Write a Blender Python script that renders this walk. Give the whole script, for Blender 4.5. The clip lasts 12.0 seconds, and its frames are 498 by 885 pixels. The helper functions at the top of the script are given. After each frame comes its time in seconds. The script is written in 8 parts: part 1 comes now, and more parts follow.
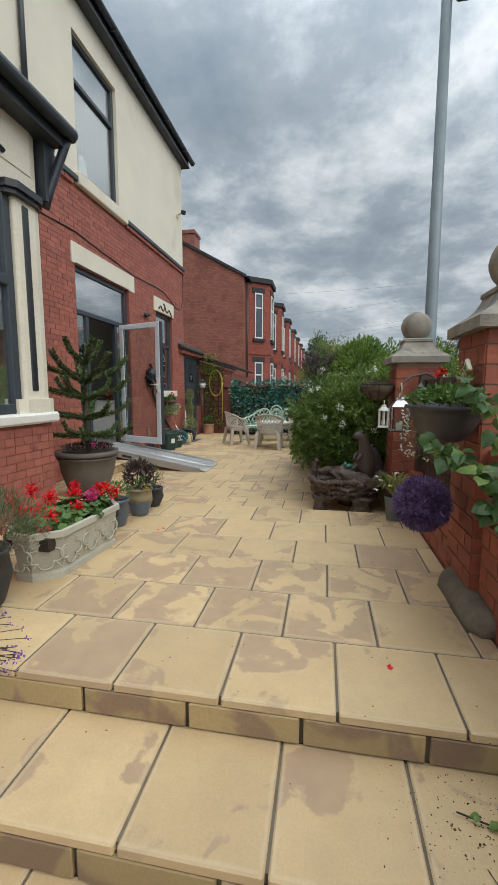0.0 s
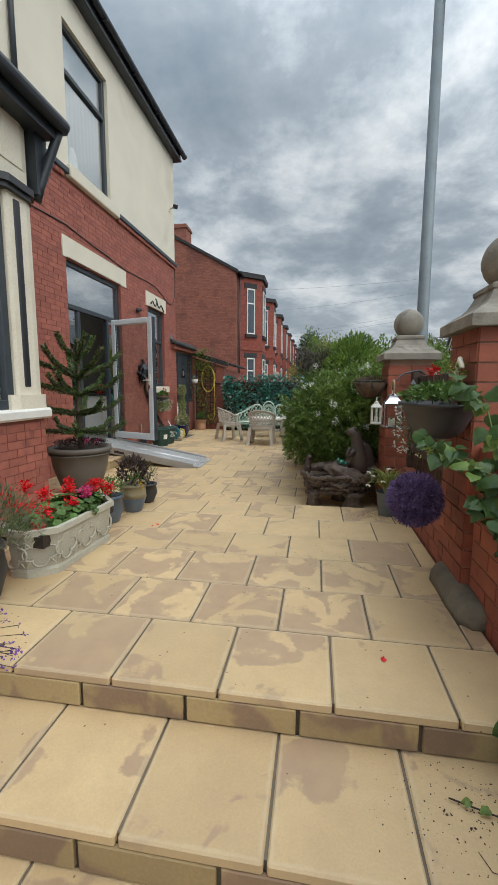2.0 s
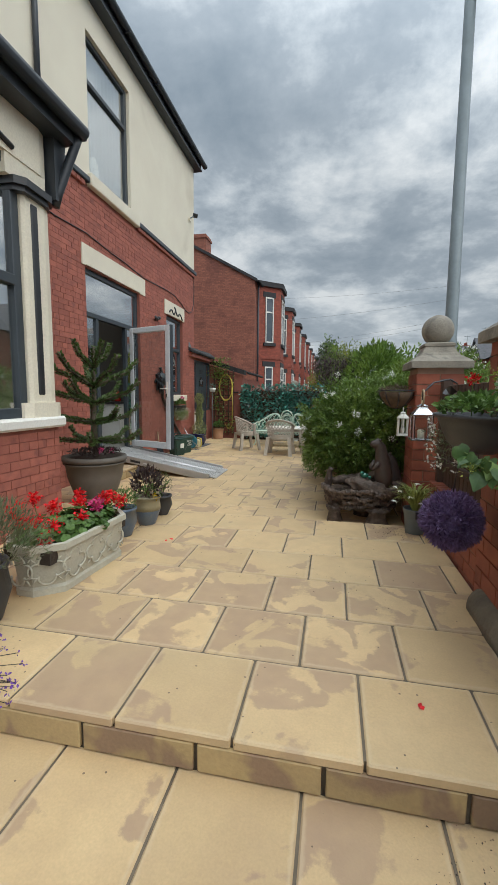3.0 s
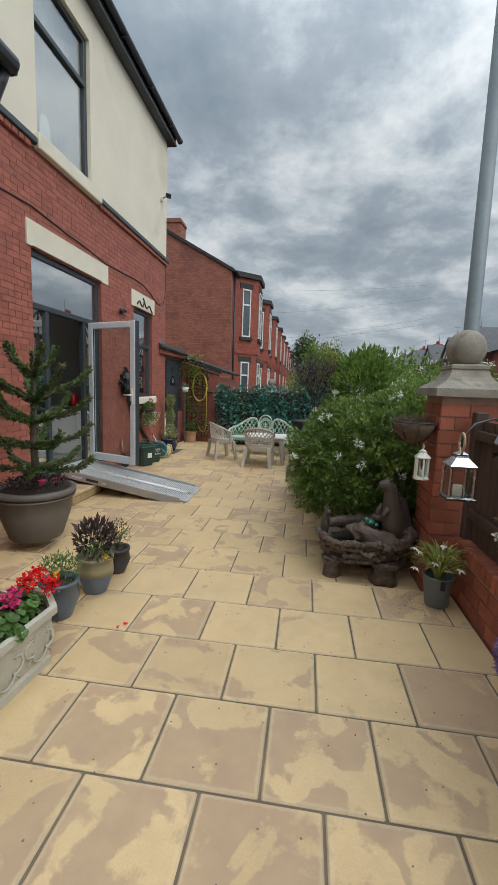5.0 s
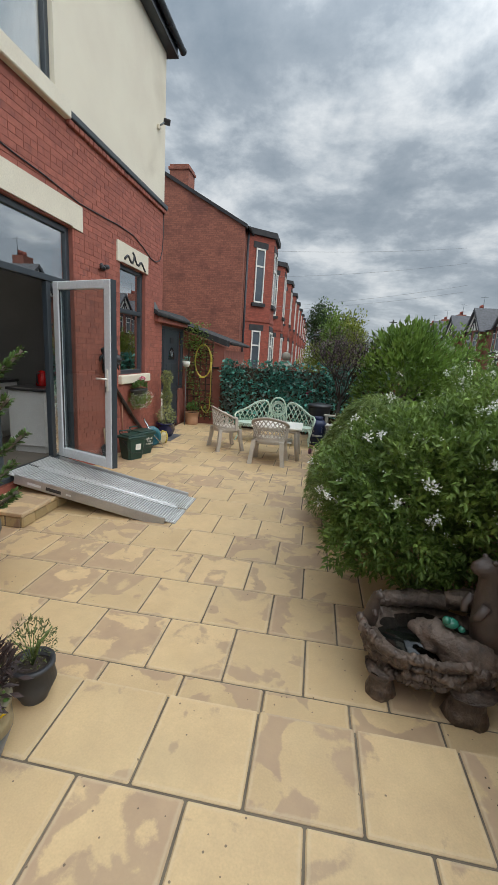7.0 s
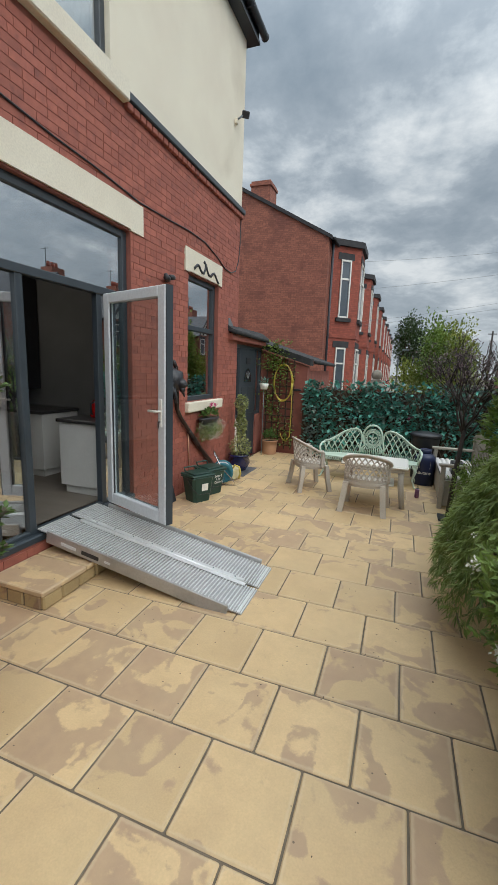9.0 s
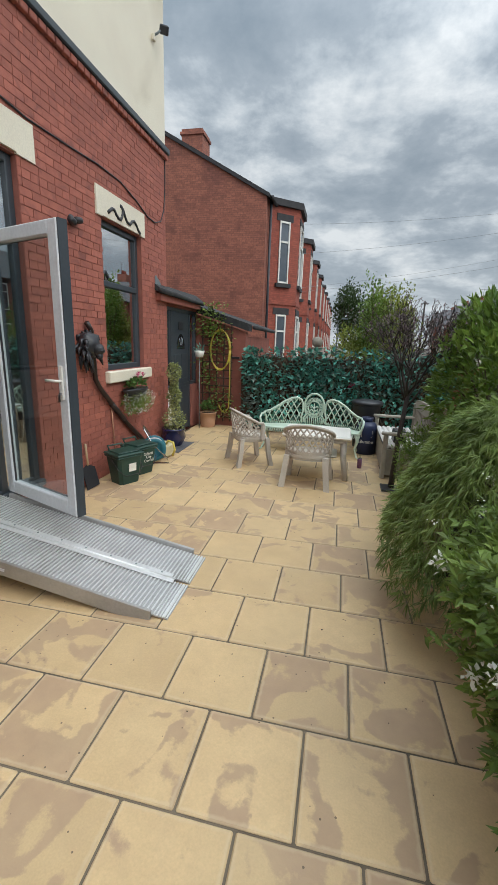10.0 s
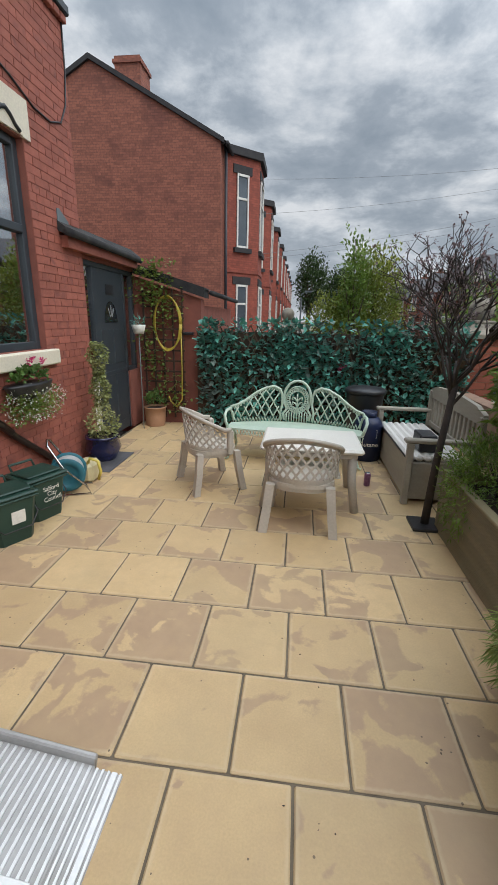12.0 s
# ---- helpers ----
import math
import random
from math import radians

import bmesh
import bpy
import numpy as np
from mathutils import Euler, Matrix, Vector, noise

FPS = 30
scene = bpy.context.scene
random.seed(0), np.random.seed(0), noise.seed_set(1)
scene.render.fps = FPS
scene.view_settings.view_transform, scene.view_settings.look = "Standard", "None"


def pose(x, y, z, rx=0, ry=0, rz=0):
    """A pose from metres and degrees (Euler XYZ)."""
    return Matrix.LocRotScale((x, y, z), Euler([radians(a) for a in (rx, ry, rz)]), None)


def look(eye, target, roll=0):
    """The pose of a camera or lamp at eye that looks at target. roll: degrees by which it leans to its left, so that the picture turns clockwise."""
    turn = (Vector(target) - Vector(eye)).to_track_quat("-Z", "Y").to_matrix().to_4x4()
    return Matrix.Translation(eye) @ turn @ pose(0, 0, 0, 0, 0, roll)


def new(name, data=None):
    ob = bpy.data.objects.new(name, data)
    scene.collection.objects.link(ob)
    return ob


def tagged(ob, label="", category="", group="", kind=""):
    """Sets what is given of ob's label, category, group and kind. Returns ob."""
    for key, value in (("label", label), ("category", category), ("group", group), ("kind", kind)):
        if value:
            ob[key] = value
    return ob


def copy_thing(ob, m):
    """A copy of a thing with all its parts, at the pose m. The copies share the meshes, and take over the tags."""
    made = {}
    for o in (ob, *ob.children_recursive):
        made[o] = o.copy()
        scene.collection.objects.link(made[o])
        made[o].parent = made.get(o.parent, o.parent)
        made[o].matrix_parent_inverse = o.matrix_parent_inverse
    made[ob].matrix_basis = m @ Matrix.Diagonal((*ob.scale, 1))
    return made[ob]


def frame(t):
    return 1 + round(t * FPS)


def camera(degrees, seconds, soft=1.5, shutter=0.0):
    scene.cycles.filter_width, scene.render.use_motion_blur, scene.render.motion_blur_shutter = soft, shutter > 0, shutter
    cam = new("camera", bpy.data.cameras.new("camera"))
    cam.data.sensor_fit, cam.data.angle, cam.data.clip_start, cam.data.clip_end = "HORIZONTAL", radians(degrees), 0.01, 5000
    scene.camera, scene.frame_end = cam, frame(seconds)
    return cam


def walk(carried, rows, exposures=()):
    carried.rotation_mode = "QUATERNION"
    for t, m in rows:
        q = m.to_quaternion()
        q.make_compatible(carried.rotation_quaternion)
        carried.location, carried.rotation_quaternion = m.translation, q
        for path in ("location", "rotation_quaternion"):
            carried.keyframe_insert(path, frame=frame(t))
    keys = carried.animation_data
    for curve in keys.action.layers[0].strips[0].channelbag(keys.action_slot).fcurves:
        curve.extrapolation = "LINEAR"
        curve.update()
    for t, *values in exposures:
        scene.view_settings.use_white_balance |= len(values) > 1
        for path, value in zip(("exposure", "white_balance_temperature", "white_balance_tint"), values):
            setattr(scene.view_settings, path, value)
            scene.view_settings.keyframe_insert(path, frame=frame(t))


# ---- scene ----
cam = camera(62.3, 12.0, soft=1.0)
EXPOSURES = [(0.0, -0.11, 6500, 8), (2.7, -0.11, 6500, 8), (4.5, -0.17, 6500, 8), (5.5, -0.17, 6500, 8), (7.0, -0.06, 6500, 9), (9.0, -0.04, 6500, 8), (9.5, 0.06, 6500, 8), (11.0, -0.01, 6500, 10), (12.0, -0.06, 6500, 11)]
CLOUD_STRENGTH, ZENITH_GAIN, SUN_STRENGTH = 1.03, 3.0, 1.2
PATH = [
    (0, (0.427, -1.386, 1.208), (0.072, 0.567, 0.959), 0.11),
    (0.5, (0.412, -1.409, 1.210), (0.142, 0.554, 0.938), 0.26),
    (1, (0.405, -1.403, 1.206), (0.140, 0.560, 0.928), 0.47),
    (1.5, (0.409, -1.408, 1.213), (0.129, 0.553, 0.934), 0.35),
    (2, (0.407, -1.405, 1.214), (0.093, 0.552, 0.945), 0.29),
    (2.5, (0.378, -1.382, 1.219), (0.014, 0.570, 0.975), 0.25),
    (2.7, (0.372, -1.336, 1.216), (-0.015, 0.612, 0.981), 0.14),
    (4.3, (0.160, -0.598, 1.330), (-0.204, 1.355, 1.105), 2.86),
    (4.5, (0.112, -0.514, 1.451), (-0.225, 1.444, 1.215), 2.86),
    (5, (0.106, -0.355, 1.507), (-0.157, 1.609, 1.237), 2.04),
    (5.5, (0.123, 0.108, 1.513), (-0.079, 2.071, 1.190), 2.08),
    (6, (0.087, 0.480, 1.579), (-0.102, 2.433, 1.187), 2.89),
    (6.5, (-0.033, 0.832, 1.655), (-0.271, 2.770, 1.222), 3.31),
    (6.7, (-0.064, 0.923, 1.681), (-0.331, 2.858, 1.250), 3.44),
    (8.3, (-0.382, 2.019, 1.739), (-0.763, 3.945, 1.358), 2.82),
    (8.5, (-0.437, 2.131, 1.735), (-0.880, 4.046, 1.365), 2.45),
    (9, (-0.469, 2.345, 1.724), (-1.138, 4.197, 1.369), 2.08),
    (9.5, (-0.373, 2.543, 1.679), (-0.962, 4.407, 1.256), 2.85),
    (10, (-0.496, 2.862, 1.647), (-0.896, 4.761, 1.166), 1.96),
    (10.5, (-0.608, 3.146, 1.653), (-0.881, 5.060, 1.141), 0.99),
    (11, (-0.725, 3.618, 1.558), (-0.918, 5.534, 1.017), 0.59),
    (11.5, (-0.834, 4.172, 1.518), (-0.998, 6.084, 0.954), 0.73),
    (12, (-0.878, 4.733, 1.534), (-1.094, 6.637, 0.959), 1.22),
]
walk(cam, [(t, look(eye, target, roll)) for t, eye, target, roll in PATH], EXPOSURES)

# ---------------------------------------------------------------- sky and sun
world = bpy.data.worlds.new("overcast_sky")
scene.world = world
world.use_nodes = True
wn, wl = world.node_tree.nodes, world.node_tree.links
wn.clear()


def wnode(kind, **values):
    n = wn.new(kind)
    for k, v in values.items():
        n.inputs[k].default_value = v
    return n


def wmath(op, a, b=None):
    n = wn.new("ShaderNodeMath")
    n.operation = op
    for i, v in enumerate((a, b)):
        if v is None:
            continue
        if isinstance(v, (int, float)):
            n.inputs[i].default_value = v
        else:
            wl.new(v, n.inputs[i])
    return n.outputs[0]


def wramp(fac, stops):
    n = wn.new("ShaderNodeValToRGB")
    while len(n.color_ramp.elements) < len(stops):
        n.color_ramp.elements.new(0.5)
    for e, (p, c) in zip(n.color_ramp.elements, stops):
        e.position, e.color = p, (*c, 1)
    wl.new(fac, n.inputs[0])
    return n.outputs[0]


SUN_ELEVATION, SUN_TURN = radians(48), radians(122)
sky = wn.new("ShaderNodeTexSky")
sky.sky_type, sky.sun_disc = "NISHITA", False
sky.sun_elevation, sky.sun_rotation = SUN_ELEVATION, SUN_TURN
coord = wn.new("ShaderNodeTexCoord")
split = wn.new("ShaderNodeSeparateXYZ")
wl.new(coord.outputs["Generated"], split.inputs[0])
height = wmath("MAXIMUM", split.outputs[2], 0.0)
lift = wmath("ADD", height, 0.26)
flat = wn.new("ShaderNodeCombineXYZ")
wl.new(wmath("DIVIDE", split.outputs[0], lift), flat.inputs[0])
wl.new(wmath("DIVIDE", split.outputs[1], lift), flat.inputs[1])
flat.inputs[2].default_value = 3.7
puffs = wnode("ShaderNodeTexNoise", Scale=2.6, Detail=9.0, Roughness=0.60, Distortion=0.12)
wl.new(flat.outputs[0], puffs.inputs["Vector"])
banks = wnode("ShaderNodeTexNoise", Scale=0.8, Detail=3.0, Roughness=0.5, Distortion=0.2)
wl.new(flat.outputs[0], banks.inputs["Vector"])
cloud = wmath("ADD", wmath("MULTIPLY", puffs.outputs[0], 0.70), wmath("MULTIPLY", banks.outputs[0], 0.30))
cloud_colour = wramp(cloud, [(0.34, (0.235, 0.29, 0.35)), (0.41, (0.285, 0.34, 0.40)), (0.47, (0.345, 0.40, 0.46)), (0.52, (0.485, 0.54, 0.595)), (0.60, (0.74, 0.775, 0.805))])
# hazier and lighter towards the horizon
haze = wn.new("ShaderNodeMix")
haze.data_type = "RGBA"
near_horizon = wmath("MULTIPLY", wmath("POWER", wmath("SUBTRACT", 1.0, height), 9.0), 0.55)
wl.new(near_horizon, haze.inputs[0])
wl.new(cloud_colour, haze.inputs[6])
haze.inputs[7].default_value = (0.60, 0.635, 0.665, 1)
cloud_colour = haze.outputs[2]
# an overcast sky is about three times as bright overhead as at the horizon
gain = wmath("ADD", wmath("MULTIPLY", wmath("POWER", height, 4.0), ZENITH_GAIN), 1.0)
# the cloud is thinner and brighter round the sun
toward = wn.new("ShaderNodeVectorMath")
toward.operation = "DOT_PRODUCT"
wl.new(coord.outputs["Generated"], toward.inputs[0])
toward.inputs[1].default_value = (math.sin(SUN_TURN) * math.cos(SUN_ELEVATION), math.cos(SUN_TURN) * math.cos(SUN_ELEVATION), math.sin(SUN_ELEVATION))
glow = wmath("POWER", wmath("MAXIMUM", toward.outputs["Value"], 0.0), 1.5)
gain = wmath("ADD", gain, wmath("MULTIPLY", glow, 1.7))
clouds = wn.new("ShaderNodeBackground")
wl.new(cloud_colour, clouds.inputs[0])
wl.new(wmath("MULTIPLY", gain, CLOUD_STRENGTH), clouds.inputs[1])
clear = wn.new("ShaderNodeBackground")
wl.new(sky.outputs[0], clear.inputs[0])
clear.inputs[1].default_value = 0.05
both = wn.new("ShaderNodeMixShader")
both.inputs[0].default_value = 0.93
wl.new(clear.outputs[0], both.inputs[1])
wl.new(clouds.outputs[0], both.inputs[2])
out = wn.new("ShaderNodeOutputWorld")
wl.new(both.outputs[0], out.inputs[0])

sun_data = bpy.data.lights.new("sun", "SUN")
sun_data.energy, sun_data.angle, sun_data.color = SUN_STRENGTH, radians(50), (1.0, 0.95, 0.87)
sun = new("sun", sun_data)
sun.matrix_world = look((0, 0, 0), (-math.sin(SUN_TURN) * math.cos(SUN_ELEVATION), -math.cos(SUN_TURN) * math.cos(SUN_ELEVATION), -math.sin(SUN_ELEVATION)))

# added fill light under the kitchen ceiling, no real fitting, lifts the interior
fill_data = bpy.data.lights.new("kitchen_fill", "POINT")
fill_data.energy, fill_data.shadow_soft_size, fill_data.color = 5, 0.05, (1.0, 0.93, 0.82)
new("kitchen_fill", fill_data).location = (-5.2, 6.0, 2.5)

# ---------------------------------------------------------------- materials
def material(name, base, dark=None, rough=0.7, scale=6.0, mix=(0.35, 0.7), bump=0.15, fine=80.0, metal=0.0, vary=0.0,
             third=None, third_scale=2.0, third_mix=(0.55, 0.7), shift=False, island=False, spec=0.5, coat=0.0, stretch=None, rough_var=0.1, grain_amp=0.1):
    """A surface of two tones with coarse and fine variation; shift: each object takes its own part of the pattern."""
    m = bpy.data.materials.new(name)
    m.use_nodes = True
    nt, nodes, links = m.node_tree, m.node_tree.nodes, m.node_tree.links
    bsdf = nodes["Principled BSDF"]
    co = nodes.new("ShaderNodeTexCoord").outputs["Object"]
    rnd = None
    if shift or vary:
        if island:
            rnd = nodes.new("ShaderNodeNewGeometry").outputs["Random Per Island"]
        else:
            rnd = nodes.new("ShaderNodeObjectInfo").outputs["Random"]
    if shift:
        mul = nodes.new("ShaderNodeMath")
        mul.operation = "MULTIPLY"
        mul.inputs[1].default_value = 57.0
        links.new(rnd, mul.inputs[0])
        add = nodes.new("ShaderNodeVectorMath")
        links.new(co, add.inputs[0])
        links.new(mul.outputs[0], add.inputs[1])
        co = add.outputs[0]
    if stretch:
        mp = nodes.new("ShaderNodeVectorMath")
        mp.operation = "MULTIPLY"
        mp.inputs[1].default_value = stretch
        links.new(co, mp.inputs[0])
        co = mp.outputs[0]

    def noise_tex(sc, detail, distortion=0.0):
        n = nodes.new("ShaderNodeTexNoise")
        n.inputs["Scale"].default_value, n.inputs["Detail"].default_value, n.inputs["Distortion"].default_value = sc, detail, distortion
        links.new(co, n.inputs["Vector"])
        return n.outputs[0]

    def span(src, lo, hi):
        n = nodes.new("ShaderNodeMapRange")
        n.inputs["From Min"].default_value, n.inputs["From Max"].default_value = lo, hi
        links.new(src, n.inputs["Value"])
        return n.outputs[0]

    def blend(fac, a, b):
        n = nodes.new("ShaderNodeMix")
        n.data_type = "RGBA"
        links.new(fac, n.inputs[0])
        for i, v in ((6, a), (7, b)):
            if isinstance(v, tuple):
                n.inputs[i].default_value = (*v, 1)
            else:
                links.new(v, n.inputs[i])
        return n.outputs[2]

    dark = dark or tuple(c * 0.75 for c in base)
    col = blend(span(noise_tex(scale, 5.0), *mix), base, dark)
    grain = noise_tex(fine, 4.0)
    if third:
        col = blend(span(noise_tex(third_scale, 3.0, 0.6), *third_mix), col, third)
    hsv = nodes.new("ShaderNodeHueSaturation")
    links.new(col, hsv.inputs["Color"])
    val = span(grain, 0.0, 1.0)
    mr = nodes.new("ShaderNodeMapRange")
    mr.inputs["From Min"].default_value, mr.inputs["From Max"].default_value = 0.2, 0.8
    mr.inputs["To Min"].default_value, mr.inputs["To Max"].default_value = 1 - grain_amp, 1 + grain_amp
    links.new(grain, mr.inputs["Value"])
    v = mr.outputs[0]
    if vary:
        vr = nodes.new("ShaderNodeMapRange")
        vr.inputs["To Min"].default_value, vr.inputs["To Max"].default_value = 1 - vary, 1 + vary
        links.new(rnd, vr.inputs["Value"])
        vm = nodes.new("ShaderNodeMath")
        vm.operation = "MULTIPLY"
        links.new(v, vm.inputs[0])
        links.new(vr.outputs[0], vm.inputs[1])
        v = vm.outputs[0]
    links.new(v, hsv.inputs["Value"])
    links.new(hsv.outputs[0], bsdf.inputs["Base Color"])
    bsdf.inputs["Metallic"].default_value = metal
    bsdf.inputs["Specular IOR Level"].default_value = spec
    bsdf.inputs["Coat Weight"].default_value = coat
    rr = nodes.new("ShaderNodeMapRange")
    rr.inputs["To Min"].default_value, rr.inputs["To Max"].default_value = max(0.02, rough - rough_var), min(1.0, rough + rough_var)
    links.new(grain, rr.inputs["Value"])
    links.new(rr.outputs[0], bsdf.inputs["Roughness"])
    if bump:
        b = nodes.new("ShaderNodeBump")
        b.inputs["Strength"].default_value, b.inputs["Distance"].default_value = bump, 0.01
        links.new(grain, b.inputs["Height"])
        links.new(b.outputs[0], bsdf.inputs["Normal"])
    return m


def glass(name, tint=(0.9, 0.95, 0.95), rough=0.0, base=0.55):
    m = bpy.data.materials.new(name)
    m.use_nodes = True
    nodes, links = m.node_tree.nodes, m.node_tree.links
    nodes.clear()
    o = nodes.new("ShaderNodeOutputMaterial")
    mixer, tr, gl, fr = (nodes.new("ShaderNode" + k) for k in ("MixShader", "BsdfTransparent", "BsdfGlossy", "LayerWeight"))
    tr.inputs[0].default_value = (*tint, 1)
    gl.inputs["Roughness"].default_value = rough
    fr.inputs[0].default_value = 0.5
    power, scale = nodes.new("ShaderNodeMath"), nodes.new("ShaderNodeMath")
    power.operation, scale.operation = "POWER", "MULTIPLY_ADD"
    power.inputs[1].default_value, scale.inputs[1].default_value, scale.inputs[2].default_value = 3.0, 0.75, base
    links.new(fr.outputs["Facing"], power.inputs[0])
    links.new(power.outputs[0], scale.inputs[0])
    links.new(scale.outputs[0], mixer.inputs[0])
    links.new(tr.outputs[0], mixer.inputs[1])
    links.new(gl.outputs[0], mixer.inputs[2])
    links.new(mixer.outputs[0], o.inputs[0])
    return m


def leaf_material(name, base, dark, rough=0.45, vary=0.35, through_light=0.25):
    m = material(name, base, dark, rough=rough, scale=2.5, bump=0.0, vary=vary, island=True, spec=0.4)
    nodes, links = m.node_tree.nodes, m.node_tree.links
    bsdf = nodes["Principled BSDF"]
    tl = nodes.new("ShaderNodeBsdfTranslucent")
    links.new(bsdf.inputs["Base Color"].links[0].from_socket, tl.inputs[0])
    mx = nodes.new("ShaderNodeMixShader")
    mx.inputs[0].default_value = through_light
    links.new(bsdf.outputs[0], mx.inputs[1])
    links.new(tl.outputs[0], mx.inputs[2])
    links.new(mx.outputs[0], nodes["Material Output"].inputs[0])
    return m


def slab_material():
    """Buff riven paving: ragged mauve-brown stains, a pale worn border, specks of dirt."""
    m = material("buff_paving", (0.63, 0.452, 0.240), (0.555, 0.39, 0.205), rough=0.6, scale=4.0, mix=(0.3, 0.75), bump=0.12, fine=120, shift=True, vary=0.10, grain_amp=0.085)
    nodes, links = m.node_tree.nodes, m.node_tree.links
    bsdf = nodes["Principled BSDF"]
    old = bsdf.inputs["Base Color"].links[0].from_socket
    co = nodes.new("ShaderNodeTexCoord")
    rnd = nodes.new("ShaderNodeObjectInfo").outputs["Random"]

    def calc(op, a, b=None, c=None):
        n = nodes.new("ShaderNodeMath")
        n.operation = op
        for i, v in enumerate((a, b, c)):
            if v is None:
                continue
            if isinstance(v, (int, float)):
                n.inputs[i].default_value = v
            else:
                links.new(v, n.inputs[i])
        return n.outputs[0]

    def noise_at(scale, detail, rough=0.5, dist=0.0):
        add = nodes.new("ShaderNodeVectorMath")
        links.new(co.outputs["Object"], add.inputs[0])
        links.new(calc("MULTIPLY", rnd, 91.0), add.inputs[1])
        n = nodes.new("ShaderNodeTexNoise")
        n.inputs["Scale"].default_value, n.inputs["Detail"].default_value = scale, detail
        n.inputs["Roughness"].default_value, n.inputs["Distortion"].default_value = rough, dist
        links.new(add.outputs[0], n.inputs["Vector"])
        return n.outputs[0]

    def span(v, lo, hi):
        n = nodes.new("ShaderNodeMapRange")
        n.inputs["From Min"].default_value, n.inputs["From Max"].default_value = lo, hi
        links.new(v, n.inputs["Value"])
        return n.outputs[0]

    def blend(fac, a, b):
        n = nodes.new("ShaderNodeMix")
        n.data_type = "RGBA"
        links.new(fac, n.inputs[0])
        for i, v in ((6, a), (7, b)):
            if isinstance(v, tuple):
                n.inputs[i].default_value = (*v, 1)
            else:
                links.new(v, n.inputs[i])
        return n.outputs[2]

    sep = nodes.new("ShaderNodeSeparateXYZ")
    links.new(co.outputs["Generated"], sep.inputs[0])
    off = [calc("ABSOLUTE", calc("SUBTRACT", sep.outputs[i], 0.5)) for i in (0, 1)]
    border = calc("MAXIMUM", off[0], off[1])
    ragged = calc("MULTIPLY_ADD", noise_at(34.0, 5.0, 0.7), 0.15, calc("ADD", noise_at(3.6, 2.5, 0.5, 0.8), -0.025))
    # stains gather towards the edges; each slab has its own amount
    field = calc("ADD", calc("MULTIPLY_ADD", border, 0.16, ragged), calc("MULTIPLY_ADD", calc("FRACT", calc("MULTIPLY", rnd, 7.31)), 0.26, -0.205))
    stain = span(field, 0.562, 0.606)
    worn = span(calc("MULTIPLY_ADD", noise_at(30.0, 3.0), 0.05, border), 0.478, 0.498)
    tone = blend(noise_at(9.0, 4.0), (0.435, 0.295, 0.19), (0.34, 0.225, 0.145))
    col = blend(calc("MULTIPLY", stain, calc("MULTIPLY_ADD", noise_at(7.0, 4.0, 0.6), 0.65, 0.42)), old, tone)
    col = blend(calc("MULTIPLY", worn, 0.32), col, (0.66, 0.53, 0.34))
    mottle = span(noise_at(11.0, 5.0, 0.65), 0.42, 0.72)
    col = blend(calc("MULTIPLY", mottle, 0.32), col, (0.47, 0.325, 0.19))
    haze = span(noise_at(1.6, 3.0), 0.5, 0.8)
    col = blend(calc("MULTIPLY", haze, 0.35), col, (0.46, 0.36, 0.21))
    vor = nodes.new("ShaderNodeTexVoronoi")
    vor.inputs["Scale"].default_value = 16.0
    add = nodes.new("ShaderNodeVectorMath")
    links.new(co.outputs["Object"], add.inputs[0])
    links.new(calc("MULTIPLY", rnd, 33.0), add.inputs[1])
    links.new(add.outputs[0], vor.inputs["Vector"])
    speck = calc("MULTIPLY", calc("LESS_THAN", vor.outputs["Distance"], 0.075), calc("GREATER_THAN", noise_at(2.2, 1.0), 0.53))
    col = blend(calc("MULTIPLY", speck, 0.8), col, (0.10, 0.07, 0.045))
    links.new(col, bsdf.inputs["Base Color"])
    return m


M_SLAB = slab_material()
M_RISER = material("buff_riser", (0.45, 0.335, 0.165), (0.36, 0.265, 0.135), rough=0.75, scale=3, bump=0.2, fine=70, shift=True, vary=0.15,
                   third=(0.28, 0.19, 0.12), third_scale=3.0, third_mix=(0.55, 0.6))
M_GROUT = material("grey_grout", (0.185, 0.148, 0.104), (0.11, 0.088, 0.062), rough=0.9, scale=5, bump=0.3, fine=120)
M_BRICK = material("red_brick", (0.40, 0.128, 0.088), (0.315, 0.10, 0.072), rough=0.72, scale=9, bump=0.35, fine=110, shift=True, vary=0.12, third=(0.25, 0.085, 0.065), third_scale=5)
M_BRICKS = material("red_bricks", (0.40, 0.128, 0.088), (0.315, 0.10, 0.072), rough=0.72, scale=9, bump=0.35, fine=110, shift=True, vary=0.12, island=True, third=(0.25, 0.085, 0.065), third_scale=5)
M_MORTAR = material("red_mortar", (0.29, 0.10, 0.073), (0.22, 0.078, 0.059), rough=0.9, scale=6, bump=0.3, fine=120)
M_OBRICK = material("orange_brick", (0.345, 0.10, 0.055), (0.25, 0.072, 0.043), rough=0.72, scale=8, bump=0.2, fine=100, shift=True, vary=0.2, island=True)
M_OBRICK1 = material("orange_brick_single", (0.345, 0.10, 0.055), (0.25, 0.072, 0.043), rough=0.72, scale=8, bump=0.2, fine=100, shift=True, vary=0.2)
M_PALEMORTAR = material("pale_mortar", (0.37, 0.235, 0.165), (0.28, 0.175, 0.125), rough=0.9, scale=8, bump=0.3, fine=120)
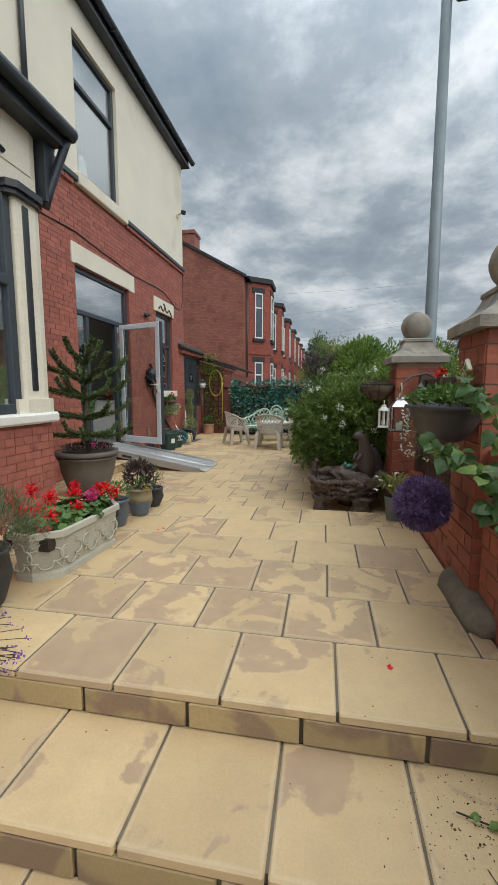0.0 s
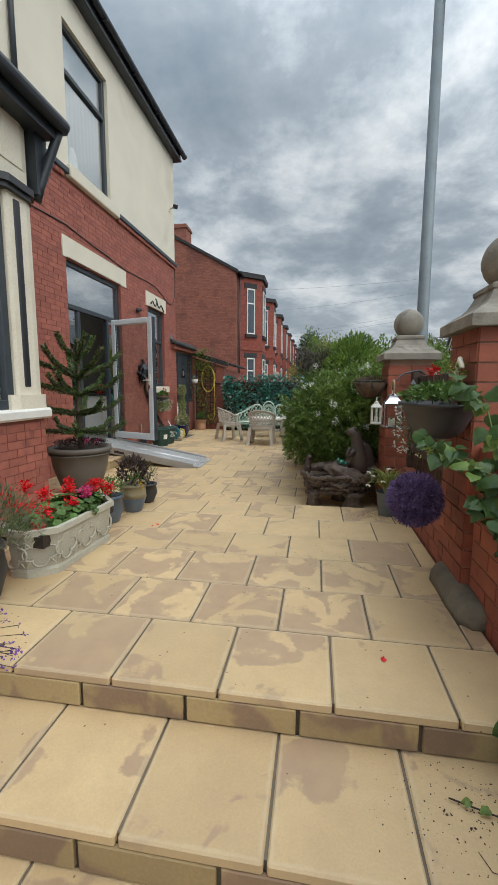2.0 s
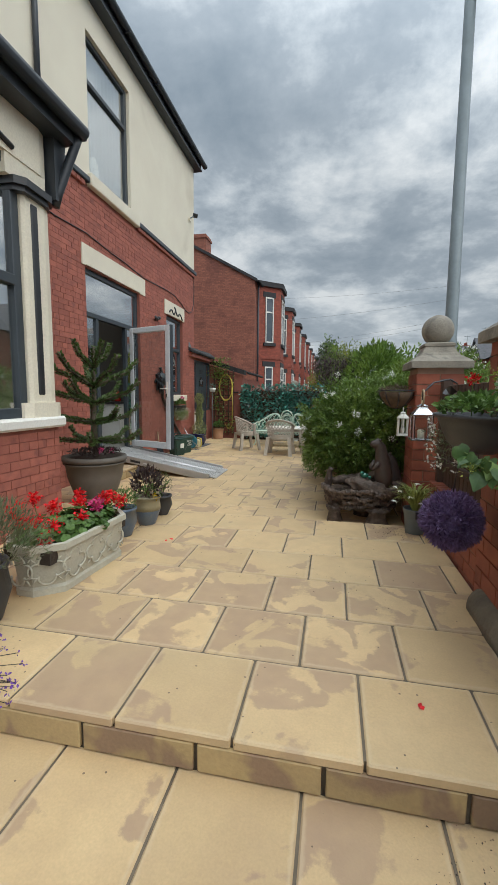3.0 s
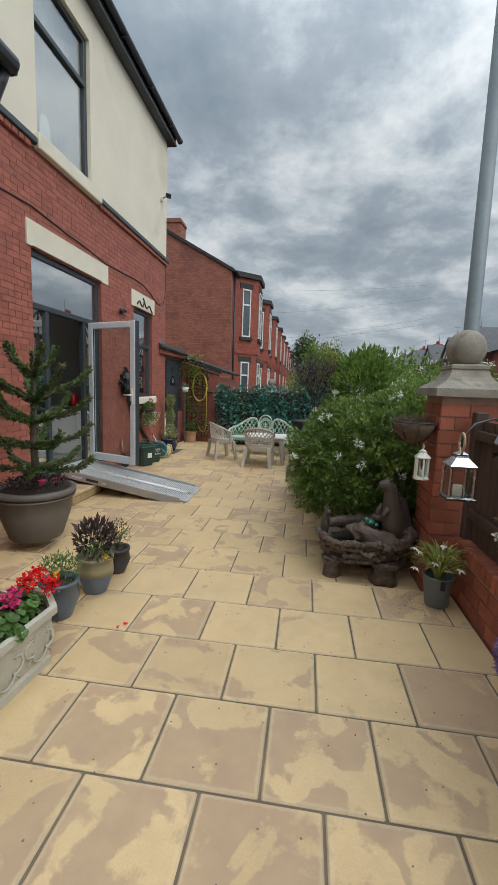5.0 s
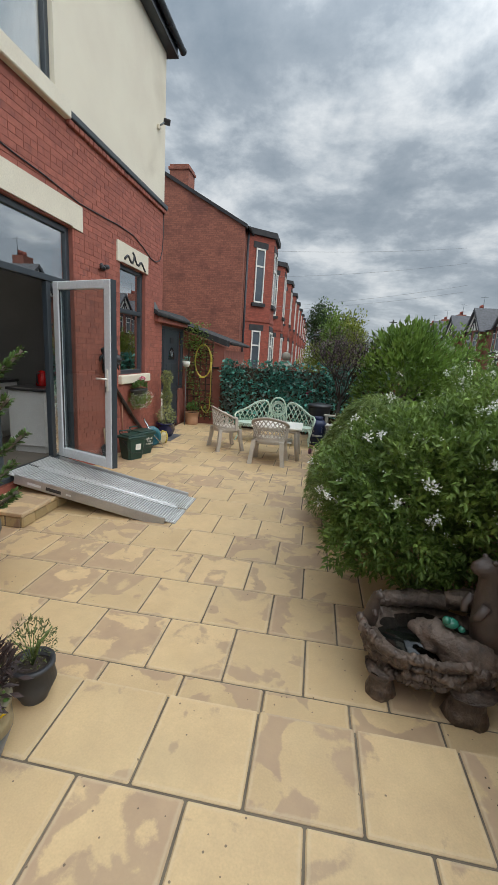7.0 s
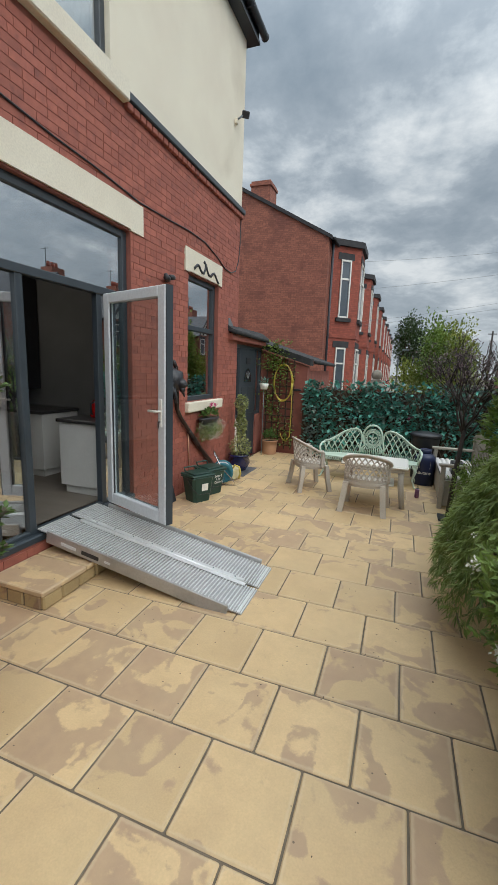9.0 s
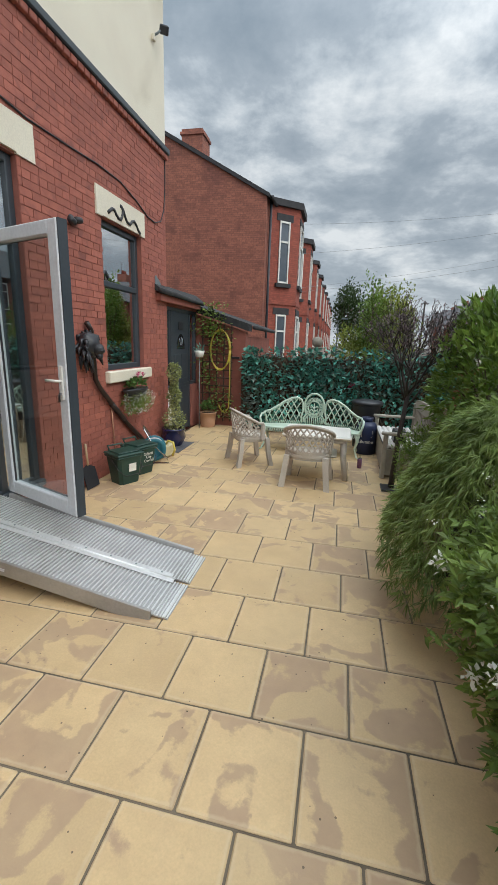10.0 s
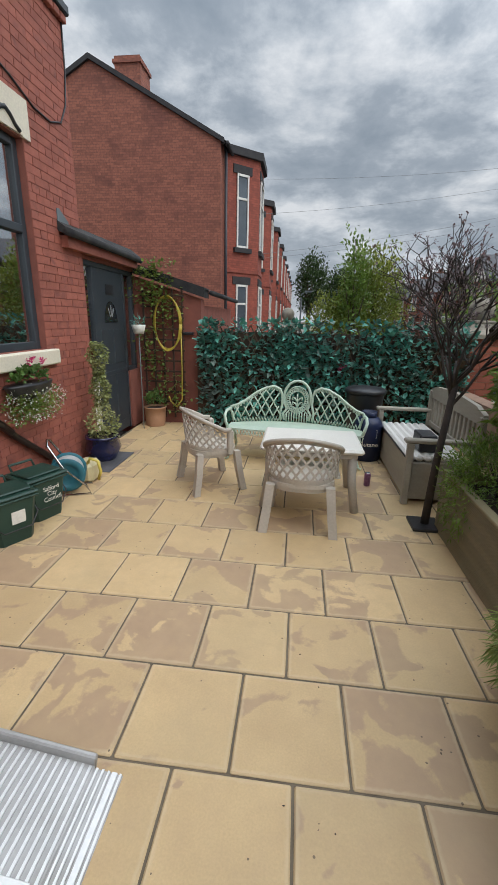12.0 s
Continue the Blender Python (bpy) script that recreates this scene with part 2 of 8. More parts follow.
M_RENDER = material("cream_render", (0.80, 0.74, 0.60), (0.75, 0.68, 0.55), rough=0.85, scale=1.5, bump=0.25, fine=160, third=(0.62, 0.55, 0.43), third_scale=0.7, third_mix=(0.6, 0.8))
M_CREAM = material("cream_paint", (0.78, 0.72, 0.58), (0.72, 0.65, 0.52), rough=0.55, scale=3, bump=0.12, fine=60)
M_WHITE = material("white_paint", (0.80, 0.78, 0.72), (0.72, 0.70, 0.64), rough=0.5, scale=3, bump=0.08, fine=60)
M_BLACK = material("black_paint", (0.018, 0.019, 0.022), (0.03, 0.03, 0.034), rough=0.4, scale=4, bump=0.1, fine=60)
M_GREY = material("anthracite_frame", (0.035, 0.045, 0.055), (0.045, 0.055, 0.065), rough=0.4, scale=4, bump=0.03, fine=60)
M_GUTTER = material("black_gutter", (0.026, 0.032, 0.040), (0.036, 0.042, 0.05), rough=0.42, scale=3, bump=0.04, fine=50)
M_UPVC = material("white_door_frame", (0.66, 0.68, 0.70), (0.6, 0.62, 0.64), rough=0.35, scale=2, bump=0.02, fine=40)
M_STONE = material("weathered_stone", (0.30, 0.27, 0.22), (0.19, 0.17, 0.14), rough=0.9, scale=7, bump=0.5, fine=60, third=(0.11, 0.105, 0.09), third_scale=4, third_mix=(0.56, 0.72))
M_CEMENT = material("grey_cement", (0.25, 0.235, 0.20), (0.17, 0.155, 0.13), rough=0.9, scale=5, bump=0.4, fine=60)
M_ALU = material("ribbed_aluminium", (0.46, 0.45, 0.44), (0.39, 0.385, 0.375), rough=0.45, scale=4, bump=0.08, fine=60, metal=0.6, third=(0.34, 0.33, 0.31), third_scale=3)
M_ALURIB = material("bright_aluminium", (0.74, 0.74, 0.73), (0.66, 0.66, 0.65), rough=0.38, scale=4, bump=0.04, fine=40, metal=0.5)
M_STEEL = material("galvanised_steel", (0.19, 0.225, 0.24), (0.15, 0.18, 0.19), rough=0.55, scale=3, bump=0.08, fine=30, metal=0.25)
M_CHROME = material("polished_steel", (0.58, 0.58, 0.59), (0.5, 0.5, 0.51), rough=0.24, scale=3, bump=0.02, fine=30, metal=1.0)
M_SLATE = material("grey_roof_slate", (0.11, 0.11, 0.12), (0.07, 0.07, 0.075), rough=0.7, scale=5, bump=0.3, fine=30)
M_GLASS = glass("window_glass")
M_NETGLASS = glass("upper_window_glass", base=0.26)
M_CLEAR = glass("door_leaf_glass", base=0.03)
M_GROUND = material("dark_soil", (0.09, 0.07, 0.05), (0.05, 0.04, 0.03), rough=0.95, scale=3, bump=0.6, fine=30)
M_ASPHALT = material("street_asphalt", (0.055, 0.055, 0.057), (0.04, 0.04, 0.042), rough=0.9, scale=2, bump=0.3, fine=60)
M_WOODFENCE = material("brown_fence_wood", (0.085, 0.05, 0.035), (0.055, 0.033, 0.024), rough=0.8, scale=6, bump=0.3, fine=50, stretch=(1, 1, 0.12), vary=0.2)
M_DECK = material("decking_wood", (0.24, 0.20, 0.115), (0.17, 0.145, 0.085), rough=0.8, scale=6, bump=0.3, fine=50, stretch=(1, 0.12, 1), vary=0.12, third=(0.12, 0.13, 0.06), third_scale=3)
M_TAUPE = material("taupe_plastic", (0.50, 0.45, 0.385), (0.44, 0.39, 0.33), rough=0.55, scale=4, bump=0.06, fine=60)
M_MINT = material("mint_painted_metal", (0.55, 0.66, 0.55), (0.48, 0.60, 0.49), rough=0.45, scale=6, bump=0.12, fine=70)

# ---------------------------------------------------------------- mesh tools
random.seed(11)
np.random.seed(11)


class Shape:
    """Collects vertices and faces; every method adds one solid."""

    def __init__(self):
        self.v, self.f, self.s = [], [], []

    def add(self, verts, faces, smooth=False):
        n = len(self.v)
        self.v += [tuple(p) for p in verts]
        self.f += [tuple(i + n for i in f) for f in faces]
        self.s += [smooth] * len(faces)
        return self

    def box(self, x0, x1, y0, y1, z0, z1):
        p = [(x, y, z) for z in (z0, z1) for x, y in ((x0, y0), (x1, y0), (x1, y1), (x0, y1))]
        return self.add(p, [(3, 2, 1, 0), (4, 5, 6, 7), (0, 1, 5, 4), (1, 2, 6, 5), (2, 3, 7, 6), (3, 0, 4, 7)])

    def rbox(self, x0, x1, y0, y1, z0, z1, c=0.01):
        """A box whose edges are chamfered by c."""
        c = min(c, (x1 - x0) * 0.45, (y1 - y0) * 0.45, (z1 - z0) * 0.45)
        idx, pts = {}, []
        lo, hi = (x0, y0, z0), (x1, y1, z1)
        for sx in (0, 1):
            for sy in (0, 1):
                for sz in (0, 1):
                    for a in range(3):
                        q = [(lo, hi)[s][k] + (c if s == 0 else -c) * (k != a) for k, s in enumerate((sx, sy, sz))]
                        idx[sx, sy, sz, a] = len(pts)
                        pts.append(q)
        faces = []
        for a in range(3):
            b, d = (a + 1) % 3, (a + 2) % 3
            for s in (0, 1):
                def k(u, w, ax=a, a=a, b=b, d=d, s=s):
                    t = [0, 0, 0]
                    t[a], t[b], t[d] = s, u, w
                    return idx[t[0], t[1], t[2], ax]
                ring = [k(0, 0), k(1, 0), k(1, 1), k(0, 1)]
                faces.append(ring if s else ring[::-1])
            for u in (0, 1):
                for w in (0, 1):
                    t0, t1 = [0, 0, 0], [0, 0, 0]
                    t0[a], t1[a] = 0, 1
                    t0[b] = t1[b] = u
                    t0[d] = t1[d] = w
                    q = [idx[(*t0, b)], idx[(*t1, b)], idx[(*t1, d)], idx[(*t0, d)]]
                    faces.append(q if u == w else q[::-1])
        for sx in (0, 1):
            for sy in (0, 1):
                for sz in (0, 1):
                    tri = [idx[sx, sy, sz, a] for a in range(3)]
                    faces.append(tri if (sx + sy + sz) % 2 else tri[::-1])
        return self.add(pts, faces)

    def lathe(self, profile, at=(0, 0, 0), n=24, smooth=True, sx=1.0, sy=1.0, turn=0.0):
        pts, faces = [], []
        for r, z in profile:
            for i in range(n):
                a = turn + 2 * math.pi * i / n
                pts.append((at[0] + sx * r * math.cos(a), at[1] + sy * r * math.sin(a), at[2] + z))
        for j in range(len(profile) - 1):
            for i in range(n):
                k = (i + 1) % n
                faces.append((j * n + i, j * n + k, (j + 1) * n + k, (j + 1) * n + i))
        faces.append(tuple(range(n))[::-1])
        faces.append(tuple((len(profile) - 1) * n + i for i in range(n)))
        return self.add(pts, faces, smooth)

    def tube(self, path, r, n=8, smooth=True):
        """A rod along a path; r is one radius or one for each point."""
        path = [Vector(p) for p in path]
        rs = r if isinstance(r, (list, tuple)) else [r] * len(path)
        pts, faces = [], []
        side = None
        for i, p in enumerate(path):
            d = (path[min(i + 1, len(path) - 1)] - path[max(i - 1, 0)]).normalized()
            if side is None:
                side = d.cross(Vector((0, 0, 1)) if abs(d.z) < 0.9 else Vector((1, 0, 0))).normalized()
            side = (side - d * side.dot(d)).normalized()
            up = d.cross(side)
            for k in range(n):
                a = 2 * math.pi * k / n
                pts.append(p + rs[i] * (side * math.cos(a) + up * math.sin(a)))
        for i in range(len(path) - 1):
            for k in range(n):
                q = (k + 1) % n
                faces.append((i * n + k, i * n + q, (i + 1) * n + q, (i + 1) * n + k))
        faces.append(tuple(range(n))[::-1])
        faces.append(tuple((len(path) - 1) * n + k for k in range(n)))
        return self.add(pts, faces, smooth)

    def bar(self, a, b, w, h, up=(0, 0, 1)):
        """A straight bar of section w by h from a to b."""
        a, b = Vector(a), Vector(b)
        d = (b - a).normalized()
        s = d.cross(Vector(up)).normalized()
        u = s.cross(d)
        pts = [p + s * (i * w / 2) + u * (j * h / 2) for p in (a, b) for i, j in ((-1, -1), (1, -1), (1, 1), (-1, 1))]
        return self.add(pts, [(0, 1, 2, 3), (7, 6, 5, 4), (0, 4, 5, 1), (1, 5, 6, 2), (2, 6, 7, 3), (3, 7, 4, 0)])

    def prism(self, poly, axis, a, b):
        """A polygon pushed along an axis from a to b; poly in the two other axes, in order."""
        def put(p, t):
            return {"x": (t, p[0], p[1]), "y": (p[0], t, p[1]), "z": (p[0], p[1], t)}[axis]
        n = len(poly)
        pts = [put(p, a) for p in poly] + [put(p, b) for p in poly]
        faces = [tuple(range(n)), tuple(range(n, 2 * n))[::-1]]
        faces += [(i, n + i, n + (i + 1) % n, (i + 1) % n) for i in range(n)]
        return self.add(pts, faces)

    def ball(self, at, r, n=16, m=10, jitter=0.0, squash=(1, 1, 1)):
        pts, faces = [], []
        for j in range(m + 1):
            t = math.pi * j / m
            for i in range(n):
                a = 2 * math.pi * i / n
                d = Vector((math.sin(t) * math.cos(a), math.sin(t) * math.sin(a), math.cos(t)))
                k = r * (1 + jitter * noise.noise(d * 2.5 + Vector(at) * 3))
                pts.append((at[0] + d.x * k * squash[0], at[1] + d.y * k * squash[1], at[2] + d.z * k * squash[2]))
        for j in range(m):
            for i in range(n):
                k = (i + 1) % n
                faces.append((j * n + i, (j + 1) * n + i, (j + 1) * n + k, j * n + k))
        return self.add(pts, faces, True)

    def leaves(self, at, ways, length, width, fold=0.25, droop=0.0):
        """Kite-shaped leaves folded along the midrib, one for each place and direction."""
        at, ways = np.asarray(at, float), np.asarray(ways, float)
        n = len(at)
        ways = ways / (np.linalg.norm(ways, axis=1, keepdims=True) + 1e-9)
        side = np.cross(ways, np.random.normal(size=(n, 3)) * 0.35 + (0, 0, 1))
        side /= np.linalg.norm(side, axis=1, keepdims=True) + 1e-9
        up = np.cross(side, ways)
        ln = (length * np.random.uniform(0.65, 1.25, n))[:, None]
        w = (width * np.random.uniform(0.75, 1.2, n))[:, None]
        mid = at + ways * ln * 0.45
        tip = at + ways * ln + np.array((0, 0, -1.0)) * droop * ln
        left, right = mid + side * w / 2 + up * w * fold, mid - side * w / 2 + up * w * fold
        base = len(self.v)
        allv = np.stack([at, right, tip, left], 1).reshape(-1, 3)
        self.v += allv.tolist()
        for i in range(n):
            k = base + 4 * i
            self.f.append((k, k + 1, k + 2, k + 3))
        self.s += [False] * n
        return self

    def rough(self, amp, freq):
        """Push the surface about by noise, for rock and bark."""
        self.v = [tuple(Vector(p) + amp * Vector(noise.noise_vector(Vector(p) * freq)) + amp * 0.5 * Vector(noise.noise_vector(Vector(p) * freq * 2.7))) for p in self.v]
        return self

    def mesh(self, name, mat):
        me = bpy.data.meshes.new(name)
        me.from_pydata([tuple(p) for p in self.v], [], self.f)
        if any(self.s):
            me.polygons.foreach_set("use_smooth", self.s)
        me.materials.append(mat)
        me.update()
        return me


def thing(name, x=0, y=0, z=0, rz=0, label="", category="", group="", kind=""):
    """An Empty at the base of a thing that has parts."""
    ob = new(name)
    ob.empty_display_size = 0.1
    ob.matrix_basis = pose(x, y, z, 0, 0, rz)
    return tagged(ob, label, category, group, kind)


def part(name, shape, mat, parent, label=""):
    ob = new(name, shape.mesh(name, mat))
    ob.parent = parent
    return tagged(ob, label)


def solid(name, shape, mat, label="", category="", group="", kind=""):
    return tagged(new(name, shape.mesh(name, mat)), label, category, group, kind)


def structure(name, shape, mat, label, category):
    return solid(name, shape, mat, label, category, kind="structure")


def piece(name, mesh, parent, m):
    """One of many alike pieces on shared mesh data."""
    ob = new(name, mesh)
    ob.parent = parent
    ob.matrix_basis = m
    return ob


def holed(u0, u1, v0, v1, holes):
    """Rectangles that fill u0..u1 by v0..v1 around the holes (a, b, c, d)."""
    us = sorted({u0, u1, *[h[0] for h in holes], *[h[1] for h in holes]})
    rects = []
    for a, b in zip(us, us[1:]):
        if a < u0 or b > u1:
            continue
        cuts = sorted((h[2], h[3]) for h in holes if h[0] < b - 1e-6 and h[1] > a + 1e-6)
        v = v0
        for c, d in cuts:
            if c > v:
                rects.append((a, b, v, c))
            v = max(v, d)
        if v < v1:
            rects.append((a, b, v, v1))
    return rects


def courses(u0, u1, v0, v1, holes, length=0.225, course=0.075, joint=0.007, headers=5):
    """Bricks of a wall as (u0, u1, v0, v1); every few courses a row of headers, cut to the openings."""
    row, v = 0, v0
    while v + course * 0.6 < v1:
        step = length / 2 if headers and row % headers == headers - 1 else length
        u = u0 - (step / 2 if row % 2 else 0)
        top = min(v + course, v1)
        while u < u1:
            spans = [(max(u, u0), min(u + step, u1))]
            for a, b, c, d in holes:
                if v < d - 0.012 and top > c + 0.012:
                    nxt = []
                    for s, e in spans:
                        if b <= s or a >= e:
                            nxt.append((s, e))
                        else:
                            nxt += [(s, a)] if s < a else []
                            nxt += [(b, e)] if e > b else []
                    spans = nxt
            for s, e in spans:
                if e - s > 0.03:
                    yield s + joint / 2, e - joint / 2, v + joint / 2, top - joint / 2
            u += step
        v += course
        row += 1

# ---------------------------------------------------------------- ground and house shell
W = -3.355          # outer face of the house wall
LOW, TREAD, FAR = -0.31, -0.155, -0.11   # lower path, step, far terrace
structure("ground", Shape().add([(-400, -400, -0.42), (400, -400, -0.42), (400, 400, -0.42), (-400, 400, -0.42)], [(0, 1, 2, 3)]), M_GROUND, "dark bare soil ground around the paved terrace", "ground")
structure("road", Shape().box(4.2, 11.5, -60, 160, -0.5, -0.36), M_ASPHALT, "grey asphalt street beyond the boundary wall", "road")
structure("pavement", Shape().box(1.75, 4.2, -60, 160, -0.5, -0.26), M_CEMENT, "grey pavement with a raised kerb along the street", "pavement")
structure("front_yard", Shape().box(-3.8, 1.75, 11.4, 160, -0.5, -0.2), M_CEMENT, "grey front yards of the terraced houses", "ground")

DOOR = (4.57, 6.34, 0.16, 3.12)
WIN = (7.64, 8.64, 1.21, 2.99)
UP = (4.76, 6.06, 4.49, 6.48)
LEDGE = 4.32
lower = Shape()
for a, b, c, d in holed(2.0, 9.5, -0.42, LEDGE, [DOOR, WIN]):
    lower.box(W - 0.3, W, a, b, c, d)
wall_front = structure("wall_front", lower, M_MORTAR, "red brick front wall of the house with tight joints", "brick wall")
upper = Shape()
for a, b, c, d in holed(-4.0, 9.5, LEDGE, 7.0, [UP]):
    upper.box(W - 0.3, W + 0.012, a, b, c, d)
structure("wall_upper", upper, M_RENDER, "cream rendered upper wall of the house", "rendered wall")
structure("wall_side", Shape().box(-10, W - 0.3, 9.2, 9.5, -0.42, 7.0), M_MORTAR, "red brick side wall of the house", "brick wall")
structure("wall_back", Shape().box(-10.3, -10, -4.0, 9.5, -0.42, 7.0), M_MORTAR, "plain back wall of the house", "wall")
structure("wall_near_end", Shape().box(-10, -2.5, -4.3, -4.0, -0.42, 7.0), M_MORTAR, "plain end wall of the house", "wall")
structure("wall_lower_near", Shape().box(W - 0.3, W, -4.0, 2.0, -0.42, LEDGE), M_MORTAR, "inner wall behind the bay", "wall")
structure("roof_main", Shape().add([(W + 0.25, -4.3, 7.16), (W + 0.25, 9.72, 7.16), (-6.8, 9.72, 9.7), (-6.8, -4.3, 9.7), (-10.6, 9.72, 7.0), (-10.6, -4.3, 7.0),
                                     (W + 0.25, -4.3, 7.10), (W + 0.25, 9.72, 7.10), (-6.8, 9.72, 9.62), (-6.8, -4.3, 9.62)],
                                    [(0, 1, 2, 3), (3, 2, 4, 5), (6, 9, 8, 7), (0, 6, 7, 1), (1, 7, 8, 2)]), M_SLATE, "grey slate main roof of the house", "roof")
eaves = thing("eaves_gutter", W - 0.17, 0, 6.95, label="black gutter, fascia and soffit along the eaves", category="gutter", kind="structure")
part("soffit", Shape().box(-0.3, 0.36, -4.3, 9.66, -0.02, 0.02), M_GUTTER, eaves)
part("fascia", Shape().box(0.30, 0.335, -4.3, 9.66, 0.02, 0.2), M_GUTTER, eaves)
gp = [(0.335 + 0.062 + 0.062 * math.cos(a), 0.17 + 0.062 * math.sin(a)) for a in [math.pi + k * math.pi / 8 for k in range(9)]]
gp += [(x * 0.985 + 0.006, z + 0.008) for x, z in gp[::-1]]
part("gutter", Shape().prism([(x, z) for x, z in gp], "y", -4.3, 9.78), M_GUTTER, eaves)
part("end_stop", Shape().lathe([(0.066, -0.012), (0.066, 0.012)], (0, 0, 0), 14), M_GUTTER, eaves).matrix_basis = pose(0.397, 9.79, 0.17, 90, 0, 0)
for k in range(12):
    part("gutter_bracket", Shape().box(0.33, 0.47, -3.6 + 1.15 * k, -3.575 + 1.15 * k, 0.085, 0.1), M_GUTTER, eaves)

# ledge between brick and render, with brick dentils under it
ledge = thing("ledge", W, 0, LEDGE, label="dark painted ledge with brick dentils under the render", category="ledge", kind="structure")
part("drip_course", Shape().rbox(0.0, 0.075, 6.27, 9.54, 0.0, 0.085, 0.012), M_GREY, ledge)
part("drip_course", Shape().rbox(0.0, 0.075, 2.0, 4.68, 0.0, 0.085, 0.012), M_GREY, ledge)
dent = Shape().rbox(0.0, 0.05, 0.0, 0.095, -0.068, -0.003, 0.006).mesh("dentil", M_BRICK)
for k in range(29):
    piece("dentil", dent, ledge, pose(0, 6.27 + 0.1125 * k, 0))
for k in range(22):
    piece("dentil", dent, ledge, pose(0, 2.12 + 0.1125 * k, 0))


def window_frame(parent, x, y0, y1, z0, z1, bars, t=0.07, d=0.07, mat=M_GREY, glass_x=None):
    """Frame parts round an opening in a wall along y; bars: heights or (y, z0, z1) of inner bars."""
    part("frame_side", Shape().rbox(x - d, x, y0, y0 + t, z0, z1, 0.006), mat, parent)
    part("frame_side", Shape().rbox(x - d, x, y1 - t, y1, z0, z1, 0.006), mat, parent)
    part("frame_top", Shape().rbox(x - d, x, y0 + t, y1 - t, z1 - t, z1, 0.006), mat, parent)
    part("frame_bottom", Shape().rbox(x - d, x, y0 + t, y1 - t, z0, z0 + t, 0.006), mat, parent)
    for b in bars:
        if isinstance(b, tuple):
            part("mullion", Shape().rbox(x - d, x, b[0] - t / 2, b[0] + t / 2, b[1], b[2], 0.006), mat, parent)
        else:
            part("transom", Shape().rbox(x - d, x + 0.012, y0 + t, y1 - t, b - t / 2, b + t / 2, 0.006), mat, parent)


def pane(parent, x, y0, y1, z0, z1, mat=M_GLASS):
    ob = part("pane", Shape().box(x - 0.008, x, y0, y1, z0, z1), mat, parent)
    ob.visible_shadow = False
    return ob


# patio doors: frame, side lights, top light
x = W - 0.05
door_1 = thing("door_1", label="dark grey glazed patio door set with an open leaf", category="patio door", kind="structure")
window_frame(door_1, x, *DOOR, [2.44, (4.945, 0.22, 2.42), (5.885, 0.22, 2.42)], t=0.075)
pane(door_1, x - 0.03, 4.64, 6.27, 2.47, 3.05)
pane(door_1, x - 0.03, 4.64, 4.91, 0.23, 2.41)
pane(door_1, x - 0.03, 5.92, 6.27, 0.23, 2.41)
part("threshold", Shape().rbox(x - 0.10, x + 0.06, 4.5, 6.36, 0.14, 0.205, 0.01), M_GREY, door_1)
leaf = thing("door_leaf", -3.315, 5.855, 0.255, rz=-20, label="open glazed door leaf with white inner frame and grey edge", category="door")
LW, LH = 0.97, 2.14
part("stile", Shape().rbox(0.0, 0.095, -0.02, 0.035, 0, LH, 0.008), M_UPVC, leaf)
part("stile", Shape().rbox(LW - 0.105, LW, -0.02, 0.035, 0, LH, 0.008), M_UPVC, leaf)
part("rail", Shape().rbox(0.095, LW - 0.105, -0.02, 0.035, 0, 0.115, 0.008), M_UPVC, leaf)
part("rail", Shape().rbox(0.095, LW - 0.105, -0.02, 0.035, LH - 0.095, LH, 0.008), M_UPVC, leaf)
part("outer_frame", Shape().box(0.0, 0.09, 0.0352, 0.062, 0.0, LH).box(LW - 0.1, LW, 0.0352, 0.062, 0, LH).box(0.09, LW - 0.1, 0.0352, 0.062, 0, 0.11).box(0.09, LW - 0.1, 0.0352, 0.062, LH - 0.09, LH).box(LW, LW + 0.012, -0.012, 0.058, 0.0, LH), M_GREY, leaf, "dark grey outer side of the leaf")
part("bead", Shape().box(0.095, 0.11, -0.004, 0.006, 0.115, LH - 0.095).box(LW - 0.12, LW - 0.105, -0.004, 0.006, 0.115, LH - 0.095), M_BLACK, leaf)
pane(leaf, 0, 0, 0, 0, 0).data = Shape().box(0.095, LW - 0.105, 0.008, 0.026, 0.115, LH - 0.095).mesh("pane", M_CLEAR)
handle = part("handle", Shape().rbox(LW - 0.07, LW - 0.035, -0.032, -0.02, 0.92, 1.17, 0.006).tube([(LW - 0.052, -0.03, 1.06), (LW - 0.052, -0.062, 1.06), (LW - 0.075, -0.068, 1.06), (LW - 0.18, -0.068, 1.058)], 0.0105), M_WHITE, leaf, "white lever handle")
part("key", Shape().box(LW - 0.056, LW - 0.050, -0.055, -0.03, 0.955, 0.975).box(LW - 0.062, LW - 0.040, -0.058, -0.054, 0.91, 0.965), M_CHROME, handle, "steel key in the lock")

# lintels and sills
structure("lintel_large", Shape().prism([(4.48, 3.125), (4.57, 3.125), (4.57, 3.14), (6.33, 3.14), (6.33, 3.125), (6.56, 3.125), (6.56, 3.43), (4.48, 3.43)][::-1], "x", W - 0.1, W + 0.022), M_CREAM, "cream painted stone lintel over the patio doors", "lintel")
lintel = thing("lintel_small", W, 0, 0.03, label="cream stone lintel with a black carved scroll", category="lintel", kind="structure")
part("stone", Shape().prism([(7.53, 2.965), (7.66, 2.965), (7.66, 2.975), (8.62, 2.975), (8.62, 2.965), (8.73, 2.965), (8.73, 3.27), (7.53, 3.27)][::-1], "x", -0.1, 0.022), M_CREAM, lintel)
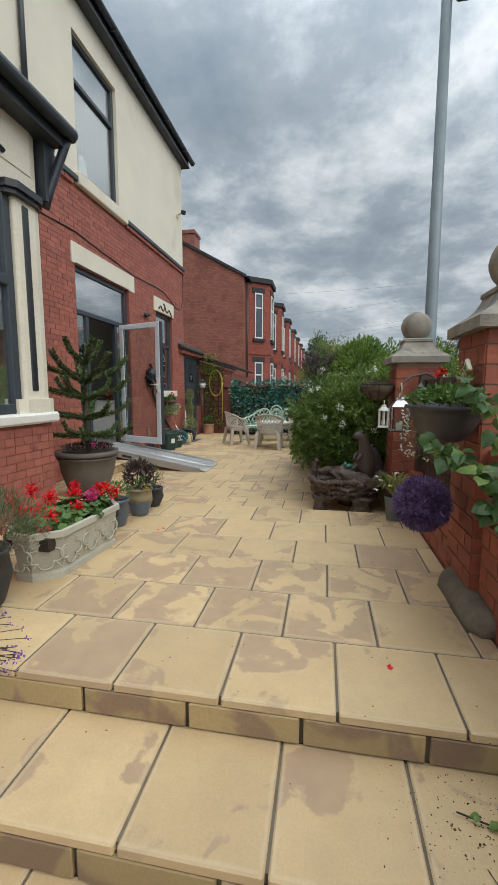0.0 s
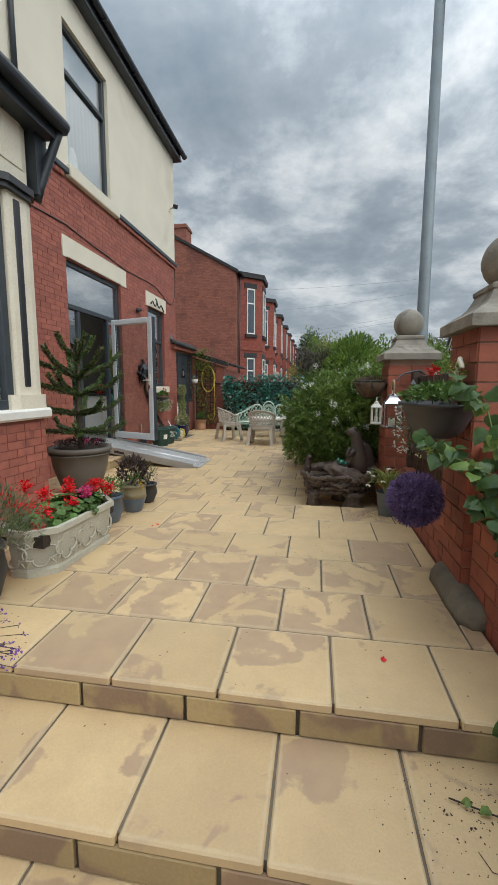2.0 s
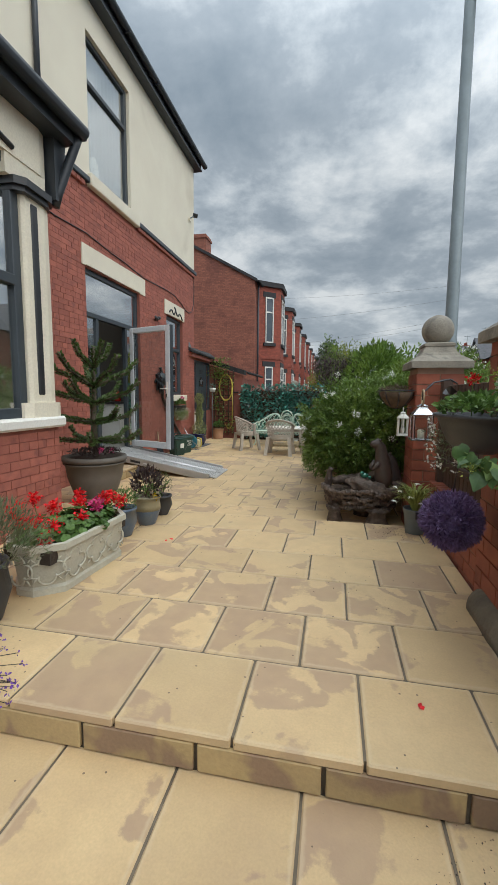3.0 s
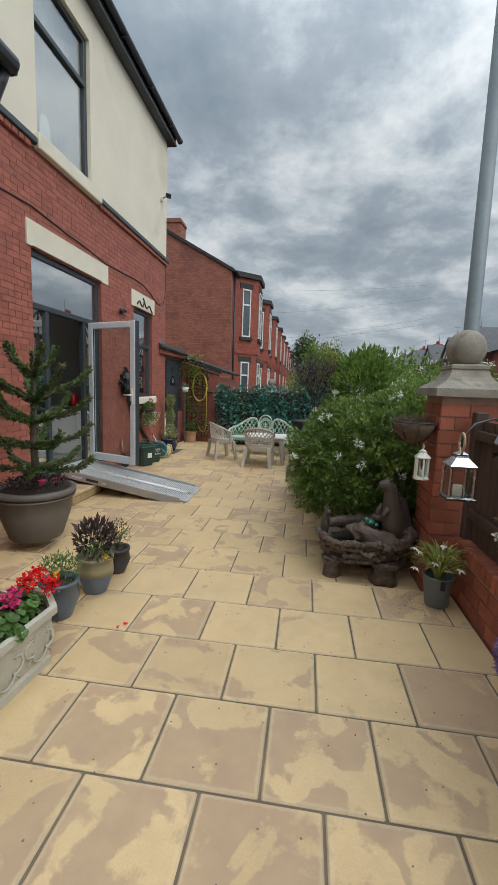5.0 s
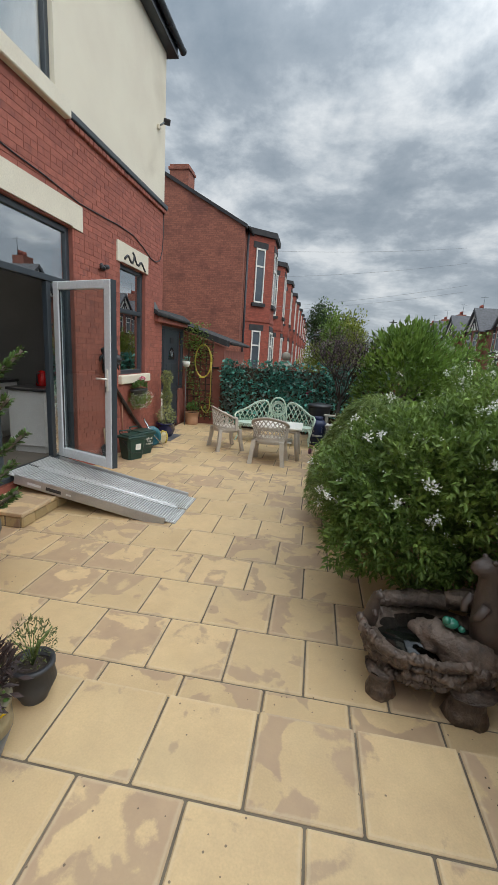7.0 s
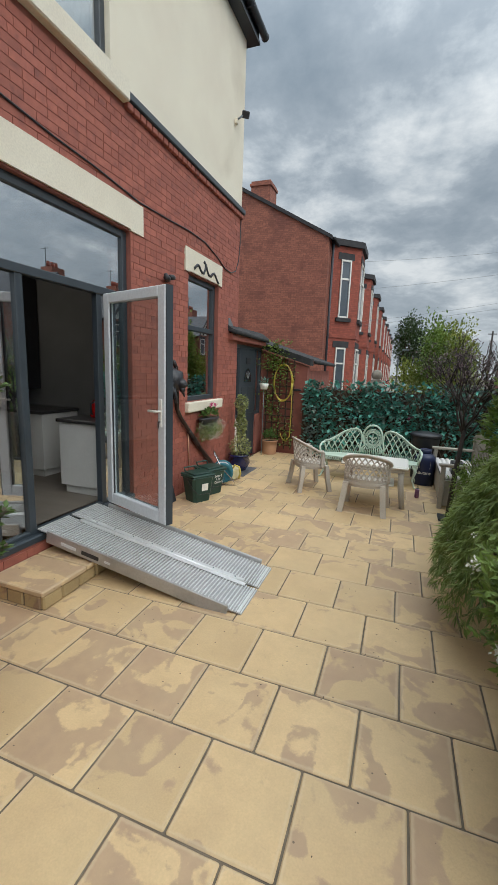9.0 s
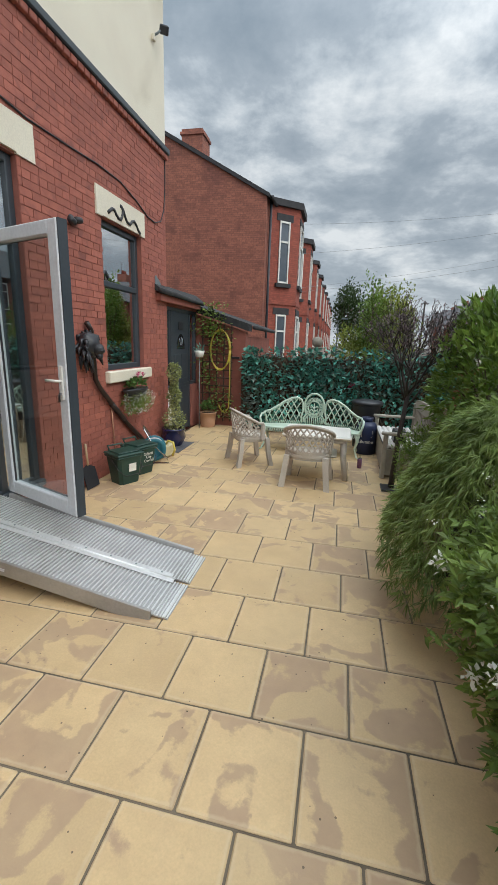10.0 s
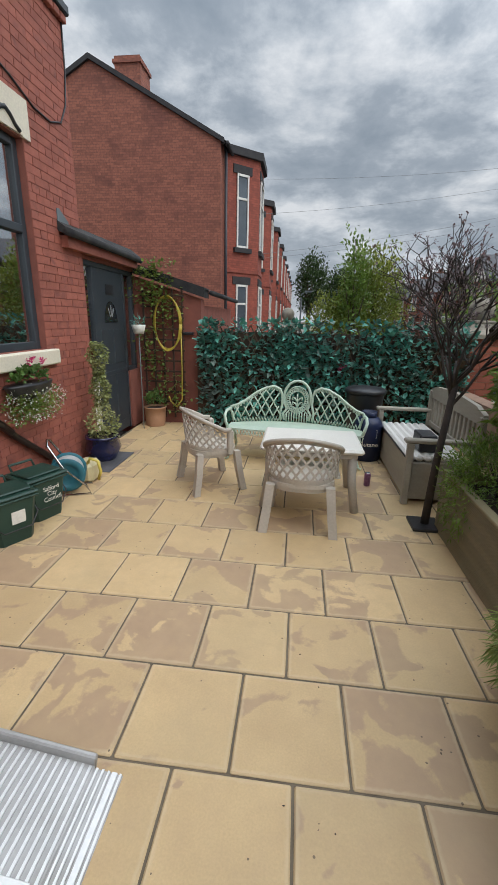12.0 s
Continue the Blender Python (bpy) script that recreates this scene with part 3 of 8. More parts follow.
wave = [(7.76, 3.03), (7.80, 3.06), (7.86, 3.10), (7.91, 3.10), (7.95, 3.06), (8.0, 3.03), (8.06, 3.03), (8.10, 3.08), (8.12, 3.15), (8.08, 3.19)]
wave2 = [(8.06, 3.19), (8.13, 3.16), (8.17, 3.09), (8.22, 3.04), (8.30, 3.035), (8.35, 3.08), (8.41, 3.10), (8.47, 3.07), (8.52, 3.02), (8.58, 2.99)]
part("scroll", Shape().tube([(0.022, y, z) for y, z in wave], 0.021, 6).tube([(0.022, y, z) for y, z in wave2], 0.021, 6), M_BLACK, lintel, "black painted scroll")
structure("sill_small", Shape().rbox(W - 0.1, W + 0.07, 7.57, 8.76, 1.06, 1.205, 0.012), M_CREAM, "cream painted stone window sill", "sill")
structure("sill_upper", Shape().rbox(W - 0.1, W + 0.085, 4.70, 6.27, 4.295, 4.488, 0.012), M_CREAM, "cream painted stone sill of the upper window", "sill")
window_1 = thing("window_1", label="dark grey framed two part window", category="window", kind="structure")
window_frame(window_1, W - 0.06, *WIN, [2.27])
pane(window_1, W - 0.095, 7.7, 8.58, 2.30, 2.93)
pane(window_1, W - 0.095, 7.7, 8.58, 1.27, 2.24)
window_2 = thing("window_2", label="dark grey upper window with a net curtain behind", category="window", kind="structure")
window_frame(window_2, W - 0.045, *UP, [5.84])
pane(window_2, W - 0.08, 4.82, 6.0, 5.87, 6.42, M_NETGLASS)
pane(window_2, W - 0.08, 4.82, 6.0, 4.55, 5.81, M_NETGLASS)

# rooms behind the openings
# wall and ceiling grey has the dimness of the rooms painted in
M_DIMROOM = material("shaded_room_paint", (0.20, 0.20, 0.195), (0.17, 0.17, 0.165), rough=0.8, scale=2, bump=0.05)
M_LAMINATE = material("grey_oak_floor", (0.20, 0.17, 0.14), (0.14, 0.12, 0.10), rough=0.4, scale=4, bump=0.05, fine=40, stretch=(0.2, 1, 1))
structure("kitchen_floor", Shape().box(-9.9, W - 0.1, 3.2, 9.15, -0.3, 0.16), M_LAMINATE, "grey oak laminate kitchen floor", "floor")
structure("kitchen_wall_left", Shape().box(-9.9, W - 0.3, 3.0, 3.2, -0.3, 3.2), M_DIMROOM, "kitchen wall, indoor shade put into its grey", "wall")
structure("kitchen_wall_back", Shape().box(-8.2, -8.0, 3.2, 9.2, 0.16, 3.2), M_DIMROOM, "kitchen back wall, indoor shade put into its grey", "wall")
structure("kitchen_wall_right", Shape().box(-8.0, W - 0.3, 7.2, 7.32, 0.16, 3.2), M_DIMROOM, "kitchen partition wall, indoor shade put into its grey", "wall")
structure("ceiling_ground", Shape().box(-9.9, W - 0.3, 3.0, 9.2, 3.2, 3.4), M_DIMROOM, "kitchen ceiling, indoor shade put into its grey", "ceiling")
structure("ceiling_upper", Shape().box(-9.9, W - 0.3, -3.9, 9.2, 6.7, 6.9), M_DIMROOM, "bedroom ceiling, indoor shade put into its grey", "ceiling")
structure("bedroom_wall", Shape().box(-7.0, -6.9, 3.0, 9.2, 3.4, 6.7).box(-6.9, W - 0.3, 3.0, 3.1, 3.4, 6.7).box(-6.9, W - 0.3, 7.6, 7.7, 3.4, 6.7), M_DIMROOM, "bedroom walls, indoor shade put into their grey", "wall")

# ---------------------------------------------------------------- bay window by the steps
B, BY = -2.225, 2.29
bay = thing("bay_window", label="cream and brick ground floor bay with black trim", category="bay window", kind="structure")
part("brick_base", Shape().box(W, B - 0.006, -3.9, BY - 0.006, -0.42, 0.9), M_MORTAR, bay)
part("stone_sill", Shape().rbox(W, B + 0.055, -3.9, BY + 0.05, 0.9, 1.0, 0.02), M_WHITE, bay, "white painted stone sill")
part("pillar", Shape().prism([(B - 0.3, 1.95), (B - 0.03, 1.95), (B, 1.97), (B, 2.20), (B - 0.03, BY), (B - 0.3, BY)], "z", 1.0, 2.98).box(W, B - 0.3, 2.05, BY - 0.01, 1.0, 3.49), M_CREAM, bay, "cream painted stone pillar")
part("pillar_foot", Shape().prism([(B - 0.3, 1.87), (B - 0.02, 1.87), (B + 0.03, 1.93), (B + 0.03, 2.24), (B - 0.0, BY + 0.03), (B - 0.3, BY + 0.03)], "z", 1.0, 1.13), M_CREAM, bay)
part("pillar_groove", Shape().rbox(B - 0.01, B + 0.012, 2.03, 2.11, 1.2, 2.82, 0.01), M_BLACK, bay, "black painted groove")
part("capital", Shape().prism([(B - 0.25, 1.84), (B + 0.01, 1.84), (B + 0.075, 1.91), (B + 0.06, 2.24), (B - 0.02, BY + 0.05), (B - 0.25, BY + 0.07)], "z", 2.90, 2.96).prism([(B - 0.25, 1.86), (B - 0.02, 1.86), (B + 0.045, 1.92), (B + 0.035, 2.22), (B - 0.03, BY + 0.03), (B - 0.25, BY + 0.045)], "z", 2.86, 2.90), M_BLACK, bay, "black painted capital")
part("frieze", Shape().prism([(B - 0.3, -3.9), (B - 0.01, -3.9), (B - 0.01, 2.19), (B - 0.04, BY), (B - 0.3, BY)], "z", 3.12, 3.50).box(B - 0.28, B - 0.02, 1.79, BY - 0.03, 2.96, 3.12), M_CREAM, bay, "cream painted frieze")
part("arch_moulding", Shape().tube([(B + 0.0, 1.86, 3.17), (B + 0.0, 1.72, 3.2), (B, 1.66, 3.24), (B, 1.60, 3.33), (B, 1.52, 3.38), (B, 1.44, 3.36), (B, 1.36, 3.40), (B, 0.9, 3.42)], 0.022, 6), M_BLACK, bay, "black painted moulding")
window_frame(bay, B - 0.05, -1.0, 1.949, 1.0, 3.12, [2.15, (0.9, 1.0, 3.12)], t=0.085)
pane(bay, B - 0.09, -0.9, 1.87, 1.08, 3.04)
part("soffit", Shape().box(W, B + 0.16, -3.9, BY + 0.19, 3.50, 3.52), M_GUTTER, bay)
part("fascia", Shape().box(B + 0.12, B + 0.16, -3.9, BY + 0.19, 3.521, 3.66).box(W, B + 0.12, BY + 0.15, BY + 0.19, 3.521, 3.66), M_GUTTER, bay)
part("gutter", Shape().tube([(B + 0.215, -3.9, 3.63), (B + 0.215, BY + 0.24, 3.63)], 0.06, 10).tube([(B + 0.215, BY + 0.24, 3.63), (W, BY + 0.24, 3.65)], 0.06, 10), M_GUTTER, bay)
part("bracket", Shape().prism([(BY + 0.22, 3.50), (BY + 0.02, 3.50), (BY + 0.02, 2.95), (BY + 0.08, 3.08)], "x", B - 0.3, B - 0.18).tube([(B + 0.18, BY + 0.22, 3.62), (B + 0.14, BY + 0.2, 3.50), (B + 0.03, BY + 0.09, 3.06), (B + 0.0, BY + 0.07, 2.93)], 0.042, 10), M_GUTTER, bay, "black downpipe and bracket")
part("boxed_end", Shape().prism([(BY + 0.02, 3.50), (BY + 0.02, 2.97), (BY + 0.08, 2.97), (BY + 0.19, 3.50)], "x", B - 0.10, B + 0.05), M_GUTTER, bay, "black boarded end of the eaves")
part("bay_roof", Shape().add([(B + 0.20, -3.9, 3.69), (B + 0.20, BY + 0.22, 3.69), (W, BY - 0.35, 4.2), (W, -3.9, 4.2), (W, BY + 0.22, 3.69)], [(0, 1, 2, 3), (1, 4, 2)]), M_SLATE, bay, "grey slate lean-to roof")
# same darkened grey, so the room behind the glass looks unlit
structure("bay_room", Shape().box(W + 0.01, W + 0.04, -3.8, 1.9, -0.2, 3.45), M_DIMROOM, "wall of the room behind the bay, shade put into its grey", "wall")
for y0, y1 in ((1.0, 1.75), (-0.8, 0.1)):
    n = 30
    pts = [(B - 0.28 + 0.02 * math.sin(k * 1.9), y0 + (y1 - y0) * k / n) for k in range(n + 1)]
    cs = Shape()
    cs.add([(px, py, pz) for pz in (1.05, 3.05) for px, py in pts] + [(px - 0.006, py, pz) for pz in (1.05, 3.05) for px, py in pts],
           [(k, k + 1, n + 2 + k, n + 1 + k) for k in range(n)] + [(2 * n + 2 + k, 3 * n + 3 + k, 3 * n + 4 + k, 2 * n + 3 + k) for k in range(n)], True)
    part("curtain", cs, M_CREAM, bay, "pale hanging curtain")
solid("downpipe_upper", Shape().tube([(W + 0.06, 3.62, 7.0), (W + 0.06, 3.62, 4.45)], 0.036, 10), M_GUTTER, "black downpipe on the rendered wall", "downpipe")

# ---------------------------------------------------------------- boundary wall, pillars, lamp post
def pillar(name, x, y, half, base, top, ball=True, label=""):
    p = thing(name, x, y, base, label=label or "orange brick gate pillar with a weathered stone ball cap", category="brick pillar", group="boundary pillars")
    h = top - base
    part("core", Shape().box(-half + 0.006, half - 0.006, -half + 0.006, half - 0.006, 0, h), M_PALEMORTAR, p)
    rest = Shape()
    for turn, ox, oy in ((0, half, 0), (90, 0, half), (180, -half, 0), (270, 0, -half)):
        m = pose(ox * 0.986, oy * 0.986, 0, 0, 0, turn)
        for u0, u1, v0, v1 in courses(-half, half, 0, h, [], length=half + 0.0001, course=0.103, joint=0.01, headers=0):
            s = Shape().box(-0.012, 0.007, max(u0, -half + 0.001), min(u1, half - 0.001), v0, v1)
            rest.add([m @ Vector(q) for q in s.v], s.f)
    part("bricks", rest, M_OBRICK, p)["kind"] = "stuff"
    c = half + 0.06
    cap = Shape()
    prof = [(c, 0), (c, 0.06), (c - 0.02, 0.075), (half * 0.98, 0.105), (half * 0.86, 0.12), (half * 0.74, 0.15), (half * 0.66, 0.185), (half * 0.62, 0.205), (half * 0.66, 0.213), (half * 0.66, 0.235), (half * 0.5, 0.25)]
    cap.lathe([(r * math.sqrt(2), z) for r, z in prof], (0, 0, h), 4, smooth=False, turn=math.pi / 4)
    part("cap", cap, M_STONE, p, "weathered stepped stone cap")
    if ball:
        part("ball", Shape().ball((0, 0, h + 0.25 + half * 0.58), half * 0.70, 24, 16, 0.02), M_STONE, p, "round stone ball finial")
    return p


pillar("gate_pillar", 1.33, 3.15, 0.208, FAR, 1.485)
pillar("gate_pillar", 1.46, 1.18, 0.22, -0.2, 1.53)
pillar("gate_pillar", 1.72, 11.35, 0.25, FAR, 1.33)
pillar("gate_pillar", -1.18, 15.2, 0.22, -0.2, 1.28, label="distant brick pillar with a round stone ball")

wall_low = thing("wall_boundary", 0, 0, 0, label="low orange brick boundary wall", category="brick wall", kind="structure")
part("core", Shape().box(1.286, 1.52, 1.2, 2.9, -0.42, 0.33), M_PALEMORTAR, wall_low)
part("core", Shape().box(1.286, 1.52, -4.2, 0.95, -0.42, 0.9), M_PALEMORTAR, wall_low)
part("core", Shape().box(1.36, 1.56, 3.3, 11.1, -0.42, 0.6), M_PALEMORTAR, wall_low)
haunch = Shape()
prof = [(1.15, -0.01), (1.16, 0.05), (1.18, 0.10), (1.21, 0.14), (1.25, 0.155), (1.3, 0.155), (1.3, -0.01)]
n = len(prof)
for k, y in enumerate((0.68, 0.74, 0.90, 1.06, 1.24, 1.31, 1.36)):
    g = (0.55, 0.9, 1.0, 0.98, 1.0, 0.85, 0.5)[k]
    haunch.v += [(1.3 - (1.3 - a) * g, y, b * g * 0.78 if b > 0 else b) for a, b in prof]
haunch.f += [(k * n + i, (k + 1) * n + i, (k + 1) * n + (i + 1) % n, k * n + (i + 1) % n) for k in range(6) for i in range(n)] + [tuple(range(n)), tuple(6 * n + i for i in range(n))[::-1]]
haunch.s = [True] * len(haunch.f)
solid("cement_haunch", haunch, material("brown_cement", (0.20, 0.17, 0.12), (0.13, 0.11, 0.08), rough=0.95, scale=9, bump=0.7, fine=45), "grey cement haunch at the foot of the brick pillar", "cement fillet")
cap_mesh = Shape().rbox(-0.016, 0.25, 0, 0.064, 0, 0.105, 0.006).mesh("capping_brick", M_OBRICK1)
for k in range(22):
    piece("capping_brick", cap_mesh, wall_low, pose(1.285, 1.215 + 0.075 * k, 0.33, 0, random.uniform(-0.6, 0.6), 0))
fence = thing("picket_screen", 1.38, 0, 0.4, label="dark brown weathered timber screen on the low wall", category="fence")
board = Shape().rbox(-0.01, 0.01, 0, 0.088, 0.03, 0.92, 0.004).mesh("board", M_WOODFENCE)
for k in range(17):
    piece("board", board, fence, pose(0, 1.215 + 0.098 * k, 0.0, 0, 0, random.uniform(-1, 1)))
for z in (0.2, 0.78):
    part("rail", Shape().rbox(-0.045, -0.012, 1.2, 2.88, z, z + 0.07, 0.006), M_WOODFENCE, fence)
part("post", Shape().rbox(-0.06, 0.03, 2.79, 2.87, 0.03, 0.98, 0.008), M_WOODFENCE, fence)

lamp_post = thing("street_lamp", 1.665, 4.02, -0.26, label="tall galvanised steel street lamp column", category="street lamp")
part("column", Shape().tube([(0, 0, 0), (0, 0, 1.5), (0, 0, 1.62), (-0.02, 0.0, 6.1)], [0.10, 0.10, 0.072, 0.055], 16), M_STEEL, lamp_post)
part("arm", Shape().tube([(-0.02, 0, 5.9), (0.02, 0, 5.93), (0.2, 0, 5.9)], 0.04, 8), M_STEEL, lamp_post)
part("lamp_head", Shape().rbox(0.08, 0.62, -0.13, 0.13, 5.77, 5.88, 0.04), M_BLACK, lamp_post, "dark lamp head")

# ---------------------------------------------------------------- lean-to with the side door
M_SOOT0 = material("dark_roof_felt", (0.022, 0.023, 0.026), (0.05, 0.049, 0.047), rough=0.95, scale=6, bump=0.4)
lean = thing("side_porch", 0, 0, 0, label="lean-to porch with a dark panelled door", category="porch", kind="structure")
part("front_wall", Shape().box(W - 0.2, W - 0.02, 9.5, 9.56, FAR, 2.2).box(W - 0.2, W - 0.02, 10.72, 11.1, FAR, 0.75).box(W - 0.2, W - 0.02, 9.5, 11.1, 2.16, 2.3), M_MORTAR, lean)
part("end_wall", Shape().prism([(-5.5, -0.3), (-2.37, -0.3), (-2.37, 1.80), (-5.5, 2.75)], "y", 11.1, 11.3), M_MORTAR, lean)
part("side_return", Shape().prism([(11.3, -0.3), (14.0, -0.3), (14.0, 1.72), (11.3, 1.72)], "x", -2.6, -2.39), M_MORTAR, lean)
part("verge", Shape().prism([(-5.5, 2.79), (-2.30, 1.82), (-2.30, 1.96), (-5.5, 2.93)][::-1], "y", 11.02, 11.34), M_SOOT0, lean, "black verge board")
part("lean_roof", Shape().add([(-2.28, 11.05, 1.93), (-2.28, 14.0, 1.93), (-5.5, 14.0, 2.93), (-5.5, 11.05, 2.93)], [(0, 1, 2, 3)]), M_SOOT0, lean)
part("roof_gutter", Shape().tube([(-2.25, 11.3, 1.9), (-2.25, 13.9, 1.88)], 0.04, 8), M_SOOT0, lean)
part("canopy", Shape().prism([(W - 0.02, 2.36), (W + 0.12, 2.30), (W + 0.12, 2.36), (W - 0.02, 2.46)], "y", 9.05, 11.0), M_SOOT0, lean, "dark felted canopy edge")
part("canopy_gutter", Shape().tube([(W + 0.12, 9.02, 2.335), (W + 0.12, 11.0, 2.31)], 0.04, 8), M_SOOT0, lean)
part("canopy_board", Shape().box(W, W + 0.08, 9.1, 10.98, 2.2, 2.31), M_BRICK, lean, "red painted fascia board")
part("flashing", Shape().prism([(9.06, 2.36), (9.26, 2.36), (9.26, 2.46), (9.1, 2.56), (9.06, 2.55)], "x", W + 0.006, W + 0.014), M_STEEL, lean, "grey lead flashing")
side_door = thing("door_2", label="dark grey panelled front door with a fan light", category="door", kind="structure")
xd = W - 0.05
window_frame(side_door, xd, 9.56, 11.08, 0.75, 2.16, [(9.83, 0.75, 2.1), (10.72, 0.75, 2.1)], t=0.06)
part("frame_leg", Shape().box(xd - 0.07, xd, 9.56, 9.62, FAR, 0.75).box(xd - 0.07, xd, 9.80, 9.86, FAR, 0.75).box(xd - 0.07, xd, 10.69, 10.75, FAR, 0.75), M_GREY, side_door)
pane(side_door, xd - 0.035, 9.62, 9.80, 0.8, 2.1)
pane(side_door, xd - 0.035, 10.75, 11.02, 0.8, 2.1)
part("side_panel", Shape().rbox(xd - 0.05, xd - 0.01, 9.62, 9.80, FAR, 0.75, 0.004), M_WHITE, side_door, "white brick side panel")
part("side_panel", Shape().rbox(xd - 0.05, xd + 0.01, 10.76, 11.08, 0.2, 0.72, 0.004), M_WHITE, side_door, "white brick side panel")
d2 = part("door_leaf", Shape().rbox(xd - 0.05, xd - 0.012, 9.86, 10.69, FAR + 0.02, 2.10, 0.006), M_GREY, side_door)
for y0, y1, z0, z1 in ((9.95, 10.24, 0.05, 0.78), (10.31, 10.60, 0.05, 0.78), (9.95, 10.24, 0.9, 1.36), (10.31, 10.60, 0.9, 1.36)):
    part("panel", Shape().rbox(xd - 0.02, xd - 0.004, y0, y1, z0, z1, 0.008), M_GREY, d2)
fan = Shape()
fan.prism([(10.275 + 0.19 * math.cos(a), 1.45 + 0.27 * math.sin(a)) for a in [k * math.pi / 12 for k in range(13)]], "x", xd - 0.02, xd - 0.004)
part("fan_light", fan, material("dark_glass", (0.02, 0.024, 0.028), rough=0.08, bump=0.0), d2, "dark glazed fan light")
M_LEAD = material("silver_cames", (0.55, 0.57, 0.6), rough=0.3, bump=0.0, metal=0.6)
for a in (55, 90, 125):
    c, s = math.cos(radians(a)), math.sin(radians(a))
    part("ray", Shape().bar((xd - 0.002, 10.275 + 0.05 * c, 1.47 + 0.06 * s), (xd - 0.002, 10.275 + 0.14 * c, 1.47 + 0.2 * s), 0.018, 0.004, (1, 0, 0)), M_LEAD, d2)
part("number_plate", Shape().rbox(xd - 0.012, xd, 10.16, 10.39, 1.80, 1.93, 0.004), M_BLACK, d2)

# ---------------------------------------------------------------- terraced houses further on
M_FARBRICK = material("far_red_brick", (0.37, 0.13, 0.08), (0.24, 0.088, 0.06), rough=0.8, scale=14, bump=0.2, fine=30, third=(0.17, 0.06, 0.045), third_scale=1.2, third_mix=(0.5, 0.8))


def brick_pattern(m):
    """Adds the courses of a far wall, too fine to tell apart."""
    nodes, links = m.node_tree.nodes, m.node_tree.links
    bsdf = nodes["Principled BSDF"]
    old = bsdf.inputs["Base Color"].links[0].from_socket
    co = nodes.new("ShaderNodeTexCoord")
    sep = nodes.new("ShaderNodeSeparateXYZ")
    comb = nodes.new("ShaderNodeCombineXYZ")
    add = nodes.new("ShaderNodeMath")
    links.new(co.outputs["Object"], sep.inputs[0])
    links.new(sep.outputs[0], add.inputs[0])
    links.new(sep.outputs[1], add.inputs[1])
    links.new(add.outputs[0], comb.inputs[0])
    links.new(sep.outputs[2], comb.inputs[1])
    b = nodes.new("ShaderNodeTexBrick")
    b.inputs["Scale"].default_value = 1.0
    b.inputs["Brick Width"].default_value, b.inputs["Row Height"].default_value, b.inputs["Mortar Size"].default_value = 0.225, 0.075, 0.006
    b.inputs["Color1"].default_value, b.inputs["Color2"].default_value, b.inputs["Mortar"].default_value = (1.12, 1.1, 1.1, 1), (0.78, 0.78, 0.8, 1), (0.66, 0.74, 0.8, 1)
    links.new(comb.outputs[0], b.inputs["Vector"])
    mx = nodes.new("ShaderNodeMix")
    mx.data_type, mx.blend_type = "RGBA", "MULTIPLY"
    mx.inputs[0].default_value = 1.0
    links.new(old, mx.inputs[6])
    links.new(b.outputs[0], mx.inputs[7])
    links.new(mx.outputs[2], bsdf.inputs["Base Color"])
    return m


brick_pattern(M_FARBRICK)
M_FARGLASS = material("far_window_glass", (0.10, 0.12, 0.14), (0.05, 0.06, 0.07), rough=0.08, scale=0.8, bump=0.0)
M_SOOT = material("sooty_stone", (0.045, 0.043, 0.045), (0.03, 0.03, 0.032), rough=0.85, scale=4, bump=0.2)


def far_window(parent, m, w, h):
    f = part("window", Shape().box(-w / 2, w / 2, -0.05, 0.02, 0, h), M_FARGLASS, parent)
    f.matrix_basis = m
    part("frame", Shape().box(-w / 2, -w / 2 + 0.055, -0.05, 0.06, 0, h).box(w / 2 - 0.055, w / 2, -0.05, 0.06, 0, h).box(-w / 2 + 0.07, w / 2 - 0.07, -0.05, 0.06, h - 0.07, h).box(-w / 2 + 0.07, w / 2 - 0.07, -0.05, 0.06, 0, 0.07).box(-w / 2 + 0.07, w / 2 - 0.07, -0.05, 0.06, h * 0.66, h * 0.66 + 0.07), M_WHITE, f)
    part("sill", Shape().box(-w / 2 - 0.12, w / 2 + 0.12, -0.05, 0.12, -0.16, -0.005), M_SOOT, f)
    part("lintel", Shape().box(-w / 2 - 0.15, w / 2 + 0.15, -0.05, 0.035, h + 0.005, h + 0.27), M_SOOT, f)
    return f


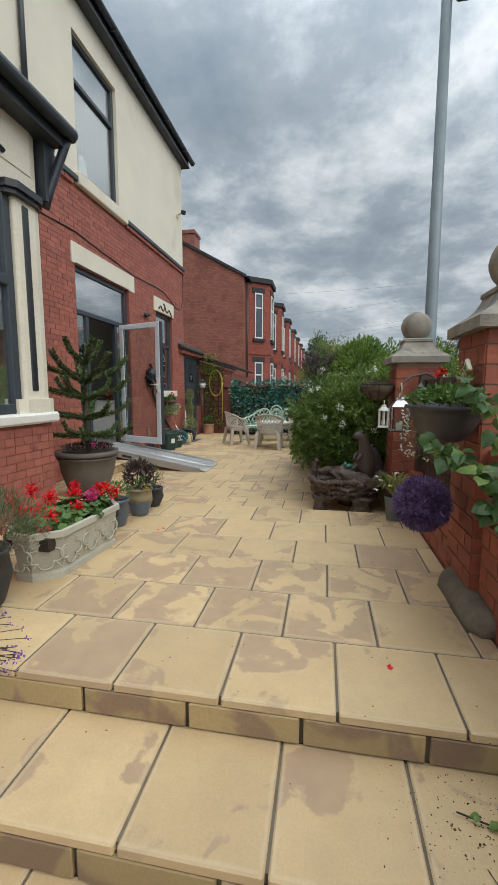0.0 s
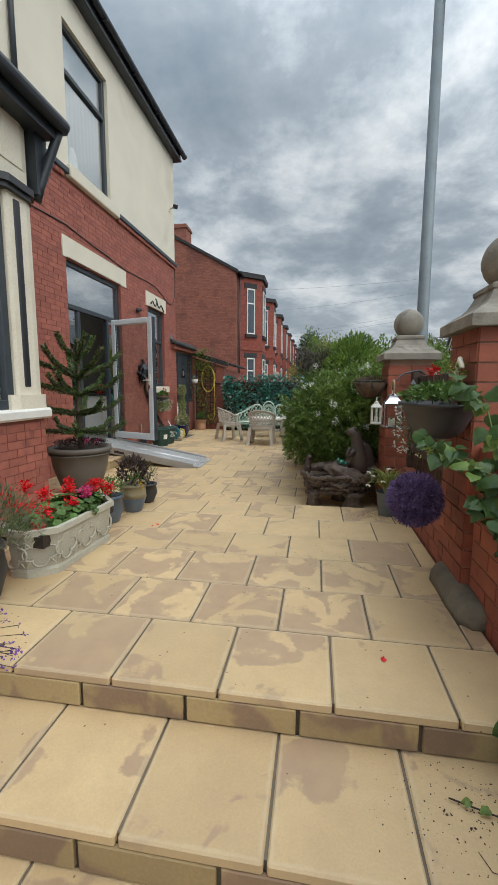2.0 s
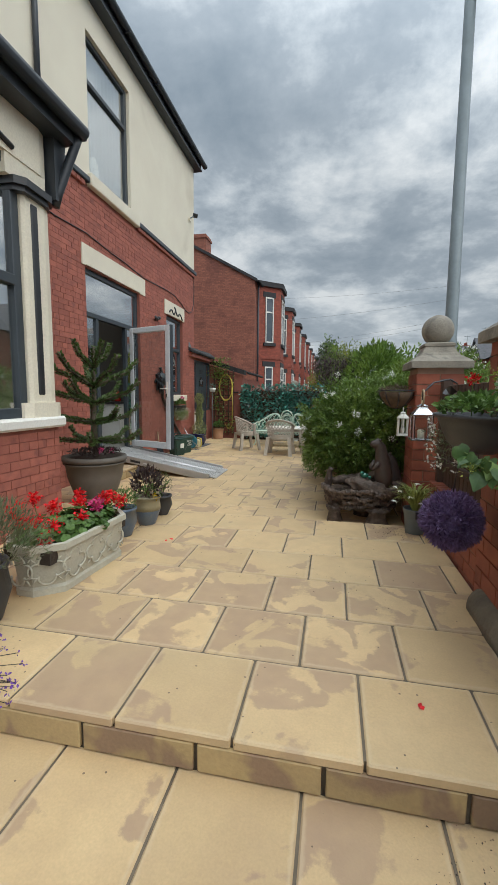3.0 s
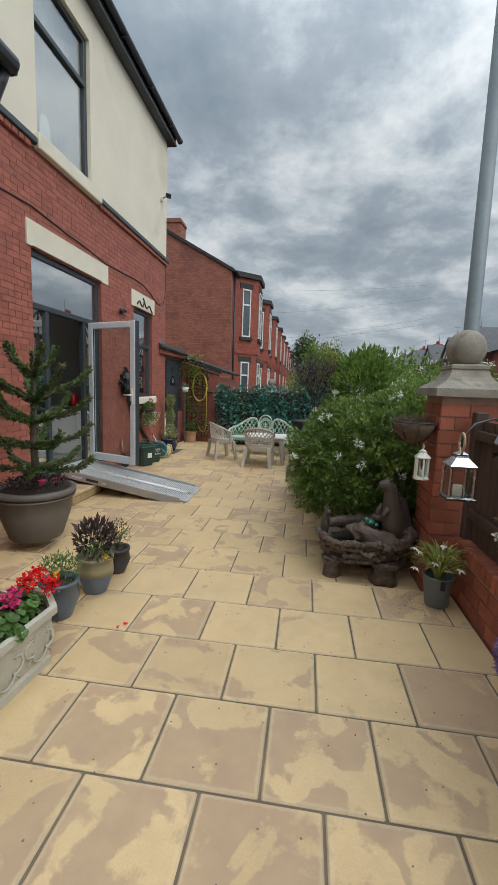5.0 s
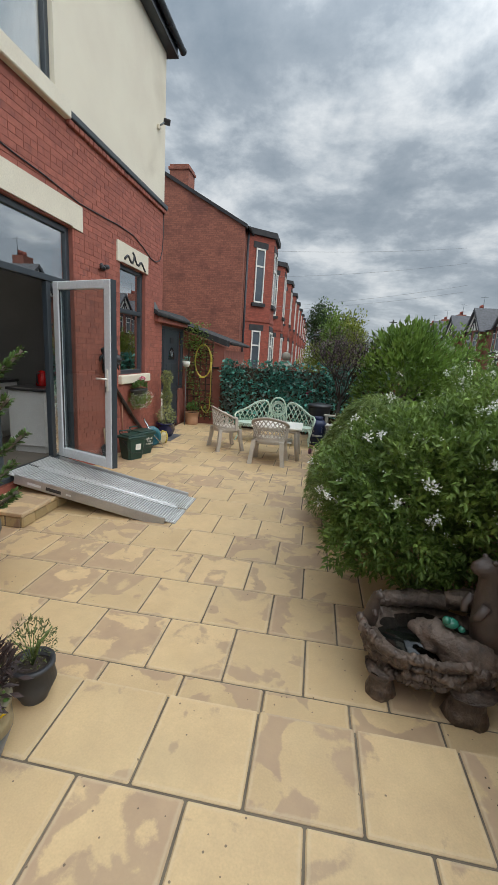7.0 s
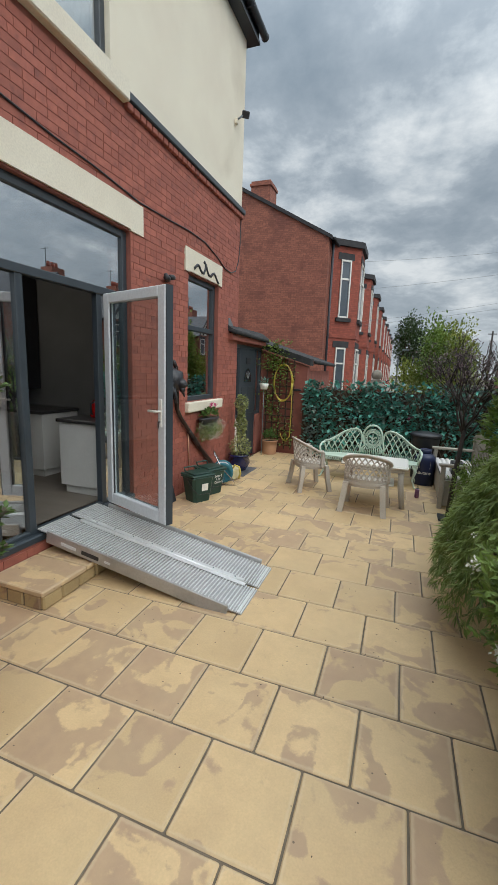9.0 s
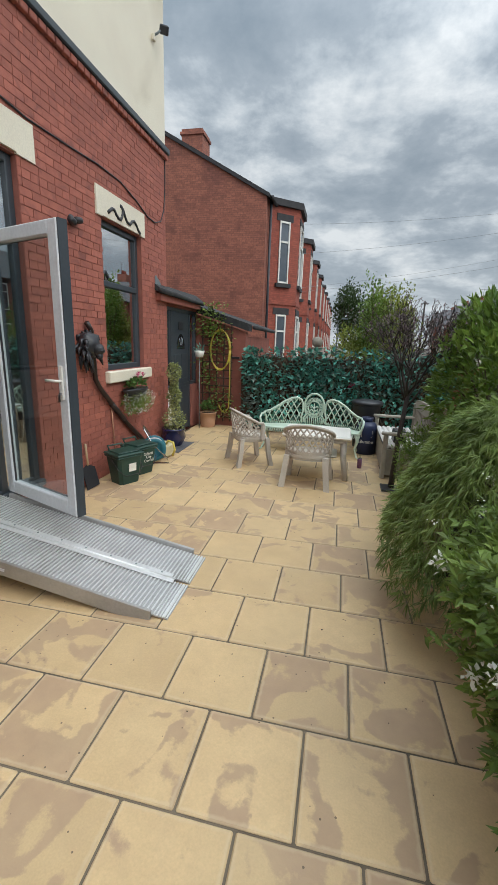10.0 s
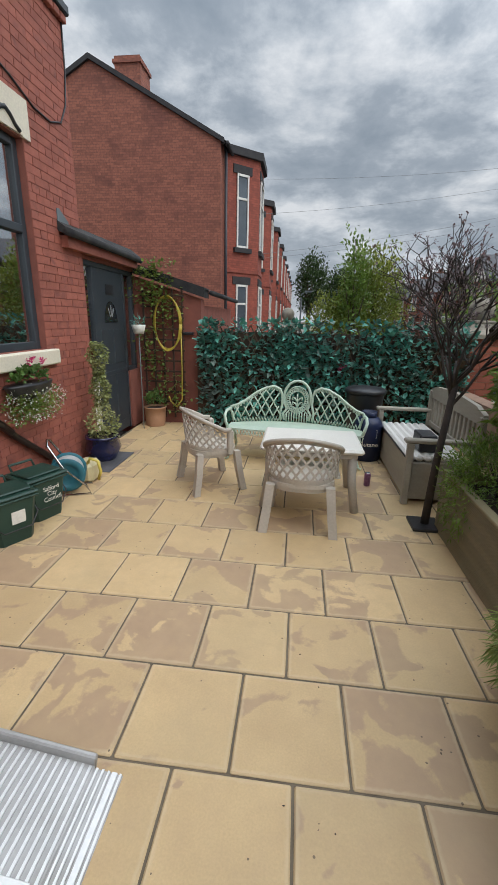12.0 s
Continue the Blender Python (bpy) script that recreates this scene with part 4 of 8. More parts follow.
def terraced_house(y):
    h = thing("terraced_house", -3.70, y, -0.2, label="red brick two storey terraced house with a bay", category="house", group="terraced houses")
    D = 6.1
    part("wall", Shape().prism([(-8.5, 0), (0, 0), (0, 7.16), (-4.18, 9.4), (-8.5, 7.1)], "y", 0, D), M_FARBRICK, h)
    part("verge", Shape().prism([(0.12, 7.06), (0.12, 7.2), (-4.18, 9.55), (-8.6, 7.2), (-8.6, 7.06), (-4.18, 9.4)], "y", -0.09, 0.06), M_SOOT, h, "dark verge stones")
    roof = part("roof", Shape().add([(0.25, 0, 7.1), (0.25, D, 7.1), (-4.18, D, 9.5), (-4.18, 0, 9.5), (-8.7, D, 7.1), (-8.7, 0, 7.1)], [(0, 1, 2, 3), (3, 2, 4, 5)]), M_SLATE, h)
    ch = part("chimney", Shape().box(-3.55, -2.7, 0.45, 1.35, 8.0, 9.7).box(-3.6, -2.65, 0.4, 1.4, 9.5, 9.6), M_FARBRICK, roof)
    part("gutter", Shape().tube([(0.22, 0, 7.08), (0.22, D, 7.08)], 0.07, 6), M_SOOT, roof)
    part("downpipe", Shape().tube([(0.1, 0.45, 7.0), (0.1, 0.45, 0.0)], 0.055, 6), M_GUTTER, h)
    bay_plan = [(0, 0.75), (1.1, 1.75), (1.1, 3.3), (0, 4.3)]
    b = part("bay", Shape().prism(bay_plan, "z", 0, 7.2), M_OFAR, h, "orange-red brick bay")
    part("cornice", Shape().prism([(-0.05, 0.55), (1.23, 1.68), (1.23, 3.37), (-0.05, 4.5)], "z", 7.08, 7.32), M_SOOT, b)
    part("band", Shape().prism([(-0.0, 0.70), (1.135, 1.72), (1.135, 3.33), (0, 4.35)], "z", 3.35, 3.5), M_OFAR, b)
    d = Vector((1.1, 1.0, 0)).normalized()
    mid = Vector((0.55, 1.25, 0))
    turn = math.degrees(math.atan2(d.y, d.x))
    far_window(b, pose(mid.x, mid.y, 4.2, 0, 0, turn - 0) @ pose(0, -0.0, 0, 0, 0, 180), 0.5, 2.35)
    far_window(b, pose(mid.x, mid.y, 0.85, 0, 0, turn) @ pose(0, 0, 0, 0, 0, 180), 0.5, 2.1)
    far_window(b, pose(1.1, 2.52, 4.2, 0, 0, -90), 1.1, 2.35)
    far_window(b, pose(1.1, 2.52, 0.85, 0, 0, -90), 1.1, 2.1)
    far_window(h, pose(0.0, 5.2, 4.2, 0, 0, -90), 0.8, 2.0)
    part("door_case", Shape().box(-0.05, 0.25, 4.75, 5.75, 0, 2.6).box(-0.05, 0.4, 4.65, 5.85, 2.6, 2.8), M_WHITE, h, "white door case")
    return h


M_OFAR = brick_pattern(material("far_orange_brick", (0.34, 0.085, 0.052), (0.27, 0.068, 0.045), rough=0.8, scale=6, bump=0.1, fine=30))
first = terraced_house(19.8)
for k in range(1, 10):
    copy_thing(first, pose(-3.70, 19.8 + 6.1 * k, -0.2))

# ---------------------------------------------------------------- ramp and door step
def ramp_thing():
    top, foot, w = Vector((-3.31, 5.38, 0.225)), Vector((-1.45, 5.40, FAR + 0.012)), 0.80
    d = foot - top
    L = d.length
    r = thing("wheelchair_ramp", label="folding ribbed aluminium wheelchair ramp laid to the doorway", category="ramp")
    r.matrix_basis = Matrix.Translation(top) @ Matrix(((d.x / L, 0, -d.z / L, 0), (d.y / L, 1, 0, 0), (d.z / L, 0, d.x / L, 0), (0, 0, 0, 1)))
    for s in (-1, 1):
        y0, y1 = (s * 0.012, s * w / 2) if s > 0 else (-w / 2, -0.012)
        half = part("half", Shape().box(0.04, L - 0.1, y0, y1, -0.022, 0.0), M_ALU, r, "smooth brushed aluminium half")
        ribs = Shape()
        for k in range(57):
            u = 0.135 + (L - 0.25) * k / 56
            ribs.box(u - 0.005, u + 0.005, y0 + 0.006, y1 - 0.006, 0.0, 0.007)
        part("ribs", ribs, M_ALURIB, half)["kind"] = "stuff"
        lip = Shape().box(L - 0.1, L + 0.01, y0 + 0.005, y1 - 0.005, -0.012, -0.004)
        tip = Shape()
        for k in range(5):
            u = L - 0.088 + 0.0225 * k
            w2 = 0.010 if k == 3 else 0.004
            tip.box(u - w2, u + w2, y0 + 0.006, y1 - 0.006, -0.004, 0.005)
        part("ribs", tip, M_ALURIB, half)["kind"] = "stuff"
        part("foot_flap", lip, M_ALU, half, "ribbed hinged foot flap")
        plate = Shape().box(-0.10, 0.12, y0 + 0.005, y1 - 0.005, -0.008, -0.001)
        ridge = Shape()
        for k in range(8):
            u = -0.09 + 0.027 * k
            ridge.box(u - 0.006, u + 0.006, y0 + 0.008, y1 - 0.008, -0.001, 0.006)
        part("ribs", ridge, M_ALURIB, half)["kind"] = "stuff"
        part("top_flap", plate, M_ALU, half)
        ye = y1 if s > 0 else y0
        part("side_rail", Shape().rbox(0.03, L - 0.1, min(ye, ye + s * 0.022), max(ye, ye + s * 0.022), -0.075, 0.04, 0.006), M_ALU, half)
    part("hinge", Shape().rbox(0.05, L - 0.1, -0.052, -0.005, 0.0075, 0.013, 0.002).rbox(0.05, L - 0.13, 0.005, 0.052, 0.0075, 0.013, 0.002).tube([(0.05, 0, 0.012), (L - 0.1, 0, 0.012)], 0.008, 8), M_ALURIB, r, "bright centre hinge")
    for k in range(8):
        part("bolt", Shape().lathe([(0.007, 0), (0.007, 0.004), (0.004, 0.006)], (0.2 + k * 0.21, 0.03, 0.013), 8), M_STEEL, r)
    part("grip_slot", Shape().rbox(0.42, 0.60, -w / 2 - 0.0245, -w / 2 - 0.02, -0.045, -0.008, 0.002), M_BLACK, r, "dark carrying grip")
    part("label_plate", Shape().box(0.66, 0.72, -w / 2 - 0.0245, -w / 2 - 0.021, -0.035, -0.015), M_UPVC, r)
    part("label_strip", Shape().box(0.2, 0.36, -w / 2 - 0.0245, -w / 2 - 0.021, -0.04, -0.012), M_UPVC, r)


ramp_thing()
step_thing = thing("door_step", 0, 0, 0, label="buff paved door step with rough stone edging", category="step")
part("core", Shape().box(-3.34, -2.83, 4.46, 5.98, FAR, 0.008), M_GROUT, step_thing)
for y0, y1 in ((4.44, 4.90), (4.91, 5.40), (5.41, 6.0)):
    part("slab", Shape().rbox(-3.345, -2.79, y0, y1, 0.008, 0.05, 0.008), M_SLAB, step_thing)
for k in range(8):
    part("edge_stone", Shape().rbox(-2.84, -2.80 + random.uniform(-0.006, 0.006), 4.46 + 0.19 * k, 4.64 + 0.19 * k, FAR + random.uniform(0, 0.01), 0.004, 0.012), M_RISER, step_thing)
for k in range(3):
    part("edge_stone", Shape().rbox(-3.33 + 0.17 * k, -3.17 + 0.17 * k, 4.45, 4.49, FAR, 0.004, 0.012), M_RISER, step_thing)


# ---------------------------------------------------------------- garden furniture
def tub_point(th, f, top=True):
    """A point on the tub back of the plastic chair: th from the middle of the back, f from the seat (0) to the rim (1)."""
    a = abs(th) / radians(112)
    rim = 0.80 - 0.17 * min(1.0, a * 1.15) ** 1.6
    z = 0.40 + (rim - 0.40) * f
    r = 1.0 + 0.16 * f * (1 - 0.25 * a)
    return Vector((0.265 * r * math.sin(th), 0.0 - 0.235 * r * math.cos(th) + 0.02, z))


def plastic_chair():
    c = thing("garden_chair", label="taupe plastic tub chair with a lattice back", category="chair", group="plastic garden chairs")
    seat = Shape()
    n, pts = 28, []
    for k in range(n):
        th = 2 * math.pi * k / n
        ex = 0.27 * math.copysign(abs(math.sin(th)) ** 0.75, math.sin(th))
        ey = -0.235 * math.copysign(abs(math.cos(th)) ** 0.75, math.cos(th)) + 0.02
        pts.append((ex, ey))
    seat.prism([(x * 0.99, y) for x, y in pts][::-1], "z", 0.385, 0.42)
    seat.prism([(x * 0.93, y * 0.93) for x, y in pts][::-1], "z", 0.35, 0.386)
    part("seat", seat, M_TAUPE, c)
    back = Shape()
    T = radians(112)
    cols = 15
    for s in (1, -1):
        for k in range(-6, cols + 7):
            seg = []
            for j in range(9):
                f = 0.10 + 0.80 * j / 8
                u = (k + s * (f - 0.5) * 3.9) / cols
                if 0.03 <= u <= 0.97:
                    seg.append(tub_point(-T + 2 * T * u, f))
            for p, q in zip(seg, seg[1:]):
                nrm = Vector((p.x, p.y - 0.02, 0)).normalized()
                back.bar(p, q, 0.017, 0.009, nrm)
    part("lattice", back, M_TAUPE, c)["kind"] = "stuff"
    for f0, f1, nm in ((0.90, 1.0, "rim"), (-0.06, 0.16, "skirt")):
        sh = Shape()
        m = 30
        for inner in (0, 1):
            for f in (f0, f1):
                for k in range(m + 1):
                    p = tub_point(-T + 2 * T * k / m, f)
                    nrm = Vector((p.x, p.y - 0.02, 0)).normalized()
                    sh.v.append(tuple(p - nrm * 0.011 * inner))
        w = m + 1
        for k in range(m):
            sh.f += [(k, k + 1, w + k + 1, w + k), (2 * w + k + 1, 2 * w + k, 3 * w + k, 3 * w + k + 1), (w + k, w + k + 1, 3 * w + k + 1, 3 * w + k), (k + 1, k, 2 * w + k, 2 * w + k + 1)]
        for k in (0, m):
            sh.f.append((k, w + k, 3 * w + k, 2 * w + k))
        sh.s = [False] * len(sh.f)
        part(nm, sh, M_TAUPE, c)
    roll = [tub_point(-T + 2 * T * k / 30, 1.0) for k in range(31)]
    part("top_roll", Shape().tube([p + Vector((p.x, p.y, 0)).normalized() * 0.012 for p in roll], [0.014 + 0.008 * abs(k - 15) / 15 for k in range(31)], 8), M_TAUPE, c)
    for sx in (-1, 1):
        part("arm_front", Shape().rbox(min(sx * 0.24, sx * 0.30), max(sx * 0.24, sx * 0.30), 0.10, 0.155, 0.38, 0.62, 0.01), M_TAUPE, c)
        for sy in (-1, 1):
            x1, y1 = sx * 0.235, 0.02 + sy * 0.19
            leg = Shape()
            leg.add([(x1 + a * 0.035 + sx * o, y1 + b * 0.03 + sy * p, z) for z, o, p in ((0.40, 0, 0), (0.2, 0.02, 0.02), (0.0, 0.045, 0.055)) for a, b in ((-1, -1), (1, -1), (1, 1), (-1, 1))],
                    [(3, 2, 1, 0), (8, 9, 10, 11)] + [(r * 4 + k, r * 4 + (k + 1) % 4, r * 4 + 4 + (k + 1) % 4, r * 4 + 4 + k) for r in (0, 1) for k in range(4)])
            part("leg", leg, M_TAUPE, c)
    return c


chair = plastic_chair()
chair.matrix_basis = pose(-0.80, 7.93, FAR, 0, 0, -3)
copy_thing(chair, pose(-1.74, 8.66, FAR, 0, 0, -58))["label"] = "taupe plastic tub chair turned towards the table"

table = thing("garden_table", -0.72, 8.48, FAR, label="taupe plastic garden table with a pale moulded top", category="table")
M_TABLETOP = material("pale_table_plastic", (0.80, 0.77, 0.70), (0.74, 0.70, 0.63), rough=0.45, scale=3, bump=0.04)
part("tabletop", Shape().rbox(-0.45, 0.45, -0.34, 0.34, 0.545, 0.59, 0.02), M_TABLETOP, table)
part("apron", Shape().rbox(-0.40, 0.40, -0.29, 0.29, 0.49, 0.545, 0.01), M_TAUPE, table)
part("under_shelf", Shape().rbox(-0.28, 0.28, -0.2, 0.2, 0.27, 0.30, 0.01), M_WHITE, table, "white under-shelf")
for sx in (-1, 1):
    for sy in (-1, 1):
        x1, y1 = sx * 0.36, sy * 0.25
        part("leg", Shape().tube([(x1, y1, 0.53), (x1 + sx * 0.005, y1 + sy * 0.01, 0.3), (x1 + sx * 0.05, y1 + sy * 0.05, 0.0)], [0.042, 0.038, 0.036], 8), M_TAUPE, table)


def cast_bench():
    b = thing("cast_bench", -0.88, 9.62, FAR, rz=-4, label="mint green cast metal bench with pierced scroll back", category="bench")
    W2 = 0.80

    def back_y(x):
        return 0.26 - 0.22 * (abs(x) / W2) ** 2

    seat = Shape()
    n = 24
    front = [(-W2 + 2 * W2 * k / n, -0.22 - 0.05 * (1 - (abs(-1 + 2 * k / n)) ** 2)) for k in range(n + 1)]
    rear = [(x, back_y(x)) for x, _ in front]
    seat.prism((front + rear[::-1]), "z", 0.375, 0.395)
    part("seat", seat, M_MINT, b, "pierced mint seat")
    fringe = Shape()
    for k in range(40):
        x = -W2 + 2 * W2 * (k + 0.5) / 40
        y = -0.215 - 0.05 * (1 - (abs(x) / W2) ** 2)
        fringe.tube([(x - 0.017, y, 0.375), (x - 0.01, y, 0.335), (x, y, 0.32), (x + 0.01, y, 0.335), (x + 0.017, y, 0.375)], 0.006, 5)
    part("fringe", fringe, M_MINT, b)["kind"] = "stuff"

    def panel(name, x0, x1, outline, mid=False):
        rim = [Vector((x, back_y(x), z)) for x, z in outline]
        p = part(name, Shape().tube(rim, 0.016, 8), M_MINT, b)
        ins = Shape()
        xs, zs = [q.x for q in rim], [q.z for q in rim]

        def top(x):
            best = 0.40
            for u, v in zip(rim, rim[1:]):
                if min(u.x, v.x) - 1e-6 <= x <= max(u.x, v.x) + 1e-6 and abs(v.x - u.x) > 1e-6:
                    best = max(best, u.z + (v.z - u.z) * (x - u.x) / (v.x - u.x))
            return best
        if mid:
            c = Vector((0, 0, 0.68))
            for k in range(30):
                a = 2 * math.pi * k / 30
                q = Vector((0.115 * math.cos(a), 0, 0.135 * math.sin(a))) + c
                ins.tube([q + Vector((0.017 * math.cos(t), back_y(q.x), 0.017 * math.sin(t))) for t in [i * math.pi / 4 for i in range(9)]], 0.006, 5)
            for r, rr in ((0.095, 0.007), (0.145, 0.008)):
                ins.tube([c + Vector((r * math.cos(t), back_y(0), r * 1.15 * math.sin(t))) for t in [i * math.pi / 14 for i in range(29)]], rr, 5)
            ins.tube([(0, back_y(0), 0.42), (0, back_y(0), 0.76)], 0.009, 5)
            for s in (-1, 1):
                for z0 in (0.58, 0.64, 0.70):
                    ins.tube([(0, back_y(0), z0 - 0.04), (s * 0.03, back_y(0), z0), (s * 0.06, back_y(0), z0 + 0.015), (s * 0.065, back_y(0), z0 - 0.015), (s * 0.045, back_y(0), z0 - 0.02)], [0.009, 0.011, 0.009, 0.008, 0.006], 5)
                ins.tube([(s * 0.13, back_y(0), 0.42), (s * 0.15, back_y(0), 0.48), (s * 0.10, back_y(0), 0.54)], 0.009, 5)
            for k in range(9):
                x = -0.13 + 0.26 * k / 8
                ins.tube([(x, back_y(x), 0.40), (x, back_y(x), 0.52)], 0.008, 5)
        else:
            s = 1 if x1 > 0 else -1
            for k in range(7):
                f0 = k / 6
                a = x0 + (x1 - x0) * f0
                for way in (1, -1):
                    seg = []
                    for j in range(10):
                        f = j / 9
                        x = a + way * 0.30 * f
                        if x < min(x0, x1) or x > max(x0, x1):
                            break
                        z = 0.46 + 0.42 * math.sin(f * 1.45)
                        if z > top(x) - 0.01:
                            break
                        seg.append((x, back_y(x), z))
                    if len(seg) > 1:
                        ins.tube(seg, 0.009, 5)
            for k in range(16):
                x = x0 + (x1 - x0) * (k + 0.5) / 16
                t = top(x)
                ins.tube([(x - 0.013, back_y(x), t), (x - 0.006, back_y(x), t - 0.04), (x + 0.006, back_y(x), t - 0.04), (x + 0.013, back_y(x), t)], 0.006, 5)
                ins.tube([(x - 0.016, back_y(x), 0.40), (x, back_y(x), 0.455), (x + 0.016, back_y(x), 0.40)], 0.008, 5)
        part("openwork", ins, M_MINT, p)["kind"] = "stuff"

    arc = [(-0.155, 0.42), (-0.175, 0.50), (-0.13, 0.56), (-0.165, 0.66)] + [(0.165 * math.cos(t), 0.72 + 0.20 * math.sin(t)) for t in [math.pi - k * math.pi / 10 for k in range(11)]] + [(0.165, 0.66), (0.13, 0.56), (0.175, 0.50), (0.155, 0.42)]
    panel("centre_panel", -0.165, 0.165, arc, True)
    for s in (-1, 1):
        out = [(s * 0.20, 0.42), (s * 0.21, 0.52), (s * 0.185, 0.62), (s * 0.19, 0.74), (s * 0.22, 0.81), (s * 0.29, 0.845), (s * 0.38, 0.83), (s * 0.5, 0.77), (s * 0.62, 0.68), (s * 0.72, 0.62), (s * 0.80, 0.60), (s * 0.815, 0.56), (s * 0.79, 0.53), (s * 0.77, 0.42)]
        panel("side_panel", s * 0.20, s * 0.78, out)
        part("arm", Shape().tube([(s * 0.80, back_y(0.8), 0.58), (s * 0.83, -0.06, 0.57), (s * 0.83, -0.17, 0.53), (s * 0.81, -0.2, 0.46), (s * 0.79, -0.19, 0.39)], 0.018, 8), M_MINT, b)
        for y0, y1 in ((-0.2, -0.27), (0.05, 0.12)):
            part("leg", Shape().tube([(s * 0.72, y0, 0.375), (s * 0.765, y0 - 0.02, 0.28), (s * 0.73, y0, 0.14), (s * 0.77, y1, 0.03), (s * 0.80, y1, 0.016)], [0.022, 0.028, 0.016, 0.014, 0.016], 8), M_MINT, b)
    return b


cast_bench()

# storage bench with cushion
store = thing("storage_bench", 0.15, 8.45, FAR, label="taupe wooden storage bench with a pale striped cushion", category="bench")
M_TAUPEWOOD = material("taupe_painted_wood", (0.36, 0.33, 0.27), (0.29, 0.265, 0.22), rough=0.65, scale=5, bump=0.15, fine=50, stretch=(1, 0.2, 1))
part("chest", Shape().rbox(0.04, 0.62, 0.05, 1.45, 0.03, 0.40, 0.01), M_TAUPEWOOD, store)
for y in (0.0, 1.45):
    part("arm", Shape().rbox(-0.03, 0.62, y - 0.03, y + 0.05, 0.60, 0.64, 0.01), M_TAUPEWOOD, store)
    part("arm_post", Shape().rbox(0.0, 0.06, y - 0.02, y + 0.04, 0.0, 0.60, 0.008), M_TAUPEWOOD, store)
    part("back_post", Shape().rbox(0.58, 0.64, y - 0.02, y + 0.04, 0.0, 0.86, 0.008), M_TAUPEWOOD, store)
back_top = Shape().prism([(0.0, 0.78), (1.49, 0.78), (1.49, 0.88), (1.3, 0.93), (0.745, 0.96), (0.19, 0.93), (0.0, 0.88)], "x", 0.60, 0.645)
part("top_rail", back_top, M_TAUPEWOOD, store)
part("low_rail", Shape().rbox(0.60, 0.64, 0.04, 1.45, 0.44, 0.50, 0.006), M_TAUPEWOOD, store)
for k in range(13):
    part("slat", Shape().rbox(0.61, 0.635, 0.08 + 0.106 * k, 0.13 + 0.106 * k, 0.5, 0.79, 0.006), M_TAUPEWOOD, store)
M_CUSH = material("pale_striped_fabric", (0.72, 0.70, 0.66), (0.60, 0.58, 0.55), rough=0.9, scale=0.5, bump=0.2, fine=120)
cushion = thing("seat_cushion", 0.15, 8.45, FAR + 0.40, label="pale striped padded seat cushion with dark piping", category="cushion")
for k in range(7):
    part("pad_strip", Shape().rbox(0.03 + 0.075 * k, 0.103 + 0.075 * k, 0.06, 1.43, 0.002, 0.062, 0.02), M_CUSH, cushion)
part("piping", Shape().tube([(0.025, 0.06, 0.03), (0.025, 1.43, 0.03)], 0.008, 6), M_BLACK, cushion, "dark piping")
solid("dark_speaker_box", Shape().rbox(0.30, 0.46, 8.62, 8.86, FAR + 0.465, FAR + 0.63, 0.01), M_BLACK, "small black box standing on the seat cushion", "box")

gas = thing("gas_bottle", 0.02, 9.78, FAR, label="blue gas cylinder behind the garden bench", category="gas bottle")
M_GASBLUE = material("dark_blue_enamel", (0.012, 0.022, 0.075), (0.01, 0.016, 0.05), rough=0.4, scale=5, bump=0.08)
part("cylinder", Shape().lathe([(0.15, 0), (0.17, 0.01), (0.17, 0.42), (0.16, 0.47), (0.12, 0.52), (0.06, 0.545), (0.04, 0.56)], n=24), M_GASBLUE, gas)
part("collar", Shape().lathe([(0.09, 0.53), (0.09, 0.60), (0.085, 0.60), (0.085, 0.53)], n=16), M_GASBLUE, gas)
part("logo_frame", Shape().tube([(0.172 * math.sin(a), -0.172 * math.cos(a), z) for a, z in ((-0.5, 0.30), (0.5, 0.30), (0.5, 0.40), (-0.5, 0.40), (-0.5, 0.30))], 0.003, 4), M_WHITE, gas)


def text_mesh(body, size, mat, name="lettering"):
    """Letters of the built-in font as a thin mesh."""
    cu = bpy.data.curves.new(name, "FONT")
    cu.body, cu.size, cu.extrude, cu.align_x = body, size, 0.0008, "CENTER"
    cu.space_line = 0.85
    cu.materials.append(mat)
    return cu


t = new("lettering", text_mesh("Butane", 0.075, M_WHITE))
t.parent, t.matrix_basis = gas, pose(0.0, -0.173, 0.20, 90, 0, 0)
dark_bin = thing("dark_dustbin", 0.02, 10.25, FAR, label="black plastic dustbin with a lid by the hedge screen", category="dustbin")
part("body", Shape().lathe([(0.19, 0), (0.24, 0.72), (0.25, 0.75)], n=20), M_BLACK, dark_bin)
part("lid", Shape().lathe([(0.265, 0.75), (0.265, 0.79), (0.24, 0.81), (0.05, 0.84)], n=20), M_BLACK, dark_bin)
drink = thing("drink_can", -0.10, 8.85, FAR, label="purple drink can standing on the paving", category="can")
M_CAN = material("purple_print", (0.16, 0.06, 0.13), (0.25, 0.12, 0.2), rough=0.35, scale=30, bump=0.0, metal=0.3)
part("body", Shape().lathe([(0.026, 0), (0.033, 0.01), (0.033, 0.125), (0.027, 0.14)], n=16), M_CAN, drink)
part("lid", Shape().lathe([(0.027, 0.14), (0.027, 0.145), (0.02, 0.143)], n=16), M_CHROME, drink)

